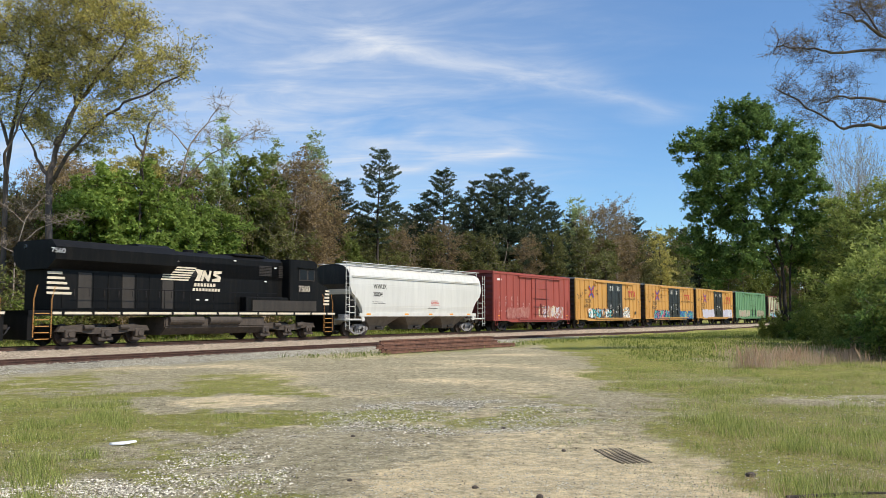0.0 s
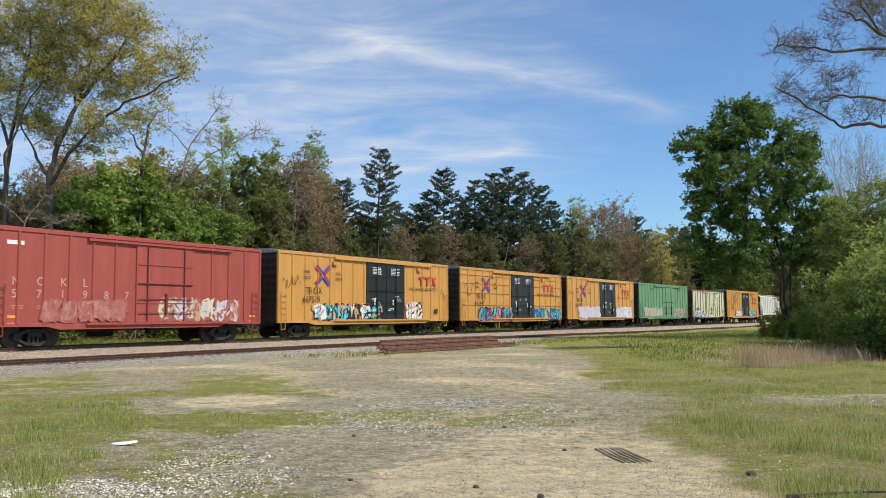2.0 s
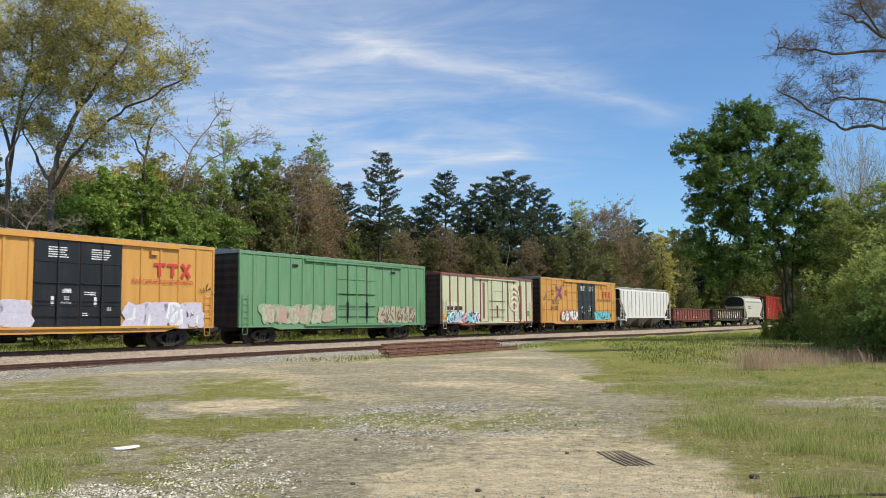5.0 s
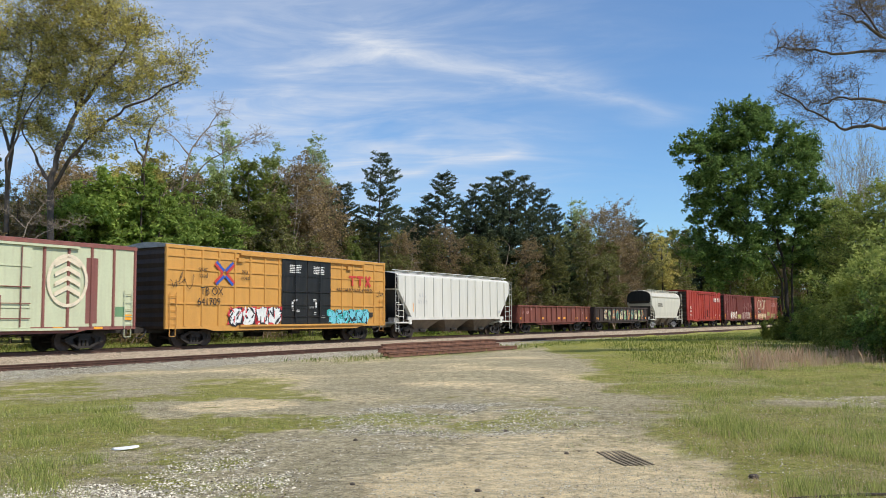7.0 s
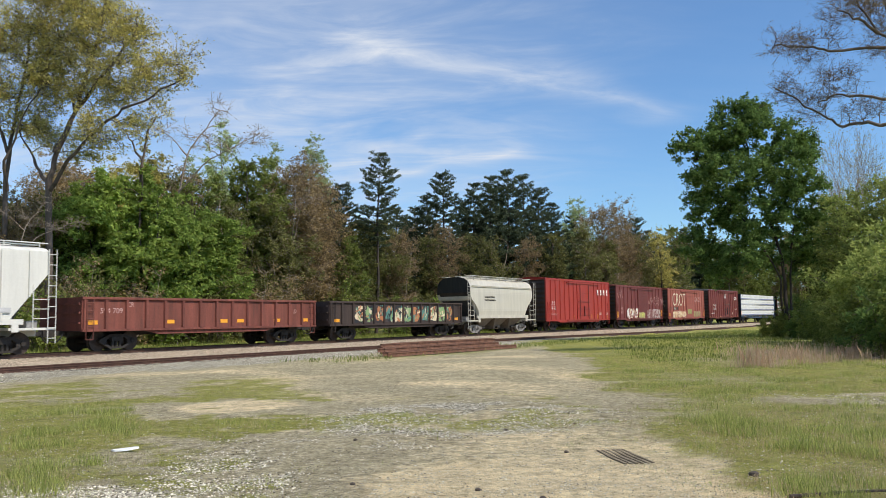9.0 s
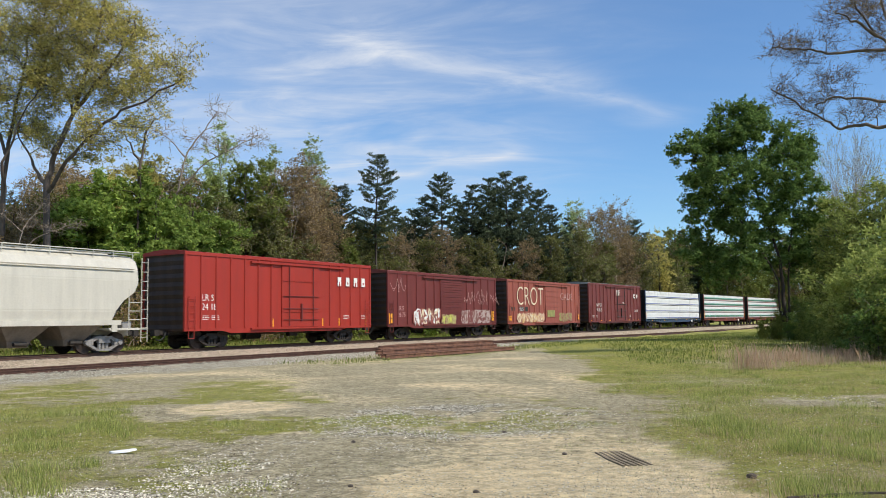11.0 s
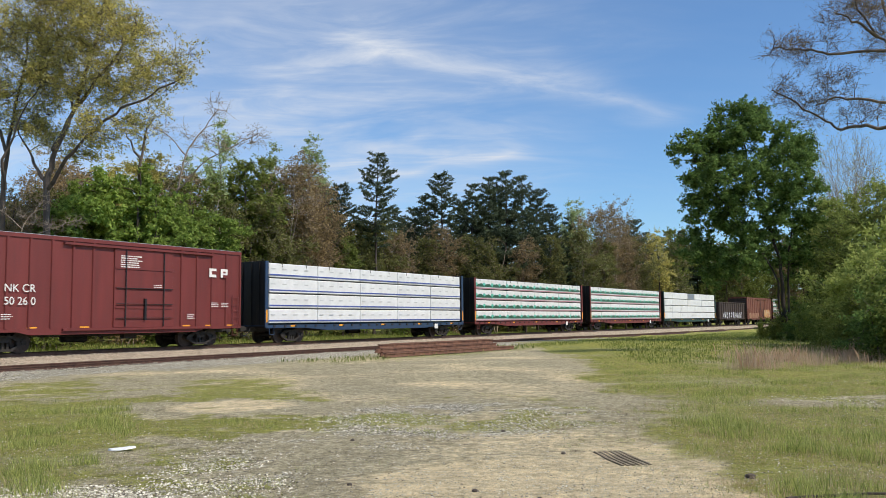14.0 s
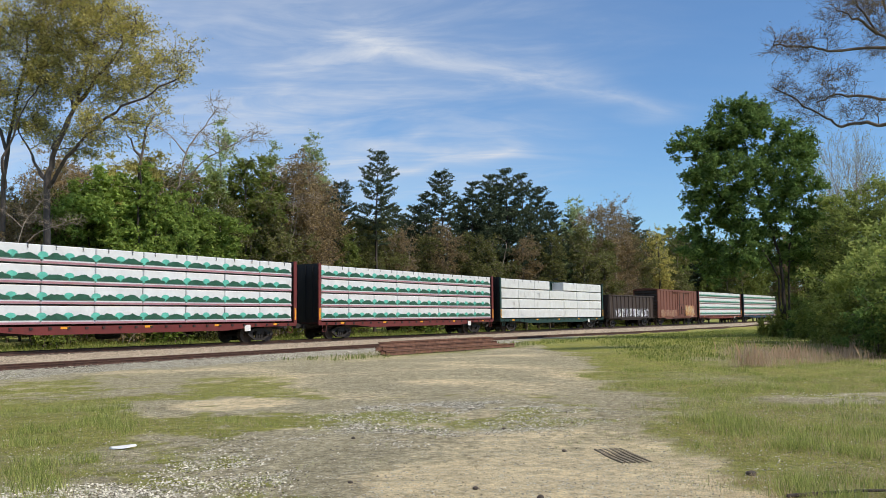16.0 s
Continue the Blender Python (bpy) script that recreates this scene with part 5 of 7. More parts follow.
    for k in range(4):
        z = 2.35 + 0.42 * k
        for d in (-1, 1):
            bm.faces.new([bm.verts.new((4.0 + d * a, y - 0.07, z + b)) for a, b in ((0, 0.3), (0.62, 0), (0.62, 0.2), (0, 0.5))])
    bmesh.ops.recalc_face_normals(bm, faces=bm.faces[:])
    part("round_emblem", bm, M_CREAM, car, "faded white round emblem")
    panel("red_panel", car, 4.95, 5.55, y, 1.2, 4.1, M_PALE_TRIM)
    panel("red_streak", car, -1.35, -1.0, y, 1.3, 4.2, M_PALE_TRIM)
    panel("orange_plate", car, -7.45, -6.95, y - 0.066, 1.35, 1.65, M_ORANGE)
    panel("orange_plate", car, 7.0, 7.4, y - 0.066, 1.35, 1.6, M_ORANGE)
    reflectors(car, y - 0.04, 0.95, (-4.5, -1.6, 1.2, 3.6, 5.6))
    graffiti(car, -6.8, -2.0, 0.95, 1.85, y - 0.066, (SKY, (0.45, 0.55, 0.66), (0.62, 0.25, 0.22), WHITE), 41, 5, BLACK)
    # fourth yellow
    railbox("yellow_boxcar", 115.25, 133.65, "641709", (2.15, 3.1, 3.85, 4.5), 34, "yellow boxcar with red-white and light blue graffiti",
            [(-5.0, -1.0, 0.95, 2.05, (WHITE, WHITE, WHITE, RED_S), 4, BLACK), (3.2, 7.3, 0.95, 1.95, (SKY, SKY, (0.20, 0.58, 0.68), TEAL), 6, BLACK)])
    # white ribbed hopper
    car, h, y, r = hopper("covered_hopper", 134.8, 151.93, "white covered hopper car with vertical ribs", M_WHITE, "ribbed", 4.58)
    for t, x, z in (("SI RX", -5.6, 2.85), ("475 749", -5.8, 2.40)):
        side_words(car, t, x, z, 0.40, y - 0.005, M_WRAP_GREY)
    panel("dark_plate", car, 6.0, 6.5, y - 0.075, 1.75, 1.95, M_WRAP_GREY)
    # gondolas
    car, h, y = gondola("gondola", 153.24, 169.08, "rusty oxide-red open gondola car", M_GONDOLA)
    side_words(car, "CR", -5.55, 2.02, 0.30, y - 0.006, M_LETTER_PINK)
    side_words(car, "594 709", -7.0, 1.72, 0.34, y - 0.006, M_LETTER_PINK, 1.1)
    side_words(car, "D", 6.0, 1.70, 0.32, y - 0.006, M_LETTER_PINK)
    for x in (-7.35, -3.0, 0.55, 1.75, 4.6, 7.0):
        panel("reflector", car, x - 0.25, x + 0.25, y - 0.002, 1.22, 1.40, M_ORANGE, "orange reflective plate")
    car, h, y = gondola("gondola", 170.40, 186.37, "sooty brown gondola car covered in graffiti", M_DARK_GON)
    graffiti(car, -5.4, 6.6, 1.05, 2.25, y - 0.004, (CREAM, (0.24, 0.36, 0.16), (0.45, 0.18, 0.08), (0.10, 0.24, 0.20), (0.06, 0.04, 0.035)), 51, 11, BLACK)
    for x in (-7.2, 7.2):
        panel("reflector", car, x - 0.25, x + 0.25, y - 0.002, 1.15, 1.35, M_ORANGE, "orange reflective plate")
    # small grey hopper
    car, h, y, r = hopper("covered_hopper", 187.21, 199.23, "short grey-white covered hopper car", M_GREYWHITE, "curved", 4.55, ME_FRAME_GREY)
    small_print(car, -3.2, 2.9, 1.8, 2, y, M_LETTER_K, r, 0.25, 0.14)
    # bright red
    car, h, y = boxcar("boxcar", 201.52, 217.22, "bright oxide-red boxcar with white lettering", M_BRIGHT_RED, 4.92, 0.92, 15, (), (-0.75, 2.55), M_BRIGHT_RED, M_BRIGHT_RED, M_END)
    plug_door(car, -0.75, 2.55, y, 1.02, 4.55, M_BRIGHT_RED, "red plug door with locking bars", M_MAROON)
    for i, wd in enumerate((0.34, 0.36, 0.36, 0.36)):
        x = 4.35 + 0.82 * i
        panel("white_mark", car, x, x + wd, y - 0.066, 3.5, 4.05, M_LETTER_W, "bold white mark")
        panel("mark_opening", car, x + 0.12, x + wd - 0.12, y - 0.073, 3.5 + 0.12 * (i % 2), 3.75, M_BRIGHT_RED)
    side_words(car, "LR S", -6.7, 2.45, 0.46, y - 0.006, M_LETTER_W)
    side_words(car, "24 18", -6.7, 1.98, 0.46, y - 0.006, M_LETTER_W)
    for x in (-6.8, -6.0, 5.0, 6.8):
        small_print(car, x, 1.65, 0.6, 3, y - 0.003, M_LETTER_W, rng)
    reflectors(car, y - 0.002, 1.05, (-3.6, -1.4, 2.95, 4.55, 7.3), True)
    # dark red with louvred door
    car, h, y = boxcar("boxcar", 219.14, 234.59, "dark red boxcar with ribbed door and white tags", M_MAROON, 4.72, 0.92, 13, (), (-1.0, 2.2), M_OXIDE, M_MAROON, M_END)
    plug_door(car, -1.0, 2.2, y, 1.02, 4.35, M_MAROON, "dark red ribbed sliding door", M_MAROON, False, 18)
    side_words(car, "LR S", -6.5, 2.02, 0.42, y - 0.006, M_LETTER_PINK)
    side_words(car, "26 75", -6.5, 1.58, 0.42, y - 0.006, M_LETTER_PINK)
    scrawl(car, -7.4, 3.8, 1.1, y - 0.06, M_LETTER_PINK, 3, 12)
    scrawl(car, 2.5, 3.1, 1.1, y - 0.06, M_LETTER_PINK, 4, 16)
    scrawl(car, 4.4, 3.05, 1.2, y - 0.06, M_LETTER_PINK, 5, 18)
    scrawl(car, 6.7, 3.0, 0.9, y - 0.06, M_LETTER_PINK, 6, 16)
    graffiti(car, -4.6, -1.1, 0.95, 2.2, y - 0.066, (WHITE, CREAM, (0.24, 0.10, 0.08), (0.30, 0.08, 0.06)), 63, 4)
    graffiti(car, -0.9, 1.1, 0.98, 1.75, y - 0.106, ((0.52, 0.55, 0.10), (0.45, 0.42, 0.16), (0.32, 0.20, 0.12)), 64, 4)
    graffiti(car, 2.0, 6.6, 0.98, 2.1, y - 0.066, ((0.22, 0.10, 0.085), (0.19, 0.05, 0.045), (0.30, 0.20, 0.18)), 65, 5, (0.45, 0.36, 0.33))
    panel("orange_panel", car, 6.9, 7.3, y - 0.06, 1.2, 2.0, M_ORANGE)
    panel("orange_panel", car, -7.6, -7.2, y - 0.06, 1.1, 1.8, M_ORANGE)
    # pinkish oxide with big painted word
    car, h, y = boxcar("boxcar", 236.71, 252.09, "pinkish oxide-red boxcar with a big painted word", M_OXIDE, 4.72, 0.92, 15, (), (-0.3, 2.6), M_OXIDE, M_OXIDE, M_END)
    plug_door(car, -0.3, 2.6, y, 1.02, 4.35, M_OXIDE, "pinkish red sliding door", M_OXIDE, False, 7)
    side_words(car, "CROT", -6.1, 2.55, 2.35, y - 0.066, M_CREAM, 0.84, -0.035)
    side_words(car, "GADE", 3.0, 3.1, 0.95, y - 0.066, M_LETTER_PINK, 1.15, -0.015)
    panel("dark_patch", car, -7.0, -6.3, y - 0.003, 2.05, 2.35, M_LETTER_K)
    panel("dark_patch", car, -5.7, -3.8, y - 0.003, 2.0, 2.4, M_LETTER_K)
    side_words(car, "202 57", -5.6, 2.05, 0.38, y - 0.01, M_LETTER_W)
    graffiti(car, -6.0, -0.6, 0.95, 1.9, y - 0.066, (CREAM, (0.66, 0.45, 0.20), (0.60, 0.40, 0.28), (0.40, 0.18, 0.12)), 73, 7)
    graffiti(car, 2.7, 5.6, 1.0, 1.9, y - 0.066, (OLIVE, (0.28, 0.18, 0.10), (0.32, 0.14, 0.10)), 74, 4)
    panel("olive_patch", car, 0.0, 1.6, y - 0.108, 1.5, 2.1, surface("olive_spray", OLIVE, 0.6, 0, 0.3, 3, 0))
    panel("orange_panel", car, -7.6, -7.05, y - 0.06, 1.2, 1.6, M_ORANGE)
    panel("orange_panel", car, 7.05, 7.5, y - 0.06, 1.2, 1.7, M_ORANGE)
    # dark red, tall
    car, h, y = boxcar("boxcar", 254.44, 269.77, "clean dark red boxcar with white lettering", M_MAROON, 4.98, 0.92, 15, (), (-0.45, 3.0), M_ROOF, M_MAROON, M_END)
    plug_door(car, -0.45, 3.0, y, 1.02, 4.65, M_MAROON, "dark red plug door with bars", M_BLACK)
    side_words(car, "NK CR", -5.7, 2.55, 0.46, y - 0.066, M_LETTER_W)
    side_words(car, "50 26 0", -5.7, 2.02, 0.46, y - 0.066, M_LETTER_W)
    small_print(car, -0.1, 4.30, 1.2, 6, y - 0.072, M_LETTER_W, rng, 0.10, 0.05)
    for x in (5.35, 6.15):
        panel("white_mark", car, x, x + 0.48, y - 0.066, 3.55, 4.0, M_LETTER_W, "bold white mark")
        panel("mark_opening", car, x + 0.16, x + (0.49 if x < 6 else 0.34), y - 0.073, 3.69 if x < 6 else 3.78, 3.87, M_MAROON)
        if x > 6:
            panel("mark_opening", car, x + 0.15, x + 0.49, y - 0.073, 3.54, 3.69, M_MAROON)
    for x, z in ((-6.8, 1.6), (-5.8, 1.6), (1.8, 3.0), (3.9, 1.6), (6.2, 2.2), (5.5, 2.2)):
        small_print(car, x, z, 0.5, 3, y - 0.073, M_LETTER_W, rng)
    reflectors(car, y - 0.01, 1.0, (-7.0, -4.4, -1.9, 0.8, 3.9, 5.4, 6.9))
    # lumber cars
    blue = dict(cols=5, print=print_blue, label="white-wrapped lumber bundle with blue stripe")
    green = dict(cols=8, print=print_green, label="white-wrapped lumber bundle with green tree print")
    plain = dict(cols=7, print=print_plain, label="plain white wrapped lumber bundle", gap=(3, 3))
    lumber_car("lumber_flatcar", 271.85, 293.80, "blue centre-beam flatcar loaded with blue-striped white lumber", M_BLUE, blue, 81, None, 4.58)
    lumber_car("lumber_flatcar", 295.70, 317.50, "red centre-beam flatcar loaded with green-printed lumber bundles", M_MAROON, green, 82)
    lumber_car("lumber_flatcar", 319.60, 341.80, "red centre-beam flatcar with green-printed lumber and dark bulkheads", M_MAROON, green, 83)
    lumber_car("lumber_flatcar", 343.10, 366.00, "dark green centre-beam flatcar with plain white lumber bundles", surface("dark_green_paint", (0.015, 0.05, 0.04), 0.6), plain, 84)
    car, h, y = gondola("gondola", 367.38, 381.9, "tall dark brown gondola with white graffiti", M_DARK_GON, 3.45, 1.0, 12)
    graffiti(car, -5.2, 5.4, 1.05, 2.1, y - 0.004, (LILAC, WHITE, (0.10, 0.09, 0.09)), 91, 9, BLACK)
    car, h, y = boxcar("boxcar", 383.4, 399.4, "rusty brown boxcar with faded graffiti", M_BROWN, 4.5, 0.95, 14, (), (-0.3, 2.5), M_BROWN, M_BROWN, M_END)
    plug_door(car, -0.3, 2.5, y, 1.02, 4.2, M_BROWN, "rusty brown plug door", M_DARK_GON)
    graffiti(car, 2.8, 6.6, 1.0, 2.6, y - 0.066, ((0.55, 0.30, 0.10), (0.50, 0.40, 0.26), RUSTY), 95, 4)
    graffiti(car, -7.0, -0.8, 1.0, 2.0, y - 0.066, ((0.36, 0.22, 0.14), (0.28, 0.12, 0.07), (0.22, 0.09, 0.06)), 96, 6)
    lumber_car("lumber_flatcar", 400.9, 423.0, "red centre-beam flatcar far back in the train with printed lumber", M_MAROON, green, 85)
    lumber_car("lumber_flatcar", 424.6, 446.6, "last seen centre-beam flatcar with teal-printed lumber", M_BLUE, green, 86)




def loco_truck(parent, x):
    """Three-axle truck with pale dusty frame and brake gear."""
    bm = bmesh.new()
    box(bm, -2.2, 2.2, -0.9, 0.9, 0.5, 0.8)
    t = part("truck", bm, M_STEEL, parent)
    t.matrix_basis = pose(x, 0, 0)
    for y in (-1.1, 1.1):
        bm = bmesh.new()
        pts = [(-2.45, 0.62), (-2.3, 0.86), (-1.2, 0.94), (-0.6, 0.80), (0.6, 0.80), (1.2, 0.94), (2.3, 0.86), (2.45, 0.62), (1.3, 0.60), (0.8, 0.50), (-0.8, 0.50), (-1.3, 0.60)]
        loft(bm, [[(a, y - 0.1, b) for a, b in pts], [(a, y + 0.1, b) for a, b in pts]])
        bmesh.ops.recalc_face_normals(bm, faces=bm.faces[:])
        part("truck_frame", bm, M_LOCO_DUST, t)
        for dx in (-1.85, 0, 1.85):
            bm = bmesh.new()
            box(bm, dx - 0.26, dx + 0.26, y - 0.18, y + 0.12, 0.34, 0.72)
            bevel(bm, 0.05, 2)
            rod(bm, (dx, y - 0.24, 0.52), (dx, y, 0.52), 0.13, 12)
            box(bm, dx - 0.38, dx + 0.38, y - 0.12, y + 0.05, 0.20, 0.34)
            part("journal_box", bm, M_LOCO_DUST, t)
        for dx in (-0.95, 0.95):
            bm = bmesh.new()
            rod(bm, (dx - 0.25, y - 0.16, 0.80), (dx + 0.25, y - 0.16, 0.80), 0.11, 10)
            part("brake_cylinder", bm, M_LOCO_DUST, t)
    for dx in (-1.85, 0, 1.85):
        shared("axle", ME_AXLE, t, pose(dx, 0, 0.46))
        shared("wheel", ME_WHEEL, t, pose(dx, -0.76, 0.48))
        shared("wheel", ME_WHEEL, t, pose(dx, 0.76, 0.48, 0, 0, 180))


def locomotive(name, s0, s1, label, flip=False):
    """A six-axle diesel: sill, walkway, cab at the rear end of this run, engine hood with radiator wings."""
    loco, h = vehicle(name, s0, s1, label, "locomotive")
    deck, top = 1.55, 4.62
    # sill and walkway
    bm = bmesh.new()
    box(bm, -h, h, -1.5, 1.5, deck - 0.22, deck)
    part("walkway", bm, M_LOCO, loco)
    bm = bmesh.new()
    box(bm, -h + 1.1, h, -1.515, -1.50, deck - 0.17, deck - 0.06)
    part("sill_stripe", bm, M_CREAM, loco, "cream stripe along the sill")
    for i in range(13):
        x = -h + 1.6 + i * (2 * h - 2.4) / 12
        panel("sill_bracket", loco, x - 0.07, x + 0.07, -1.513, deck - 0.2, deck - 0.02, M_LOCO)
    # hood
    bm = bmesh.new()
    box(bm, -h + 1.35, h - 4.1, -0.95, 0.95, deck, top - 0.5)
    bevel(bm, 0.05, 2)
    part("engine_hood", bm, M_LOCO, loco)
    bm = bmesh.new()
    prof = [(-0.95, 3.3), (-0.95, top - 0.25), (-0.7, top - 0.05), (0.7, top - 0.05), (0.95, top - 0.25), (0.95, 3.3)]
    loft(bm, [[(x, a, b) for a, b in prof] for x in (-1.9, h - 4.1)])
    bmesh.ops.recalc_face_normals(bm, faces=bm.faces[:])
    part("upper_hood", bm, M_LOCO, loco)
    # radiator wings at the long end
    bm = bmesh.new()
    prof = [(-0.95, 3.35), (-1.5, 3.75), (-1.55, top - 0.32), (-1.2, top), (1.2, top), (1.55, top - 0.32), (1.5, 3.75), (0.95, 3.35)]
    loft(bm, [[(x, a, b) for a, b in prof] for x in (-h + 1.15, -2.3)])
    bmesh.ops.recalc_face_normals(bm, faces=bm.faces[:])
    part("radiator_housing", bm, M_LOCO, loco)
    bm = bmesh.new()
    prof = [(-1.1, top), (-0.85, top + 0.14), (0.85, top + 0.14), (1.1, top)]
    loft(bm, [[(x, a, b) for a, b in prof] for x in (-4.3, -2.4)])
    bmesh.ops.recalc_face_normals(bm, faces=bm.faces[:])
    part("exhaust_housing", bm, M_LOCO, loco)
    for x in (-0.3, 0.7):
        bm = bmesh.new()
        rod(bm, (x, 0, top - 0.1), (x, 0, top + 0.12), 0.28, 12)
        part("exhaust_pipe", bm, M_LOCO, loco)
    bm = bmesh.new()
    box(bm, 2.2, 4.6, -0.85, 0.85, top - 0.06, top + 0.08)
    bevel(bm, 0.04)
    part("dynamic_brake_hatch", bm, M_LOCO, loco)
    # doors along the hood
    for i in range(9):
        x = -h + 1.9 + i * 0.78
        bm = bmesh.new()
        box(bm, x, x + 0.68, -0.975, -0.95, deck + 0.12, 3.25)
        d = part("hood_door", bm, M_LOCO_DOOR if i % 3 == 1 else M_LOCO, loco)
        bm = bmesh.new()
        rod(bm, (x + 0.58, -0.99, 2.2), (x + 0.58, -0.99, 2.5), 0.018, 5)
        part("handle", bm, M_STEEL, d)
    for x0, x1, z0, z1 in ((-1.2, 0.1, 3.3, 3.6), (4.0, 5.0, 3.55, 4.15), (5.6, 6.2, 3.5, 4.2)):
        bm = bmesh.new()
        for k in range(7):
            z = z0 + (z1 - z0) * k / 7
            box(bm, x0, x1, -0.985, -0.95, z, z + (z1 - z0) / 11)
        part("louvre", bm, M_STEEL, loco)
    # cab and nose at the +x end
    bm = bmesh.new()
    pts = [(h - 4.2, deck), (h - 0.55, deck), (h - 0.55, 2.95), (h - 1.55, 3.30), (h - 1.75, top - 0.16), (h - 2.0, top - 0.05), (h - 4.2, top - 0.05)]
    loft(bm, [[(a, -1.5, b) for a, b in pts], [(a, 1.5, b) for a, b in pts]])
    bmesh.ops.recalc_face_normals(bm, faces=bm.faces[:])
    bmesh.ops.bevel(bm, geom=bm.edges[:], offset=0.05, segments=2, affect="EDGES")
    cab = part("cab", bm, M_LOCO, loco)
    for x0, x1 in ((h - 3.35, h - 2.7), (h - 2.62, h - 2.05)):
        bm = bmesh.new()
        box(bm, x0 - 0.04, x1 + 0.04, -1.535, -1.50, 3.35, 4.05)
        w = part("window", bm, M_STEEL, cab)
        bm = bmesh.new()
        box(bm, x0 + 0.03, x1 - 0.03, -1.542, -1.53, 3.42, 3.98)
        part("pane", bm, M_GLASS, w)
    bm = bmesh.new()
    box(bm, h - 3.5, h - 1.9, -1.62, -1.5, 4.08, 4.12)
    part("sun_visor", bm, M_LOCO, cab)
    words("lettering", "7560", 0.50, pose(h - 3.45, -1.515, 2.72, 90, 0, 0), M_CREAM, loco, "", 1.05, 0.0)
    words("lettering", "7560", 0.30, pose(-h + 0.9, -1.56, 4.02, 90, 0, 0), M_WRAP_GREY, loco, "", 1.15)
    # brown equipment box below the cab
    bm = bmesh.new()
    box(bm, h - 7.6, h - 4.2, -1.45, -0.95, deck, 2.35)
    bevel(bm, 0.04)
    part("battery_box", bm, M_LOCO, loco)
    bm = bmesh.new()
    box(bm, h - 7.2, h - 1.8, -1.512, -1.50, deck + 0.02, deck + 0.62)
    part("dust_stain_panel", bm, M_LOCO_DOOR, loco)
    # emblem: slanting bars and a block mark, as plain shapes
    y = -0.985
    for k in range(6):
        bm = bmesh.new()
        z = 3.78 - 0.125 * k
        a, b = -2.62 - 0.05 * k, -0.62 - 0.10 * k
        loft(bm, [[(a, q, z), (b, q, z), (b - 0.05, q, z - 0.072), (a - 0.03, q, z - 0.072)] for q in (y, y - 0.005)])
        bmesh.ops.recalc_face_normals(bm, faces=bm.faces[:])
        part("emblem_bar", bm, M_CREAM, loco)
    for pts in ([(-0.72, 3.10), (-0.40, 3.10), (-0.15, 3.66), (-0.75, 3.74), (-0.52, 3.44)], [(-0.36, 3.10), (-0.18, 3.10), (0.06, 3.66), (-0.12, 3.66)], [(-0.10, 3.40), (0.12, 3.10), (0.26, 3.10), (0.44, 3.66), (0.28, 3.66), (0.18, 3.36), (-0.02, 3.66)],
                [(0.46, 3.10), (1.02, 3.10), (1.10, 3.36), (0.76, 3.48), (1.14, 3.54), (1.14, 3.66), (0.58, 3.66), (0.54, 3.42), (0.88, 3.30), (0.48, 3.22)]):
        bm = bmesh.new()
        bm.faces.new([bm.verts.new((a, y - 0.004, b)) for a, b in pts])
        part("emblem_block", bm, M_CREAM, loco, "cream block mark")
    for a, b, z in ((-0.75, 0.75, 2.82), (-0.85, 1.05, 2.56)):
        x = a
        while x < b:
            panel("name_bar", loco, x, x + 0.15, y, z, z + 0.17, M_CREAM)
            x += 0.215
    for k in range(5):
        panel("end_stripe", loco, h - 1.15 + 0.05 * k, h - 0.58, -1.515, 1.95 + 0.2 * k, 2.06 + 0.2 * k, M_CREAM)
        panel("end_stripe", loco, -h + 1.15, -h + 2.35 - 0.12 * k, -0.975, 2.25 + 0.22 * k, 2.36 + 0.22 * k, M_CREAM)
    # tank between the trucks
    bm = bmesh.new()
    pts = [(-1.35, 1.25), (-1.35, 0.75), (-1.0, 0.38), (1.0, 0.38), (1.35, 0.75), (1.35, 1.25)]
    loft(bm, [[(x, a, b) for a, b in pts] for x in (-2.9, 4.1)])
    bmesh.ops.recalc_face_normals(bm, faces=bm.faces[:])
    bmesh.ops.bevel(bm, geom=bm.edges[:], offset=0.05, segments=2, affect="EDGES")
    part("fuel_tank", bm, M_LOCO_DUST, loco)
    for x in (-1.6, 1.0):
        bm = bmesh.new()
        rod(bm, (x - 1.1, -1.35, 1.08), (x + 1.1, -1.35, 1.08), 0.21, 14)
        part("air_reservoir", bm, M_LOCO_DUST, loco)
    for x in (-h + 4.0, h - 4.0):
        loco_truck(loco, x)
    # pilots, steps, rails
    for x in (-1, 1):
        a, b = sorted((x * h, x * (h - 0.25)))
        bm = bmesh.new()
        box(bm, a, b, -1.45, 1.45, 0.32, deck)
        part("pilot", bm, M_LOCO, loco)
        coupler(loco, x * h)
        bm = bmesh.new()
        for k in range(5):
            z = 0.32 + 0.27 * k
            box(bm, min(x * (h - 0.95), x * (h - 0.3)), max(x * (h - 0.95), x * (h - 0.3)), -1.5, -1.25, z, z + 0.03)
        part("step_well", bm, M_LOCO, loco)
        for k in range(5):
            z = 0.32 + 0.27 * k
            panel("step_edge", loco, min(x * (h - 0.95), x * (h - 0.3)), max(x * (h - 0.95), x * (h - 0.3)), -1.50, z, z + 0.035, M_HANDRAIL)
        for xx in (h - 0.22, h - 1.05):
            bm = bmesh.new()
            rod(bm, (x * xx, -1.5, 0.4), (x * xx, -1.5, 2.0), 0.018, 6)
            rod(bm, (x * xx, -1.5, 2.0), (x * (xx - 0.15), -1.5, 2.6), 0.018, 6)
            part("handrail", bm, M_HANDRAIL, loco)
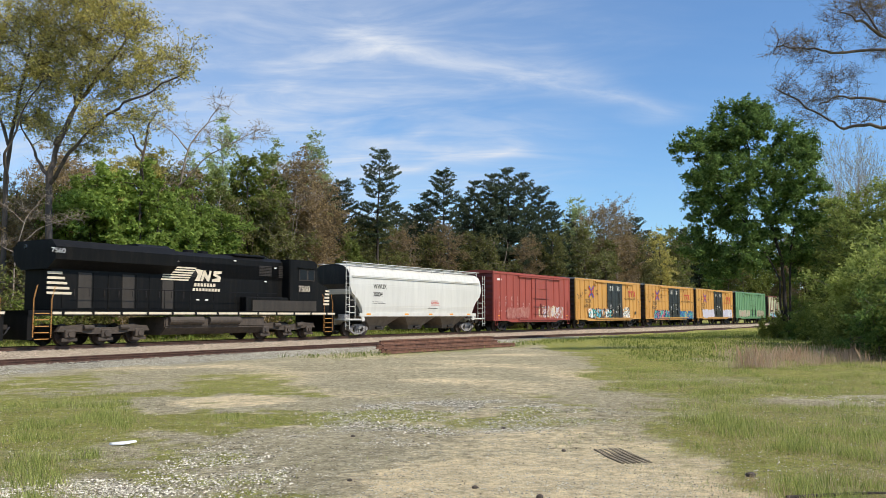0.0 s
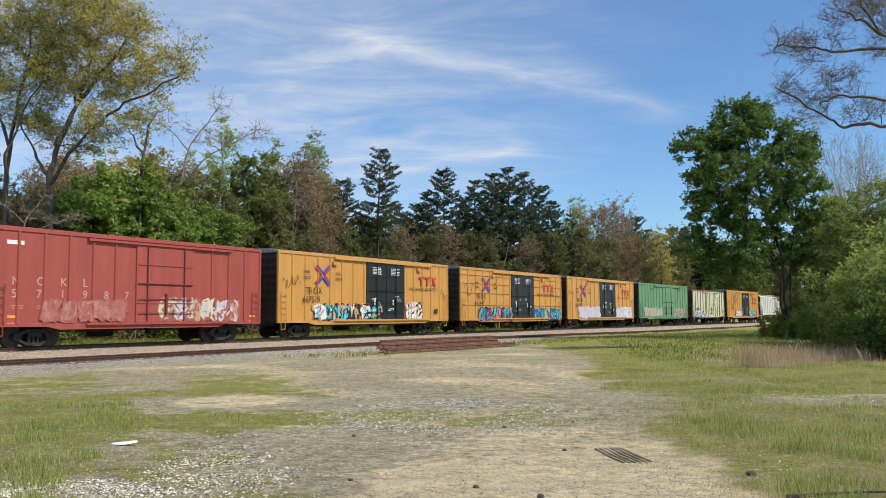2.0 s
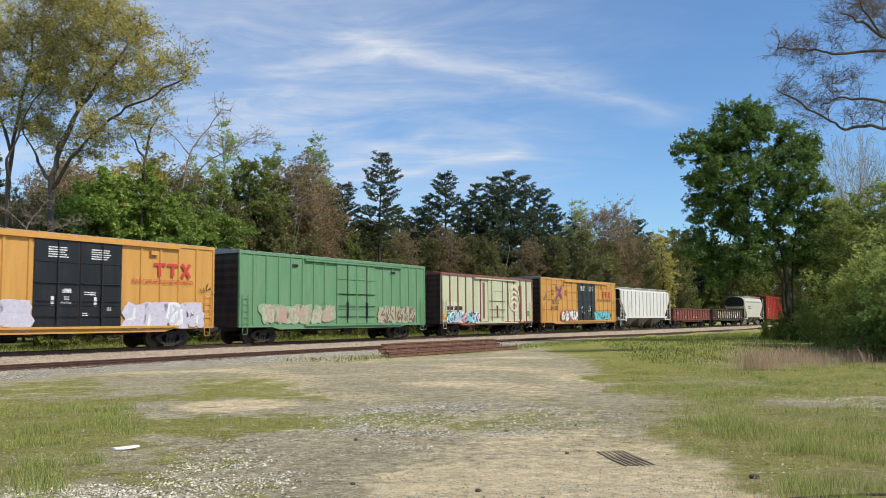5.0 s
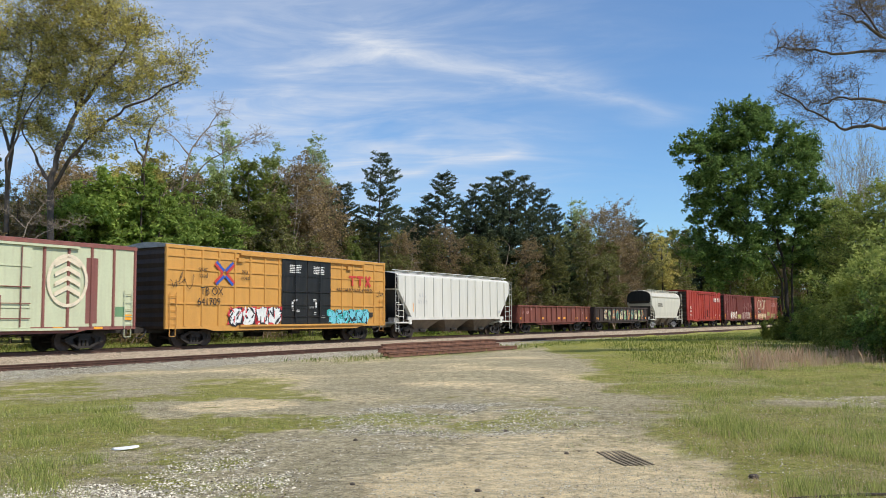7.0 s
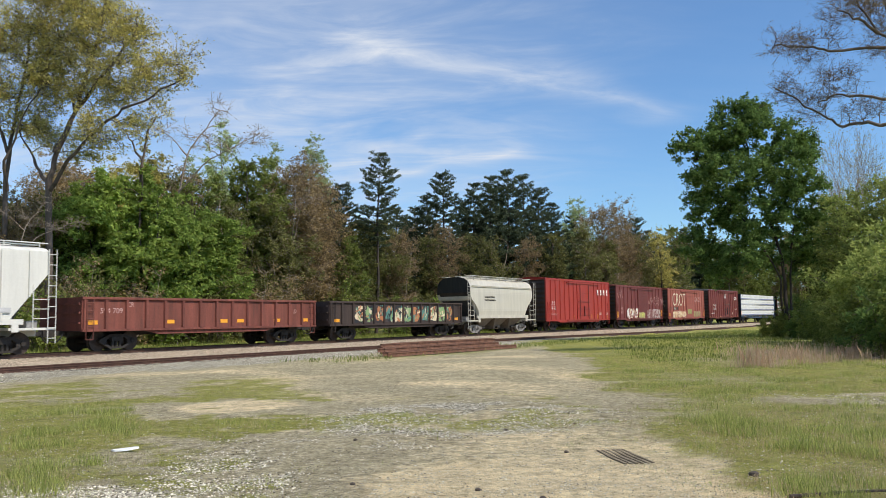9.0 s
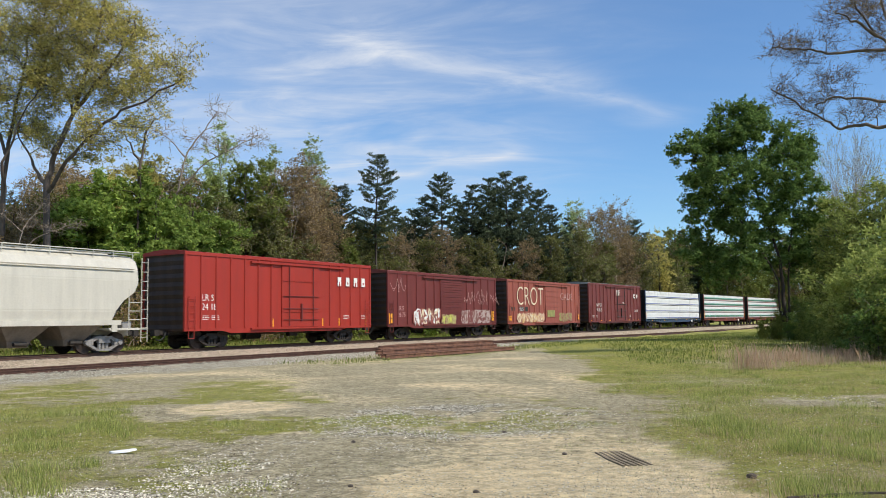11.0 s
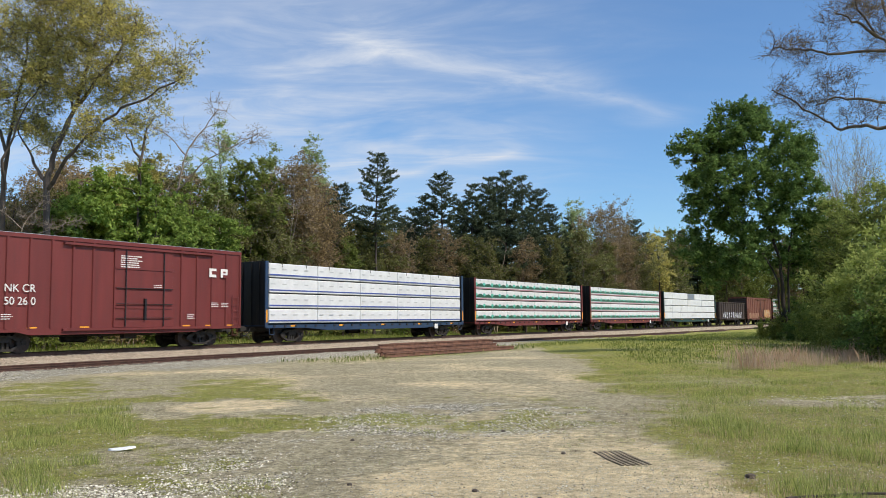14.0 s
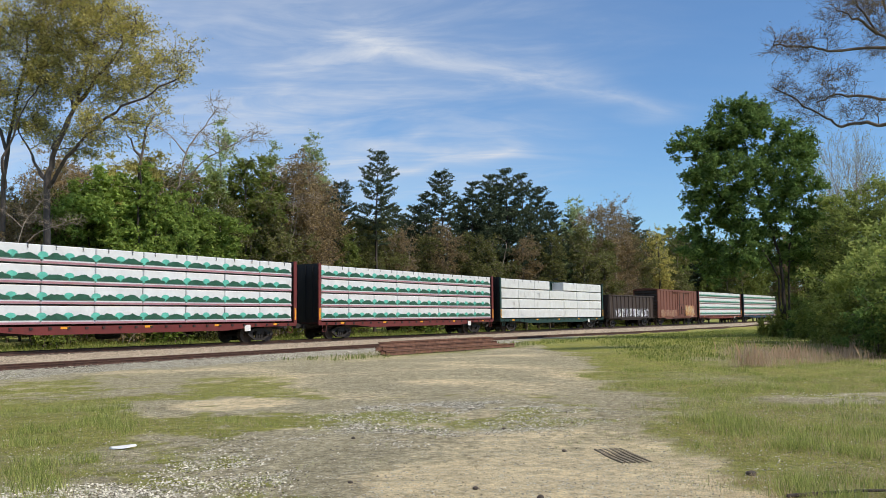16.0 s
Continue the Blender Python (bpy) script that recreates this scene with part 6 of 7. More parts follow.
    for i in range(8):
        xx = -h + 2.3 + i * 1.6
        bm = bmesh.new()
        rod(bm, (xx, -1.46, deck), (xx, -1.46, deck + 1.0), 0.018, 5)
        rod(bm, (xx, -1.46, deck + 1.0), (xx + 1.6, -1.46, deck + 1.0), 0.016, 5)
        part("side_railing", bm, M_LOCO, loco)
    for x, z in ((2.0, 4.25), (5.2, 4.0), (4.4, 3.2), (-2.0, 4.0), (-0.6, 2.1), (0.0, 2.1)):
        panel("small_plate", loco, x, x + 0.2, -0.99, z, z + 0.07, M_LETTER_W)
    for x in (h - 0.4, -h + 0.6):
        bm = bmesh.new()
        rod(bm, (x, -0.15, 4.3 if x < 0 else 2.6), (x + 0.05, -0.15, 4.3 if x < 0 else 2.6), 0.1, 10)
        part("headlight", bm, M_GLASS, loco)
    return loco


locomotive("locomotive", -40.70, -20.40, "black diesel locomotive with cream markings and orange step edges")
locomotive("locomotive", -62.3, -41.75, "leading black diesel locomotive seen by its end steps")
build_train()


# ---- trees ----
def tubes(segs, sides=4):
    """Tapered limbs as one mesh: segs of (a, b, radius at a, radius at b)."""
    A = np.array([s[0] for s in segs], float)
    B = np.array([s[1] for s in segs], float)
    R0, R1 = np.array([s[2] for s in segs]), np.array([s[3] for s in segs])
    d = B - A
    d /= np.maximum(np.linalg.norm(d, axis=1, keepdims=True), 1e-6)
    ref = np.where(np.abs(d[:, 2:3]) > 0.9, np.array([[1.0, 0, 0]]), np.array([[0, 0, 1.0]]))
    u = np.cross(d, ref)
    u /= np.linalg.norm(u, axis=1, keepdims=True)
    w = np.cross(d, u)
    an = 2 * np.pi * np.arange(sides) / sides
    ring = np.cos(an)[None, :, None] * u[:, None, :] + np.sin(an)[None, :, None] * w[:, None, :]
    lo, hi = A[:, None, :] + ring * R0[:, None, None], B[:, None, :] + ring * R1[:, None, None]
    verts = np.concatenate([lo, hi], axis=1).reshape(-1, 3)
    base = (np.arange(len(segs)) * 2 * sides)[:, None]
    i = np.arange(sides)[None, :]
    j = (i + 1) % sides
    faces = np.stack([base + i, base + j, base + sides + j, base + sides + i], axis=-1).reshape(-1, 4)
    return verts, faces


def leaf_quads(centres, size, rng, flat=0.0, long=1.5):
    """Small folded leaves or leaf sprays round the given centres."""
    n = len(centres)
    a = rng.normal(size=(n, 3))
    a[:, 2] *= 1 - flat
    a /= np.linalg.norm(a, axis=1, keepdims=True)
    b = np.cross(a, rng.normal(size=(n, 3)))
    b /= np.maximum(np.linalg.norm(b, axis=1, keepdims=True), 1e-6)
    s = (size * rng.uniform(0.6, 1.4, n))[:, None]
    a, b = a * s * long * 0.5, b * s * 0.5
    c = np.asarray(centres)
    k = rng.uniform(-0.5, 0.5, (n, 1))
    v = np.stack([c - a, c + b * 1.3 + a * k, c + a], axis=1).reshape(-1, 3)
    f = (np.arange(n) * 3)[:, None] + np.arange(3)[None, :]
    return v, f


def fast_mesh(name, verts, faces, mtl):
    me = bpy.data.meshes.new(name)
    me.vertices.add(len(verts))
    me.vertices.foreach_set("co", np.asarray(verts, np.float32).ravel())
    me.loops.add(faces.size)
    me.loops.foreach_set("vertex_index", faces.astype(np.int32).ravel())
    me.polygons.add(len(faces))
    me.polygons.foreach_set("loop_start", np.arange(0, faces.size, faces.shape[1], dtype=np.int32))
    me.update(calc_edges=True)
    me.validate()
    me.materials.append(mtl)
    return me


def limbs(rng, height, trunk_r, first, levels, kids, spread_deg, length, lean=0.0, stems=1, up=0.35, shrink=0.62, tip_from=1):
    """Grows a branching skeleton. Returns its segments and the twig points that may bear leaves."""
    segs, tips = [], []

    def grow(p, d, ln, r, level):
        n = 4 if level < 2 else 3
        q = p
        for i in range(n):
            d = d + rng.normal(scale=0.13, size=3) + np.array([0, 0, 0.05 * up])
            d = d / np.linalg.norm(d)
            nx = q + d * ln / n
            r1 = r * (1 - 0.16)
            segs.append((q, nx, r, r1))
            q, r = nx, r1
            if level >= levels - tip_from:
                tips.append(q)
            if level < levels and (i >= 1 or level > 0):
                for _ in range(kids if i < n - 1 else kids + 1):
                    if rng.random() < 0.22:
                        continue
                    ax = np.cross(d, rng.normal(size=3))
                    ax /= np.linalg.norm(ax)
                    a = math.radians(rng.uniform(0.6, 1.25) * spread_deg)
                    nd = d * math.cos(a) + np.cross(ax, d) * math.sin(a) + np.array([0, 0, up * 0.3])
                    grow(q, nd / np.linalg.norm(nd), ln * shrink * rng.uniform(0.7, 1.15), r * 0.55, level + 1)

    for k in range(stems):
        a = 2 * math.pi * k / max(1, stems) + rng.uniform(0, 1)
        t = lean + (0.22 if stems > 1 else 0.0)
        d = np.array([t * math.cos(a), t * math.sin(a), 1.0])
        d /= np.linalg.norm(d)
        base = np.array([0.25 * math.cos(a), 0.25 * math.sin(a), -0.3]) if stems > 1 else np.array([0, 0, -0.3])
        q, r = base, trunk_r
        n = 5
        for i in range(n):
            nx = q + d * first / n
            segs.append((q, nx, r, r * 0.95))
            q, r = nx, r * 0.95
            d = d + rng.normal(scale=0.04, size=3)
            d /= np.linalg.norm(d)
        grow(q, d, length, r, 0)
    return segs, np.array(tips)


def leafy(name, seed, height, bark, leaf, leaf_n, leaf_size, trunk_r=0.22, first=0.3, levels=3, kids=2, spread_deg=42, clump=0.55, stems=1, up=0.35, squash=1.0, wide=1.0, lean=0.0, long=1.5, shrink=0.62, tip_from=1):
    """Meshes of a broad-leaved tree: trunk with limbs, and a crown of leaves on its twigs."""
    rng = np.random.default_rng(seed)
    segs, tips = limbs(rng, height, trunk_r, height * first, levels, kids, spread_deg, height * 0.42, lean, stems, up, shrink, tip_from)
    top = max(s[1][2] for s in segs)
    k = height / top
    sc = np.array([k * wide, k * wide, k])
    segs = [(s[0] * sc, s[1] * sc, s[2], max(0.008, s[3])) for s in segs]
    tips = tips * sc
    tips = tips[tips[:, 2] > height * first * 0.6]
    if leaf_n > 5000:
        segs = [q for q in segs if q[2] > 0.03]
    tv, tf = tubes(segs, 4 if leaf_n > 20000 else 3)
    trunk = fast_mesh("trunk", tv, tf, bark)
    crown = None
    if leaf_n:
        pick = rng.integers(0, len(tips), leaf_n)
        c = tips[pick] + rng.normal(scale=clump, size=(leaf_n, 3)) * np.array([1, 1, 0.7 * squash])
        c[:, 2] = np.maximum(c[:, 2], 0.3)
        v, f = leaf_quads(c, leaf_size, rng, 0.2, long)
        crown = fast_mesh("crown", v, f, leaf)
    return trunk, crown


def grown_tree(seed, bark, leaf, stems, masses, clumps, leaves, size, spray=0.7, trunk_r=0.25, twigs=6, twig_r=0.012, long=1.5, fine=0, up=0.25):
    """A tree from its stems (lines of points) and the rounded masses (x, y, z, radius across, radius up) of its crown:
    boughs grow from the nearest wood to clumps in each mass, and each clump is a spray of leafy twigs."""
    rng = np.random.default_rng(seed)
    segs, nodes, radii = [], [], []
    for k, line in enumerate(stems):
        p = [np.array(q, float) for q in line]
        r = trunk_r * (1.0 if k == 0 else 0.62)
        n = 4 * (len(p) - 1)
        for i in range(len(p) - 1):
            q = p[i]
            for t in range(1, 5):
                nx = p[i] + (p[i + 1] - p[i]) * t / 4 + (rng.normal(scale=0.05, size=3) if t < 4 else 0)
                r1 = max(0.025, r * (1 - 0.75 / n * 1.6))
                segs.append((q, nx, r, r1))
                nodes.append(nx), radii.append(r1)
                q, r = nx, r1
    aim_at = []
    bulk = [m[3] * m[3] * m[4] for m in masses]
    bulk = np.array(bulk) ** 0.75
    for m, w in zip(masses, bulk / bulk.sum()):
        for _ in range(max(3, int(round(clumps * w)))):
            d = rng.normal(size=3)
            d /= np.linalg.norm(d)
            d *= rng.uniform(0.25, 1.0) ** 0.45 * rng.uniform(0.85, 1.12)
            aim_at.append(np.array([m[0] + d[0] * m[3], m[1] + d[1] * m[3], max(0.4, m[2] + d[2] * m[4])]))
    start = np.array(nodes)
    aim_at.sort(key=lambda c: np.min(np.linalg.norm(start - c, axis=1)))
    tips, ways = [], []
    for c in aim_at:
        P = np.array(nodes)
        gap = np.linalg.norm(P - c, axis=1) + 0.9 * np.maximum(0, P[:, 2] - c[2] + 0.2)
        i = int(np.argmin(gap))
        a, ln = P[i], np.linalg.norm(c - P[i])
        r = min(radii[i] * 0.75, 0.016 + 0.016 * ln)
        n = 2 if ln < 1.2 else 4
        q = a
        for t in range(1, n + 1):
            u = t / n
            nx = a + (c - a) * u + np.array([0, 0, 0.10 * ln * math.sin(math.pi * u)]) + rng.normal(scale=0.05 * ln / n + 0.02, size=3)
            r1 = max(twig_r, r * 0.78)
            segs.append((q, nx, r, r1))
            nodes.append(nx), radii.append(r1)
            q, r = nx, r1
        way = (q - a) / max(ln, 0.01) * 0.5 + np.array([0, 0, up])
        for _ in range(twigs):
            d = rng.normal(size=3) * np.array([1, 1, 0.7]) + way
            d /= np.linalg.norm(d)
            e = q + d * spray * rng.uniform(0.5, 1.2)
            segs.append((q, e, twig_r, twig_r * 0.45))
            tips.append(q), ways.append(e - q)
            for _ in range(fine):
                b = q + (e - q) * rng.uniform(0.2, 0.9)
                f = b + (rng.normal(size=3) * 0.45 + d * 0.6) * spray * rng.uniform(0.3, 0.7)
                segs.append((b, f, twig_r * 0.5, twig_r * 0.3))
                tips.append(b), ways.append(f - b)
    tv, tf = tubes(segs, 4)
    trunk = fast_mesh("trunk", tv, tf, bark)
    if not leaves:
        return trunk, None
    tips, ways = np.array(tips), np.array(ways)
    pick = rng.integers(0, len(tips), leaves)
    c = tips[pick] + ways[pick] * rng.uniform(0.15, 1.1, (leaves, 1)) + rng.normal(scale=0.11 * spray, size=(leaves, 3))
    v, f = leaf_quads(c, size, rng, 0.3, long)
    return trunk, fast_mesh("crown", v, f, leaf)


def wild_tree(seed, height, reach, low, bark, leaf, leaves, size, masses=9, clumps=90, trunk_r=0.17, stems=1, spray=0.75, fine=0, top=1.0):
    """A woodland tree whose crown is a heap of uneven masses between its low boughs and its top."""
    rng = np.random.default_rng(seed)
    lines, heap = [], []
    for k in range(stems):
        a = rng.uniform(0, 6.283)
        lean = (0.0 if stems == 1 else 0.12) + rng.uniform(0, 0.05)
        lines.append([(math.cos(a) * lean * z + rng.normal(scale=0.1), math.sin(a) * lean * z + rng.normal(scale=0.1), z) for z in np.linspace(-0.3, height * (0.92 - 0.1 * k), 6)])
    for i in range(masses):
        u = (i + 0.5 * rng.random()) / masses
        z = height * (low + (0.93 - low) * u)
        w = reach * (0.35 + 0.65 * math.sin(math.pi * min(1, 0.25 + 0.62 * u ** 1.1))) * top ** u
        a, ro = rng.uniform(0, 6.283), rng.uniform(0.15, 0.62) * w
        heap.append((ro * math.cos(a), ro * math.sin(a), z, w * rng.uniform(0.42, 0.68), height * rng.uniform(0.06, 0.115)))
    heap.append((0, 0, height * 0.94, reach * 0.26, height * 0.06))
    return grown_tree(seed + 500, bark, leaf, lines, heap, clumps, leaves, size, spray, trunk_r, 5, 0.012, 1.5, fine)


def pine_meshes(seed, height, bare=0.45, spread=2.6, leaf_n=12000):
    """A pine: straight trunk, uneven whorls of boughs with flat sprays of needles, dead stubs below."""
    rng = np.random.default_rng(seed)
    segs, a_, b_ = [], [], []
    n = 12
    pts = [np.array([0, 0, -0.3])]
    for i in range(n):
        pts.append(pts[-1] + np.array([rng.normal(scale=0.06), rng.normal(scale=0.06), (height + 0.3) / n]))
    for i in range(n):
        segs.append((pts[i], pts[i + 1], 0.20 * (1 - i / n) + 0.02, 0.20 * (1 - (i + 1) / n) + 0.015))

    def stem(z):
        t = max(0.0, min(n - 0.001, (z + 0.3) / (height + 0.3) * n))
        return pts[int(t)] + (pts[int(t) + 1] - pts[int(t)]) * (t - int(t))

    for _ in range(14):
        z, a, ln = height * rng.uniform(bare * 0.45, bare), rng.uniform(0, 6.283), rng.uniform(0.4, 1.5)
        p = stem(z)
        segs.append((p, p + np.array([math.cos(a), math.sin(a), -0.15]) * ln, 0.025, 0.008))
    z = height * bare
    while z < height * 0.99:
        u = (z / height - bare) / (1 - bare)
        reach = spread * (0.55 + 0.55 * min(1, u * 2.5)) * (1 - u) ** 0.7 * rng.uniform(0.75, 1.15) + 0.22
        turn = rng.uniform(0, 6.283)
        m = int(rng.integers(4, 7))
        for k in range(m):
            if rng.random() < 0.14:
                continue
            a = turn + 6.283 * k / m + rng.normal(scale=0.2)
            ln = reach * rng.uniform(0.55, 1.15)
            rise = 0.05 + 0.45 * u
            p = stem(z + rng.normal(scale=0.12))
            mid = p + np.array([math.cos(a), math.sin(a), rise]) * ln * 0.5
            end = mid + np.array([math.cos(a), math.sin(a), rise + 0.22]) * ln * 0.5
            segs.append((p, mid, 0.04 * (1 - u) + 0.012, 0.02)), segs.append((mid, end, 0.02, 0.008))
            for t in np.linspace(0.3, 1.0, max(3, int(ln * 4.5))):
                q = p + (mid - p) * t / 0.5 if t < 0.5 else mid + (end - mid) * (t - 0.5) / 0.5
                for sgn in (-1, 1):
                    w = a + sgn * rng.uniform(0.5, 1.2)
                    d = np.array([math.cos(w), math.sin(w), 0.25 + rng.normal(scale=0.15)]) * rng.uniform(0.25, 0.5) * (0.6 + 0.25 * ln) * (1.25 - 0.5 * t)
                    segs.append((q, q + d, 0.008, 0.004))
                    a_.append(q), b_.append(d)
        z += height * rng.uniform(0.024, 0.046)
    a_, b_ = np.array(a_), np.array(b_)
    pick = rng.integers(0, len(a_), leaf_n)
    c = a_[pick] + b_[pick] * rng.uniform(0.2, 1.15, (leaf_n, 1)) + rng.normal(scale=0.07, size=(leaf_n, 3)) * np.array([1, 1, 0.6])
    v, f = leaf_quads(c, 0.10, rng, 0.0, 2.6)
    tv, tf = tubes(segs, 3)
    return fast_mesh("trunk", tv, tf, M_BARK_DARK), fast_mesh("crown", v, f, F_PINE)


def shrub_meshes(seed, height, width, leaf, leaf_n, size, bark=M_BARK, stems=9):
    rng = np.random.default_rng(seed)
    segs, tips = [], []
    for k in range(stems):
        a = rng.uniform(0, 6.283)
        p = np.array([rng.normal(scale=width * 0.12), rng.normal(scale=width * 0.12), -0.1])
        d = np.array([math.cos(a) * rng.uniform(0.1, 0.9) * width / height, math.sin(a) * rng.uniform(0.1, 0.9) * width / height, 1.6])
        ln = height * rng.uniform(0.6, 1.15) / 1.6
        for i in range(5):
            nx = p + d * ln / 5 + rng.normal(scale=0.05 * height, size=3)
            segs.append((p, nx, 0.035 * (1 - i / 6), 0.035 * (1 - (i + 1) / 6)))
            if i > 0:
                for _ in range(3):
                    e = nx + rng.normal(scale=0.16 * height, size=3) * np.array([1, 1, 0.7]) * width / height
                    segs.append((nx, e, 0.012, 0.005))
                    tips.append(e)
            p = nx
            tips.append(p)
    tips = np.array(tips)
    pick = rng.integers(0, len(tips), leaf_n)
    c = tips[pick] + rng.normal(scale=0.05 * height, size=(leaf_n, 3))
    c[:, 2] = np.maximum(c[:, 2], 0.04)
    v, f = leaf_quads(c, size, rng, 0.2)
    tv, tf = tubes(segs, 4)
    return fast_mesh("woody_stem", tv, tf, bark), fast_mesh("foliage", v, f, leaf)


def plant(name, meshes, m, label, category="tree", group=""):
    """A tree or shrub from its meshes, standing at the pose m."""
    ob = tagged(new(name), label, category, group)
    for me in meshes:
        if me is not None:
            o = new(me.name.split(".")[0], me)
            o.parent = ob
    ob.matrix_basis = m
    return ob


def ground_at(x, y):
    s, off = track_place(x, y)
    return ground_height(x, y, s, off)


def at(x, y, turn=0.0, k=1.0):
    return pose(x, y, ground_at(x, y) - 0.05, 0, 0, turn) @ Matrix.Scale(k, 4)


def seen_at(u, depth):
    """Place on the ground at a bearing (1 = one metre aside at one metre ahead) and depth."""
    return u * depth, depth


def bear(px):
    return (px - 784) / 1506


def build_woods():
    rnd = random.Random(21)
    kinds = {
        "bright": [wild_tree(1, 9, 3.4, 0.12, M_BARK_DARK, F_BRIGHT, 19000, 0.18, 12, 190, 0.15, 2), wild_tree(2, 10, 3.6, 0.12, M_BARK_DARK, F_BRIGHT, 19000, 0.18, 12, 190, 0.15, 2)],
        "mid": [wild_tree(3, 13, 3.0, 0.16, M_BARK, F_MID, 15500, 0.175, 14, 180, 0.16), wild_tree(4, 14, 3.2, 0.16, M_BARK, F_MID, 15500, 0.175, 14, 180, 0.16)],
        "dull": [wild_tree(5, 13, 3.0, 0.15, M_BARK, F_DULL, 13000, 0.16, 14, 180, 0.15, 1, 0.8, 1), wild_tree(6, 12, 3.0, 0.15, M_BARK_PALE, F_DULL, 13000, 0.16, 14, 180, 0.14, 2, 0.8, 1)],
        "brown": [wild_tree(7, 14, 2.9, 0.18, M_BARK, F_BROWN, 11000, 0.13, 14, 180, 0.15, 1, 0.9, 2), wild_tree(8, 13, 2.8, 0.18, M_BARK_PALE, F_BROWN, 11000, 0.13, 14, 180, 0.14, 2, 0.9, 2)],
        "pale": [wild_tree(9, 17, 2.4, 0.30, M_BARK_PALE, F_PALE, 13000, 0.14, 14, 170, 0.15, 1, 0.7, 0, 0.55)],
        "yellow": [wild_tree(10, 15, 3.2, 0.22, M_BARK_DARK, F_YELLOW, 14000, 0.15, 13, 170, 0.18, 1, 0.8)],
        "pine": [pine_meshes(11, 16, 0.40, 2.9, 14000), pine_meshes(12, 15, 0.22, 3.2, 19000), pine_meshes(13, 17, 0.48, 2.7, 11000)],
    }
    texts = {"bright": "bright green young maple beside the railway", "mid": "leafing green woodland tree behind the railway", "dull": "olive-green woodland tree in early leaf", "brown": "brown budding woodland tree with fine twigs",
             "pale": "tall slender tree with pale young leaves", "yellow": "yellow-green tree in early leaf", "pine": "dark pine with whorled branches and bare lower trunk"}

    def put(kind, px, depth, height, i=None):
        ms = kinds[kind]
        j = rnd.randrange(len(ms)) if i is None else i
        ref = {"bright": (9, 10), "mid": (13, 14), "dull": (13, 12), "brown": (14, 13), "pale": (17,), "yellow": (15,), "pine": (16, 15, 17)}[kind][j]
        x, y = seen_at(bear(px), depth)
        plant({"pine": "pine_tree", "bright": "maple_tree"}.get(kind, "woodland_tree"), ms[j], at(x, y, rnd.uniform(0, 360), height / ref), texts[kind], "tree", "trees of the wood")

    # the pines that stand out against the sky
    for px, dep, hh, i in ((664, 79, 17.2, 2), (612, 84, 15.0, 0), (792, 92, 17.4, 0), (760, 96, 15.4, 1), (742, 98, 14.4, 1), (838, 96, 16.8, 1), (868, 97, 17.8, 1), (902, 98, 18.6, 1), (930, 100, 18.4, 1), (956, 103, 17.4, 0),
                          (980, 106, 16.0, 1), (826, 100, 15.5, 0), (885, 104, 17.6, 0), (700, 92, 13.5, 0), (720, 100, 13.5, 0), (592, 90, 15.4, 1), (1128, 128, 16.5, 0), (1152, 132, 15.0, 1), (1215, 150, 17.0, 1), (1240, 150, 16.5, 0), (1010, 112, 15.0, 1)):
        put("pine", px, dep, hh, i)
    # broad-leaved trees along the wood's edge, from the near end to the far one
    row = [("bright", 185, 57, 11.6), ("bright", 250, 58, 11.8), ("bright", 312, 60, 10.4), ("bright", 140, 58, 10.8), ("bright", 368, 62, 9.4), ("brown", 150, 76, 15.5), ("yellow", 205, 74, 16.0), ("dull", 248, 80, 16.5), ("pale", 335, 82, 17.5), ("brown", 372, 80, 15.5), ("brown", 60, 74, 15.0), ("dull", 105, 78, 16.0), ("mid", 345, 68, 12.5), ("dull", 400, 66, 11.0), ("mid", 435, 70, 15.4), ("mid", 468, 72, 15.2),
           ("pale", 392, 78, 20.0), ("pale", 488, 84, 19.0), ("pale", 556, 88, 20.6), ("pale", 575, 90, 18.0), ("brown", 515, 72, 15.4), ("brown", 545, 74, 15.8), ("brown", 575, 76, 14.0), ("dull", 500, 70, 11.5), ("dull", 300, 70, 13.5),
           ("brown", 330, 74, 15.0), ("yellow", 265, 68, 15.5), ("mid", 620, 76, 9.0), ("dull", 640, 80, 11.0), ("dull", 690, 84, 11.5), ("brown", 710, 84, 10.5), ("dull", 600, 78, 11.0), ("brown", 790, 88, 11.5), ("dull", 835, 90, 10.5),
           ("dull", 760, 88, 10.0)]
    far_row = [("dull", 880, 94, 10.5), ("brown", 935, 96, 11.0), ("dull", 975, 98, 11.5), ("pale", 1015, 112, 17.0), ("pale", 1030, 116, 17.6), ("brown", 1062, 110, 16.5), ("brown", 1085, 112, 17.2), ("dull", 1040, 104, 13.0),
           ("brown", 1110, 116, 15.0), ("dull", 1075, 108, 11.5), ("dull", 1135, 118, 13.0), ("yellow", 1170, 124, 14.5), ("dull", 1195, 128, 14.5), ("mid", 1200, 140, 17.0), ("mid", 1255, 150, 16.0), ("dull", 1290, 150, 15.0), ("mid", 1340, 160, 17.0),
           ("mid", 1400, 160, 17.0), ("dull", 1450, 160, 16.0), ("mid", 1500, 150, 16.0), ("dull", 1560, 140, 15.0), ("mid", 40, 58, 9.0), ("dull", 90, 60, 11.0), ("brown", 20, 56, 10.5), ("brown", 60, 55, 9.0), ("mid", -40, 58, 13.0), ("brown", 115, 62, 14.0)]
    for k, px, dep, hh in (*row, *far_row):
        put(k, px, dep, hh)
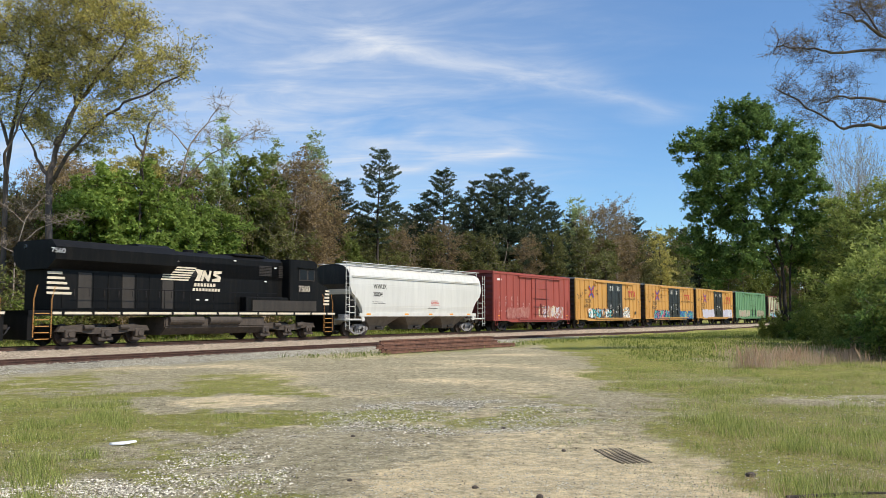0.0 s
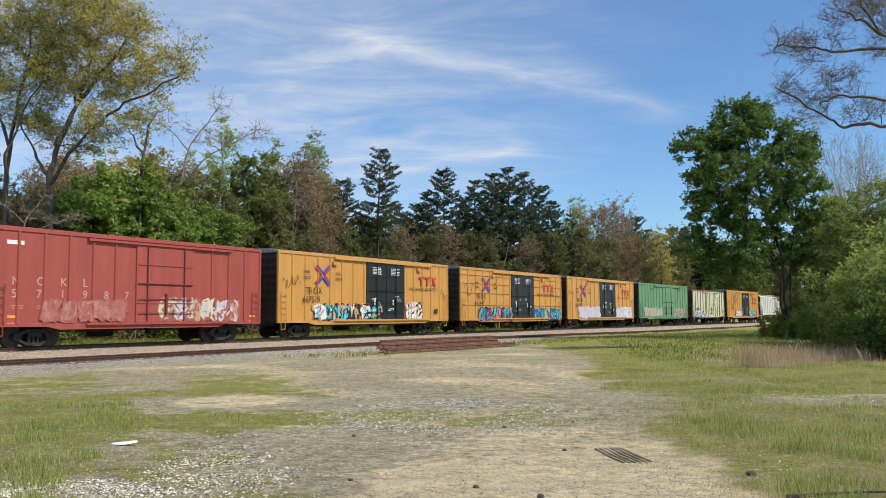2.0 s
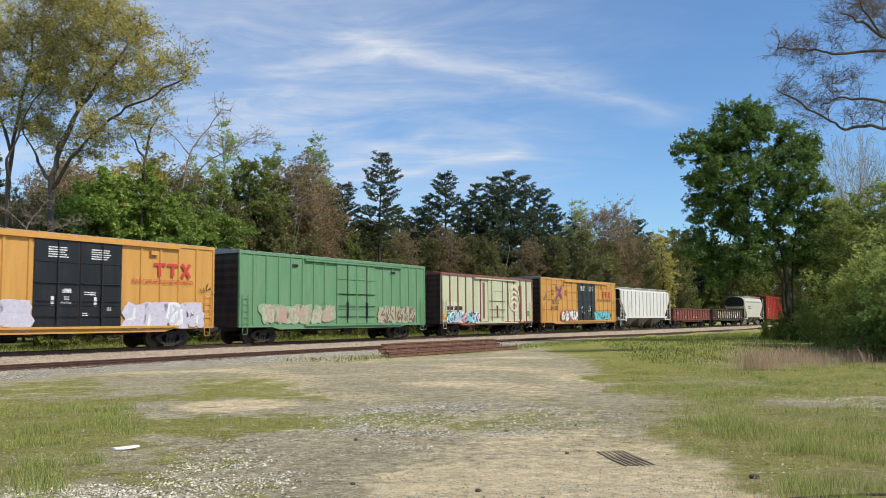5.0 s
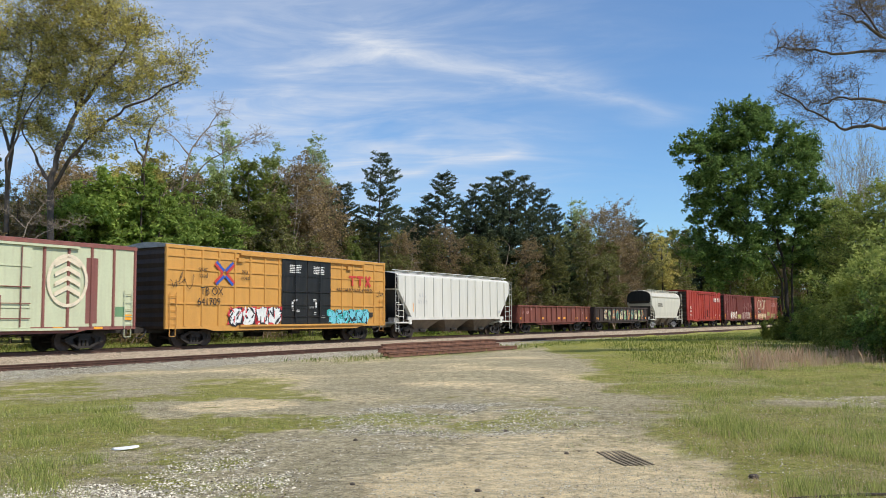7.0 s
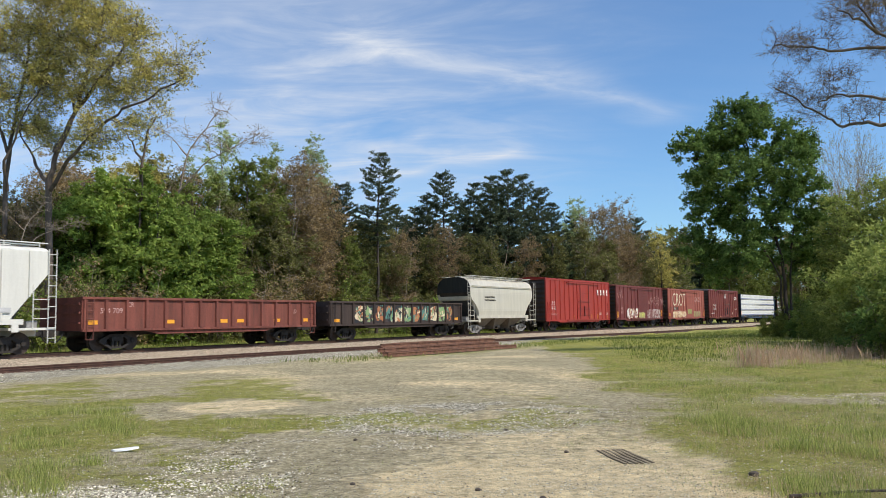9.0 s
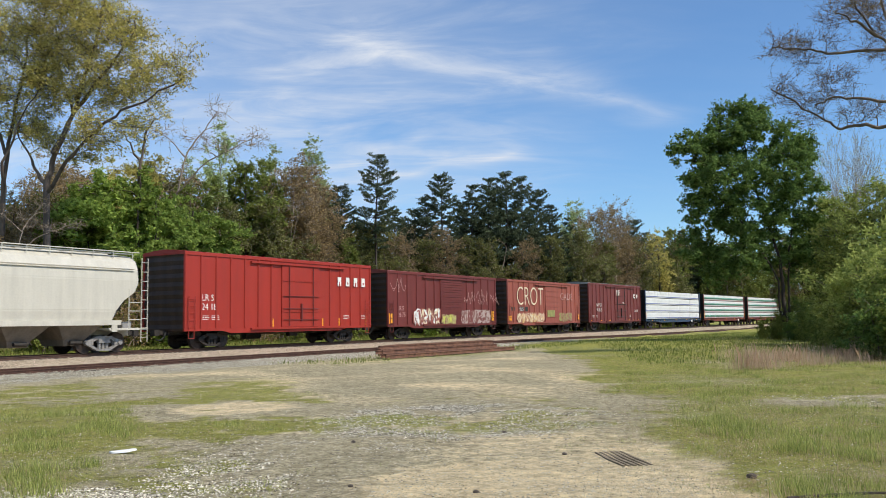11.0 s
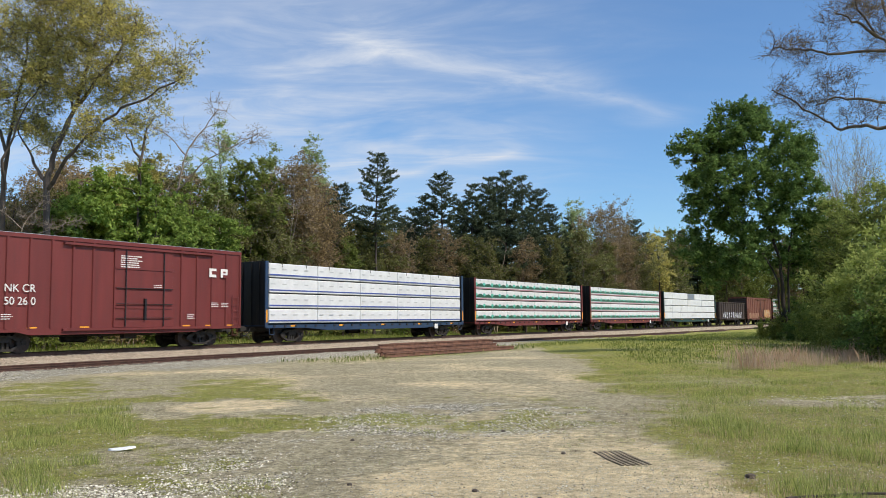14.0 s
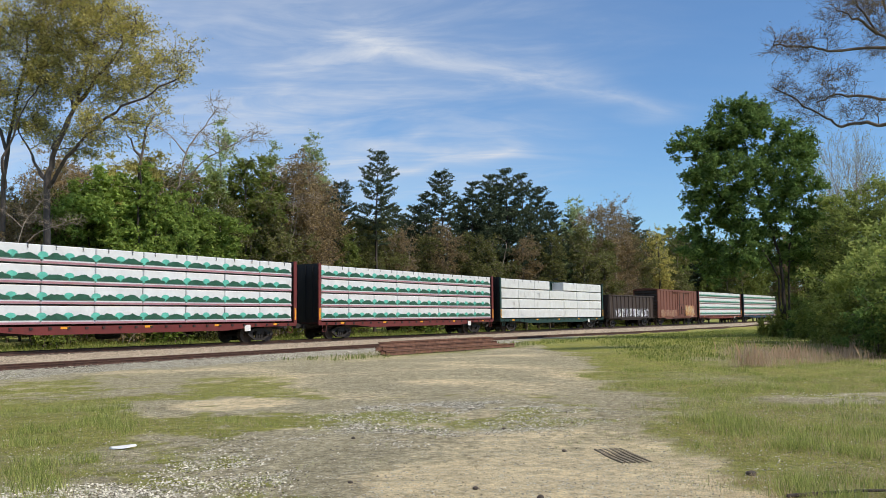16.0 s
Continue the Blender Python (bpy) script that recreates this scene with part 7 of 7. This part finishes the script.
    # deeper rows that close the wood
    for i in range(62):
        px = -60 + i * 26 + rnd.uniform(-12, 12)
        base = 66 + max(0, px) * 0.062 + rnd.uniform(6, 22)
        put(rnd.choice(("dull", "mid", "brown", "dull", "pine" if 560 < px < 1250 else "mid")), px, base, rnd.uniform(0.80, 1.0) * (9.5 + base * 0.052))
    # undergrowth along the far side of the line
    sh = [shrub_meshes(31, 2.6, 3.2, F_MID, 2400, 0.15), shrub_meshes(32, 3.4, 3.4, F_DULL, 2400, 0.15), shrub_meshes(33, 2.4, 3.2, F_BRIGHT, 2400, 0.14), shrub_meshes(34, 3.2, 3.2, F_BROWN, 2000, 0.11, M_BARK_PALE)]
    tx = ("green bush on the far bank", "olive bush on the far bank", "bright green bush on the far bank", "brown twiggy bush on the far bank")
    for i in range(84):
        s = -52 + i * 1.75 + rnd.uniform(-0.6, 0.6)
        off = -rnd.uniform(9.5, 15.0)
        x, y, h = track(s, off)
        k = rnd.choice((0, 1, 1, 3, 0, 2, 3, 1))
        plant("bush", sh[k], at(x, y, rnd.uniform(0, 360), rnd.uniform(0.7, 1.55)), tx[k], "bush", "bushes on the far bank")
    # a dark mass of trunks and leaves far behind, so that no gap shows the horizon
    r = np.random.default_rng(9)
    n = 80000
    ss, oo = r.uniform(-110, 330, n), -r.uniform(34, 60, n)
    zz = r.uniform(0, 1, n) ** 0.8 * (10.5 + 1.6 * np.sin(ss * 0.21) + 1.2 * np.sin(ss * 0.57))
    c = np.array([(*track(a, b)[:2], q) for a, b, q in zip(ss, oo, zz)])
    v, f = leaf_quads(c, 0.80, r, 0.1, 1.4)
    tagged(new("far_woods", fast_mesh("far_woods", v, f, F_DULL)), "dim mass of more woodland behind the first rows", "woods", kind="stuff")


def build_left_trees():
    """The tall trees in early leaf, and the bare leaning trees beside them."""
    many = grown_tree(51, M_BARK, F_YELLOW, (((0.3, 0.0, 0.6), (0.1, 0.0, 9.9), (0.4, 0.3, 12.0), (1.5, 0.6, 14.9), (2.5, 0.4, 18.2), (3.6, 0.0, 22.0)),
                      ((0.2, 0.0, 9.6), (1.7, -1.0, 11.3), (3.6, -1.8, 12.8), (5.4, -2.2, 14.1), (7.3, -2.4, 14.8), (9.2, -2.6, 15.8)),
                      ((0.4, 0.0, 12.0), (1.0, 1.5, 14.8), (-0.3, 2.2, 17.9), (-0.7, 2.4, 21.0)),
                      ((0.1, 0.0, 9.9), (-1.1, 1.0, 11.2), (-1.8, 1.6, 12.3), (-2.8, 2.0, 13.9)),
                      ((1.5, 0.6, 14.9), (3.8, -0.6, 16.9), (5.5, -1.0, 18.9), (5.9, -1.0, 20.3))),
                      ((8.0, -2.5, 16.2, 1.6, 1.0), (6.3, -2.2, 15.1, 1.2, 0.7), (9.2, -2.6, 16.9, 0.6, 0.6), (5.5, -1.0, 19.1, 1.5, 1.2), (4.7, -0.8, 16.9, 1.7, 1.2), (3.1, 0.2, 20.3, 2.1, 1.6), (1.4, 0.5, 22.4, 3.1, 1.7), (2.9, 0.4, 15.8, 2.1, 1.0), (1.7, 1.2, 17.9, 1.9, 1.4), (-0.3, 2.2, 19.3, 2.1, 1.7), (-0.7, 1.8, 16.5, 1.9, 1.4), (3.8, -1.4, 12.9, 1.7, 0.8), (5.4, -2.0, 13.2, 0.9, 0.6), (1.7, 1.0, 12.5, 1.4, 0.8), (-1.7, 2.0, 14.4, 1.4, 1.2), (-0.7, 1.6, 13.1, 1.2, 0.6)), 430, 50000, 0.105, 1.05, 0.27, 6, 0.012, 1.6, 1)
    side = grown_tree(52, M_BARK, F_YELLOW, (((0.0, 0.0, 0.6), (-0.1, 0.0, 10.6), (0.1, 0.4, 14.0), (0.6, 0.5, 16.9), (1.1, 0.6, 21.0)), ((-0.0, 0.0, 9.9), (0.3, -1.0, 11.7), (1.6, -1.4, 14.4), (2.8, -1.6, 16.2)), ((0.0, 0.0, 12.4), (-1.4, 0.8, 15.3), (-2.8, 1.0, 18.5))),
                      ((0.8, 0.5, 19.6, 2.2, 1.7), (-1.4, 0.6, 20.3, 2.5, 2.2), (2.8, -1.5, 16.7, 1.4, 0.9), (-2.1, 1.0, 17.1, 2.2, 1.8), (0.1, 0.4, 16.4, 1.8, 1.2), (-3.5, 0.5, 19.6, 2.2, 2.2), (1.9, 0.6, 22.5, 2.5, 1.8), (0.4, 0.2, 14.0, 1.6, 0.8)), 300, 33000, 0.105, 1.05, 0.22, 6, 0.012, 1.6, 1)
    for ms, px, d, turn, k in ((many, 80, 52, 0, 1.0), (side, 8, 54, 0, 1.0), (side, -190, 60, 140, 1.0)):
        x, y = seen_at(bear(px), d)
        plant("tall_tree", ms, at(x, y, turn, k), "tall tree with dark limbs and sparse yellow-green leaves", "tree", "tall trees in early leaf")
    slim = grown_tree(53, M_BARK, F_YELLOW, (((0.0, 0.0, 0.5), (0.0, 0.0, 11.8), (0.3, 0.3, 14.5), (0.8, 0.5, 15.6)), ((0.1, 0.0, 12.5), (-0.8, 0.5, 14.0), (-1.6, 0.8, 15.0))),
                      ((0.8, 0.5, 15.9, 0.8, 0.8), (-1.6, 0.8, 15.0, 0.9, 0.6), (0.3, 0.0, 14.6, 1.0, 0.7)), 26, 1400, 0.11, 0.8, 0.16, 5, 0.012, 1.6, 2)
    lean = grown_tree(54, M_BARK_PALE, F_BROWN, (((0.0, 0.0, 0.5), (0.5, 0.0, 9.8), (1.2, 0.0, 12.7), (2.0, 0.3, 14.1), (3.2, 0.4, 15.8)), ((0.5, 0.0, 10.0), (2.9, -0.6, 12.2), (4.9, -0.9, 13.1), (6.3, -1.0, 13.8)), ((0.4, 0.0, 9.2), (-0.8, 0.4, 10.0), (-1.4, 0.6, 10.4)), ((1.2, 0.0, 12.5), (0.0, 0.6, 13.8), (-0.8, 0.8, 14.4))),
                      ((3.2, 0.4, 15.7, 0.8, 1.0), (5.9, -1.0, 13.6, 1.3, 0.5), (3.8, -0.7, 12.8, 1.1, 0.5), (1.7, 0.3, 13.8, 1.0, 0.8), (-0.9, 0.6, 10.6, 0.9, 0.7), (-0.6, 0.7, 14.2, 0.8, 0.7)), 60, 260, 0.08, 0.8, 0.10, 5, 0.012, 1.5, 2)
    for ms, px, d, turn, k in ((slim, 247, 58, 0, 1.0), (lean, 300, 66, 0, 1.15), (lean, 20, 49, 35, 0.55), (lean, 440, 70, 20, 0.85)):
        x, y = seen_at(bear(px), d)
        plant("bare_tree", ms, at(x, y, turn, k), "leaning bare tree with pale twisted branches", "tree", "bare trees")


def build_right_side():
    """The dense tree that hides the end of the line, the bare crown above it, brush and dry grass below."""
    big = grown_tree(61, M_BARK_DARK, F_OAK, (((0.1, 0.0, 0.5), (-0.1, 0.0, 4.9), (-0.7, 0.2, 8.1), (-1.8, 0.2, 11.6), (-2.6, 0.0, 15.4)),
                     ((0.3, 0.0, 0.5), (0.6, 0.3, 5.3), (1.2, 0.5, 9.2), (1.0, 0.4, 13.6)),
                     ((-0.2, 0.0, 0.5), (-0.4, -0.3, 4.1), (-2.4, -0.5, 7.7), (-4.8, -0.3, 10.8), (-6.1, -0.4, 13.0))),
                     ((-2.7, 0.0, 15.0, 2.1, 2.0), (-1.8, 0.6, 16.0, 1.4, 1.1), (-3.7, 0.4, 13.8, 1.6, 1.4), (-6.3, -0.5, 13.6, 1.4, 1.0), (-5.6, 0.5, 12.0, 1.6, 1.2), (-4.0, -1.0, 11.2, 2.2, 1.6), (0.5, 0.4, 14.0, 1.7, 1.5), (2.0, 0.6, 13.2, 1.0, 1.4), (-0.2, -1.0, 11.6, 2.1, 1.7), (-5.1, 0.2, 9.2, 1.6, 1.8), (-2.0, 0.0, 8.7, 2.5, 1.8), (1.7, 0.2, 9.6, 1.8, 2.2), (-5.7, 0.5, 6.5, 1.4, 1.4), (-3.1, -0.6, 6.1, 1.9, 1.4), (0.4, 0.8, 6.1, 1.8, 1.8), (2.8, 0.6, 7.3, 1.2, 2.0), (-4.4, 0.2, 4.5, 1.4, 0.7)), 660, 86000, 0.16, 0.72, 0.16, 7, 0.011, 1.4)
    side = wild_tree(62, 10.5, 2.7, 0.08, M_BARK_DARK, F_LIME, 17000, 0.13, 13, 170, 0.13, 3, 0.7, 1)
    low = wild_tree(65, 8.5, 2.5, 0.05, M_BARK_DARK, F_MID, 15000, 0.13, 12, 150, 0.12, 3, 0.7, 1)
    for ms, px, d, turn, k, lab in ((big, 1390, 60, 0, 1.0, "dense dark green tree that hides the end of the line"), (side, 1475, 64, 0, 1.0, "green tree at the edge of the lot"), (low, 1440, 66, 200, 1.0, "green tree at the edge of the lot"),
                                    (side, 1520, 58, 120, 0.95, "green tree at the edge of the lot"), (low, 1500, 48, 70, 0.85, "green tree at the edge of the lot"),
                                    (side, 1562, 52, 20, 0.9, "green tree at the edge of the lot"), (low, 1570, 44, 300, 0.9, "green tree at the edge of the lot"), (side, 1620, 58, 80, 1.1, "green tree at the edge of the lot")):
        x, y = seen_at(bear(px), d)
        plant("broad_tree", ms, at(x, y, turn, k), lab, "tree", "trees at the edge of the lot")
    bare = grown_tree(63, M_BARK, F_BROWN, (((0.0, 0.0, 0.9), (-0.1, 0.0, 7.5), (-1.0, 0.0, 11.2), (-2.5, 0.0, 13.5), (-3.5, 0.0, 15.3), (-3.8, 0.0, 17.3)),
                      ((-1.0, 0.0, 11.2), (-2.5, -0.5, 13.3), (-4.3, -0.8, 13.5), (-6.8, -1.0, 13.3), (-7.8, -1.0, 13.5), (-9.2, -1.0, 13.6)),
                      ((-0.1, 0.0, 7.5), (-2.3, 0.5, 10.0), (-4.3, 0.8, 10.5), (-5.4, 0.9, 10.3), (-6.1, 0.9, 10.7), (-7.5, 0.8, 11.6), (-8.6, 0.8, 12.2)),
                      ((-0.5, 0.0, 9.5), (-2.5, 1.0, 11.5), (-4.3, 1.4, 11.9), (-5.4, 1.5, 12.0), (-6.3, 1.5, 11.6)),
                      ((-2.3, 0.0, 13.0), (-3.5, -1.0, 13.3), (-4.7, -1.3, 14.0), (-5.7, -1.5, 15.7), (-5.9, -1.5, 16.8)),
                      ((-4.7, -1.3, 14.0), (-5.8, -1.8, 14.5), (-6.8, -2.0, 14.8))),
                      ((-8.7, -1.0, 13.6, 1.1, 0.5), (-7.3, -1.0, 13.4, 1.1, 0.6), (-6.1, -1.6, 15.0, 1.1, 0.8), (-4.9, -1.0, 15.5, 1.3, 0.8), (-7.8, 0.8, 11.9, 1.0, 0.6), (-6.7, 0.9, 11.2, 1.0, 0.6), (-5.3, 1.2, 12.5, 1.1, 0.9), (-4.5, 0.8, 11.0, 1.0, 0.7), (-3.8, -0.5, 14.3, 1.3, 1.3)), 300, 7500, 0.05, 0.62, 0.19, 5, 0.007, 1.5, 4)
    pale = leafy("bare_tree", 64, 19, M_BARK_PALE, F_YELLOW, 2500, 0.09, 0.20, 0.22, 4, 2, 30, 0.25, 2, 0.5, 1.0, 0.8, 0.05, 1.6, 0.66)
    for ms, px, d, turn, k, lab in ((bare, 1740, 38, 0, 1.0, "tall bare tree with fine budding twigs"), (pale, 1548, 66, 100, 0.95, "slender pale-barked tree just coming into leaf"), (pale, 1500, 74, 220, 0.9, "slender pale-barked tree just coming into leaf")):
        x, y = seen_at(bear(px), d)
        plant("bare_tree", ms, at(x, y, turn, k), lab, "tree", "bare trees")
    rnd = random.Random(4)
    sh = [shrub_meshes(41, 2.6, 2.6, F_MID, 9000, 0.11), shrub_meshes(42, 3.2, 2.6, F_LIME, 9000, 0.11), shrub_meshes(43, 2.2, 2.6, F_OAK, 9000, 0.11)]
    for px, d, k in ((1376, 60, 0.55), (1404, 58, 0.6), (1352, 64, 0.4), (1460, 46, 0.6), (1484, 40, 0.65), (1512, 34, 0.75), (1545, 31, 0.8), (1590, 30, 1.0), (1535, 38, 1.05), (1572, 36, 1.1), (1498, 43, 1.0), (1425, 54, 0.6), (1610, 33, 1.2), (1560, 42, 1.3), (1620, 40, 1.5), (1430, 60, 0.9), (1465, 56, 1.1)):
        x, y = seen_at(bear(px), d)
        plant("bush", rnd.choice(sh), at(x, y, rnd.uniform(0, 360), k), "tangled green bush at the edge of the lot", "bush", "bushes at the edge of the lot")


def blades(name, label, spots, mtl, height, seed, width=0.012, per=9, lean=0.5, rad=0.10, bent=True):
    """Grass as many thin blades in tufts; the taller ones are bent."""
    r = np.random.default_rng(seed)
    P = np.repeat(np.array([(x, y, z) for x, y, z, k in spots]), per, axis=0)
    K = np.repeat(np.array([k for x, y, z, k in spots]), per)
    n = len(P)
    a = r.uniform(0, 6.283, n)
    P = P + np.stack([r.normal(scale=rad, size=n), r.normal(scale=rad, size=n), np.full(n, -0.02)], 1)
    hgt = height * K * r.uniform(0.45, 1.25, n)
    ln = lean * r.uniform(0.1, 1.0, n) * hgt
    d = np.stack([np.cos(a), np.sin(a), np.zeros(n)], 1)
    b = a + r.uniform(0.9, 2.2, n)
    side = np.stack([np.cos(b), np.sin(b), np.zeros(n)], 1) * (width * (0.6 + 0.6 * K))[:, None]
    tip = P + d * ln[:, None] + np.array([0, 0, 1.0]) * hgt[:, None]
    if bent:
        mid = P + d * (ln * 0.3)[:, None] + np.array([0, 0, 1.0]) * (hgt * 0.6)[:, None]
        v = np.stack([P - side, P + side, mid + side * 0.8, tip, mid - side * 0.8], 1).reshape(-1, 3)
        f = (np.arange(n) * 5)[:, None] + np.array([[0, 1, 2, 3, 4]])
    else:
        v = np.stack([P - side, P + side, tip], 1).reshape(-1, 3)
        f = (np.arange(n) * 3)[:, None] + np.array([[0, 1, 2]])
    tagged(new(name, fast_mesh(name, v, f, mtl)), label, "grass", kind="stuff")


def build_lot_details():
    rnd = random.Random(8)
    green, yellow, dry, tall = [], [], [], []
    stones_v, stones_f = [], []
    tries = 0
    while tries < 120000:
        tries += 1
        y = 6.6 + 31 * rnd.random() ** 1.6
        x = rnd.uniform(-0.58, 0.58) * (y + 1)
        g, gr, tan, moss = cover(x, y)
        z = ground_at(x, y)
        u = rnd.random()
        patch = 0.5 + 0.75 * wob(x, y, 0.8, 11) + 0.55 * wob(x, y, 2.6, 17)
        if u < 0.62 * g:
            k = max(0.3, min(1.5, 0.35 + patch))
            if g > 0.45 and patch > 0.66 and rnd.random() < 0.42 and (x > 3 or x < -2.5):
                tall.append((x, y, z, k))
            elif rnd.random() < (0.30 if x < 0 else 0.10) + 0.4 * patch:
                green.append((x, y, z, k))
            else:
                (dry if rnd.random() < (0.35 if x < 0 else 0.62) else yellow).append((x, y, z, k))
        elif u < 0.62 * g + 0.26 * moss:
            (yellow if rnd.random() < 0.75 else green).append((x, y, z, 0.5))
        elif u > 1 - 0.36 * gr and y < 26:
            for _ in range(7):
                stone(stones_v, stones_f, x + rnd.gauss(0, 0.08), y + rnd.gauss(0, 0.08), z + 0.002, 0.005 + 0.014 * rnd.random() ** 2, rnd)
        elif u > 0.96 and gr > 0.02:
            stone(stones_v, stones_f, x, y, z + 0.002, rnd.uniform(0.006, 0.018), rnd)
    blades("short_grass", "short green grass in tufts on the lot", green, F_GRASS, 0.058, 1, 0.0026, 12, 1.1, 0.11, False)
    blades("yellow_grass", "low yellowish grass and moss on the lot", yellow, F_YGRASS, 0.042, 2, 0.0030, 11, 1.1, 0.13, False)
    blades("straw", "dry straw-coloured grass among the green", dry, F_DRY, 0.080, 3, 0.0022, 12, 1.8, 0.13, False)
    blades("tall_grass", "taller fresh green grass in clumps", tall, F_GRASS, 0.115, 4, 0.0032, 16, 0.8, 0.085, False)
    grit_v, grit_f = [], []
    for _ in range(42000):
        y = 7.0 + 15 * rnd.random() ** 1.7
        x = rnd.uniform(-0.56, 0.56) * y
        stone(grit_v, grit_f, x, y, ground_at(x, y), 0.004 + 0.010 * rnd.random() ** 3, rnd)
    tagged(mesh_part("lot_grit", grit_v, grit_f, M_GRIT), "fine grit and crumbs of earth on the dirt", "gravel", kind="stuff")
    tagged(mesh_part("lot_gravel", stones_v, stones_f, M_GRIT), "grey gravel strewn over the lot", "gravel", kind="stuff")
    far, brown = [], []
    for _ in range(9000):
        s, off = rnd.uniform(-50, 90), -rnd.uniform(4.4, 12)
        x, y, h = track(s, off)
        far.append((x, y, ground_at(x, y), rnd.uniform(0.6, 1.4)))
    for _ in range(7000):
        s, off = rnd.uniform(-36, 40), rnd.uniform(10.5, 30)
        x, y, h = track(s, off)
        if x > 3.0 + 0.13 * y and y > 30 or off < 14:
            far.append((x, y, ground_at(x, y), rnd.uniform(0.4, 0.9)))
    blades("bank_grass", "green grass along the banks of the line", far, F_MID, 0.22, 5, 0.014, 4, 0.6, 0.22)
    for _ in range(3400):
        x, y = rnd.uniform(8.5, 22.0), rnd.uniform(24.5, 36.0)
        clump = wob(x, y, 0.55, 21) + 0.5 * wob(x, y, 1.6, 4)
        near = smooth01(0.30, 0.40, x / y) * smooth01(24.5, 27.0, y)
        if clump + 0.62 * near < 0.66 + 0.25 * rnd.random():
            continue
        brown.append((x, y, ground_at(x, y), 0.25 + 1.1 * max(0.0, min(1.0, 0.25 + clump)) * (0.4 + 0.6 * rnd.random())))
    blades("dead_grass", "tall pinkish-brown dead grass at the brush's edge", brown, F_DEAD, 0.72, 6, 0.0022, 26, 0.42, 0.26)
    # litter: a flattened white sheet in the grass
    bm = bmesh.new()
    top = [bm.verts.new((0.17 * math.cos(a) * (1 + 0.15 * math.sin(3 * a)), 0.075 * math.sin(a), 0.016 + 0.008 * math.sin(2.3 * a))) for a in np.linspace(0, 2 * math.pi, 14, endpoint=False)]
    low = [bm.verts.new((v.co.x * 1.05, v.co.y * 1.1, 0.0)) for v in top]
    bm.faces.new(top)
    for i in range(14):
        j = (i + 1) % 14
        bm.faces.new((low[i], low[j], top[j], top[i]))
    ob = part("paper_litter", bm, surface("white_litter", (0.82, 0.81, 0.78), 0.6, 0, 0.06, 8, 0.1))
    ob.matrix_basis = pose(-4.06, 10.95, ground_at(-4.06, 10.95) + 0.02, 4, -5, -8)
    tagged(ob, "crumpled white paper lying in the grass", "litter")
    # a dried tyre print with raised lugs
    bm = bmesh.new()
    r2 = random.Random(2)
    for i in range(6):
        a = 0.062 * i
        pts = [(a, 0.0), (a + 0.028, 0.0), (a + 0.03, -0.5), (a + 0.06, -1.0), (a + 0.03, -1.0), (a + 0.002, -0.5)]
        lo = [bm.verts.new((p + r2.uniform(-0.008, 0.008), q, -0.02)) for p, q in pts]
        hi = [bm.verts.new((p + 0.012, q, 0.014 + r2.uniform(-0.006, 0.006))) for p, q in pts]
        bm.faces.new(hi)
        for k in range(6):
            bm.faces.new((lo[k], lo[(k + 1) % 6], hi[(k + 1) % 6], hi[k]))
    bmesh.ops.recalc_face_normals(bm, faces=bm.faces[:])
    ob = part("tyre_print", bm, surface("dark_churned_earth", (0.24, 0.19, 0.12), 0.95, 0, 0.3, 8, 0.4))
    ob.matrix_basis = pose(1.82, 10.45, ground_at(1.95, 9.9) + 0.005, 0, 0, 6)
    tagged(ob, "dried dark tyre print with raised lugs in the dirt", "tyre print")
    # clods and bits of wood
    for x, y, r in ((3.07, 8.61, 0.05), (0.88, 12.3, 0.035), (1.46, 10.4, 0.03), (0.30, 8.05, 0.028), (-0.9, 8.4, 0.025), (0.85, 7.6, 0.028), (-1.2, 11.6, 0.03), (1.95, 12.9, 0.03)):
        bm = bmesh.new()
        bmesh.ops.create_icosphere(bm, subdivisions=2, radius=r)
        for v in bm.verts:
            v.co *= 1 + 0.45 * noise.noise(v.co * 14 + Vector((x, y, 0)))
            v.co.z *= 0.7
        ob = part("clod", bm, M_TIE)
        ob.matrix_basis = pose(x, y, ground_at(x, y) + r * 0.3)
        tagged(ob, "dark lump of earth lying on the dirt", "clod", "clods on the dirt")
    bm = bmesh.new()
    rod(bm, (-0.6, 0, 0.03), (0.1, 0.05, 0.035), 0.018, 7, 0.014)
    rod(bm, (0.1, 0.05, 0.035), (0.7, 0.0, 0.03), 0.014, 7, 0.006)
    ob = part("fallen_branch", bm, M_BARK_DARK)
    ob.matrix_basis = pose(3.55, 7.55, ground_at(3.55, 7.55) + 0.01, 0, 0, 8)
    tagged(ob, "dark fallen branch lying in the grass", "branch")


build_woods()
build_left_trees()
build_right_side()
build_lot_details()


def motions():
    """Every vehicle runs along the main track at the pace of the train."""
    for ob, s in CARS:
        walk(ob, run_rows(s))


motions()
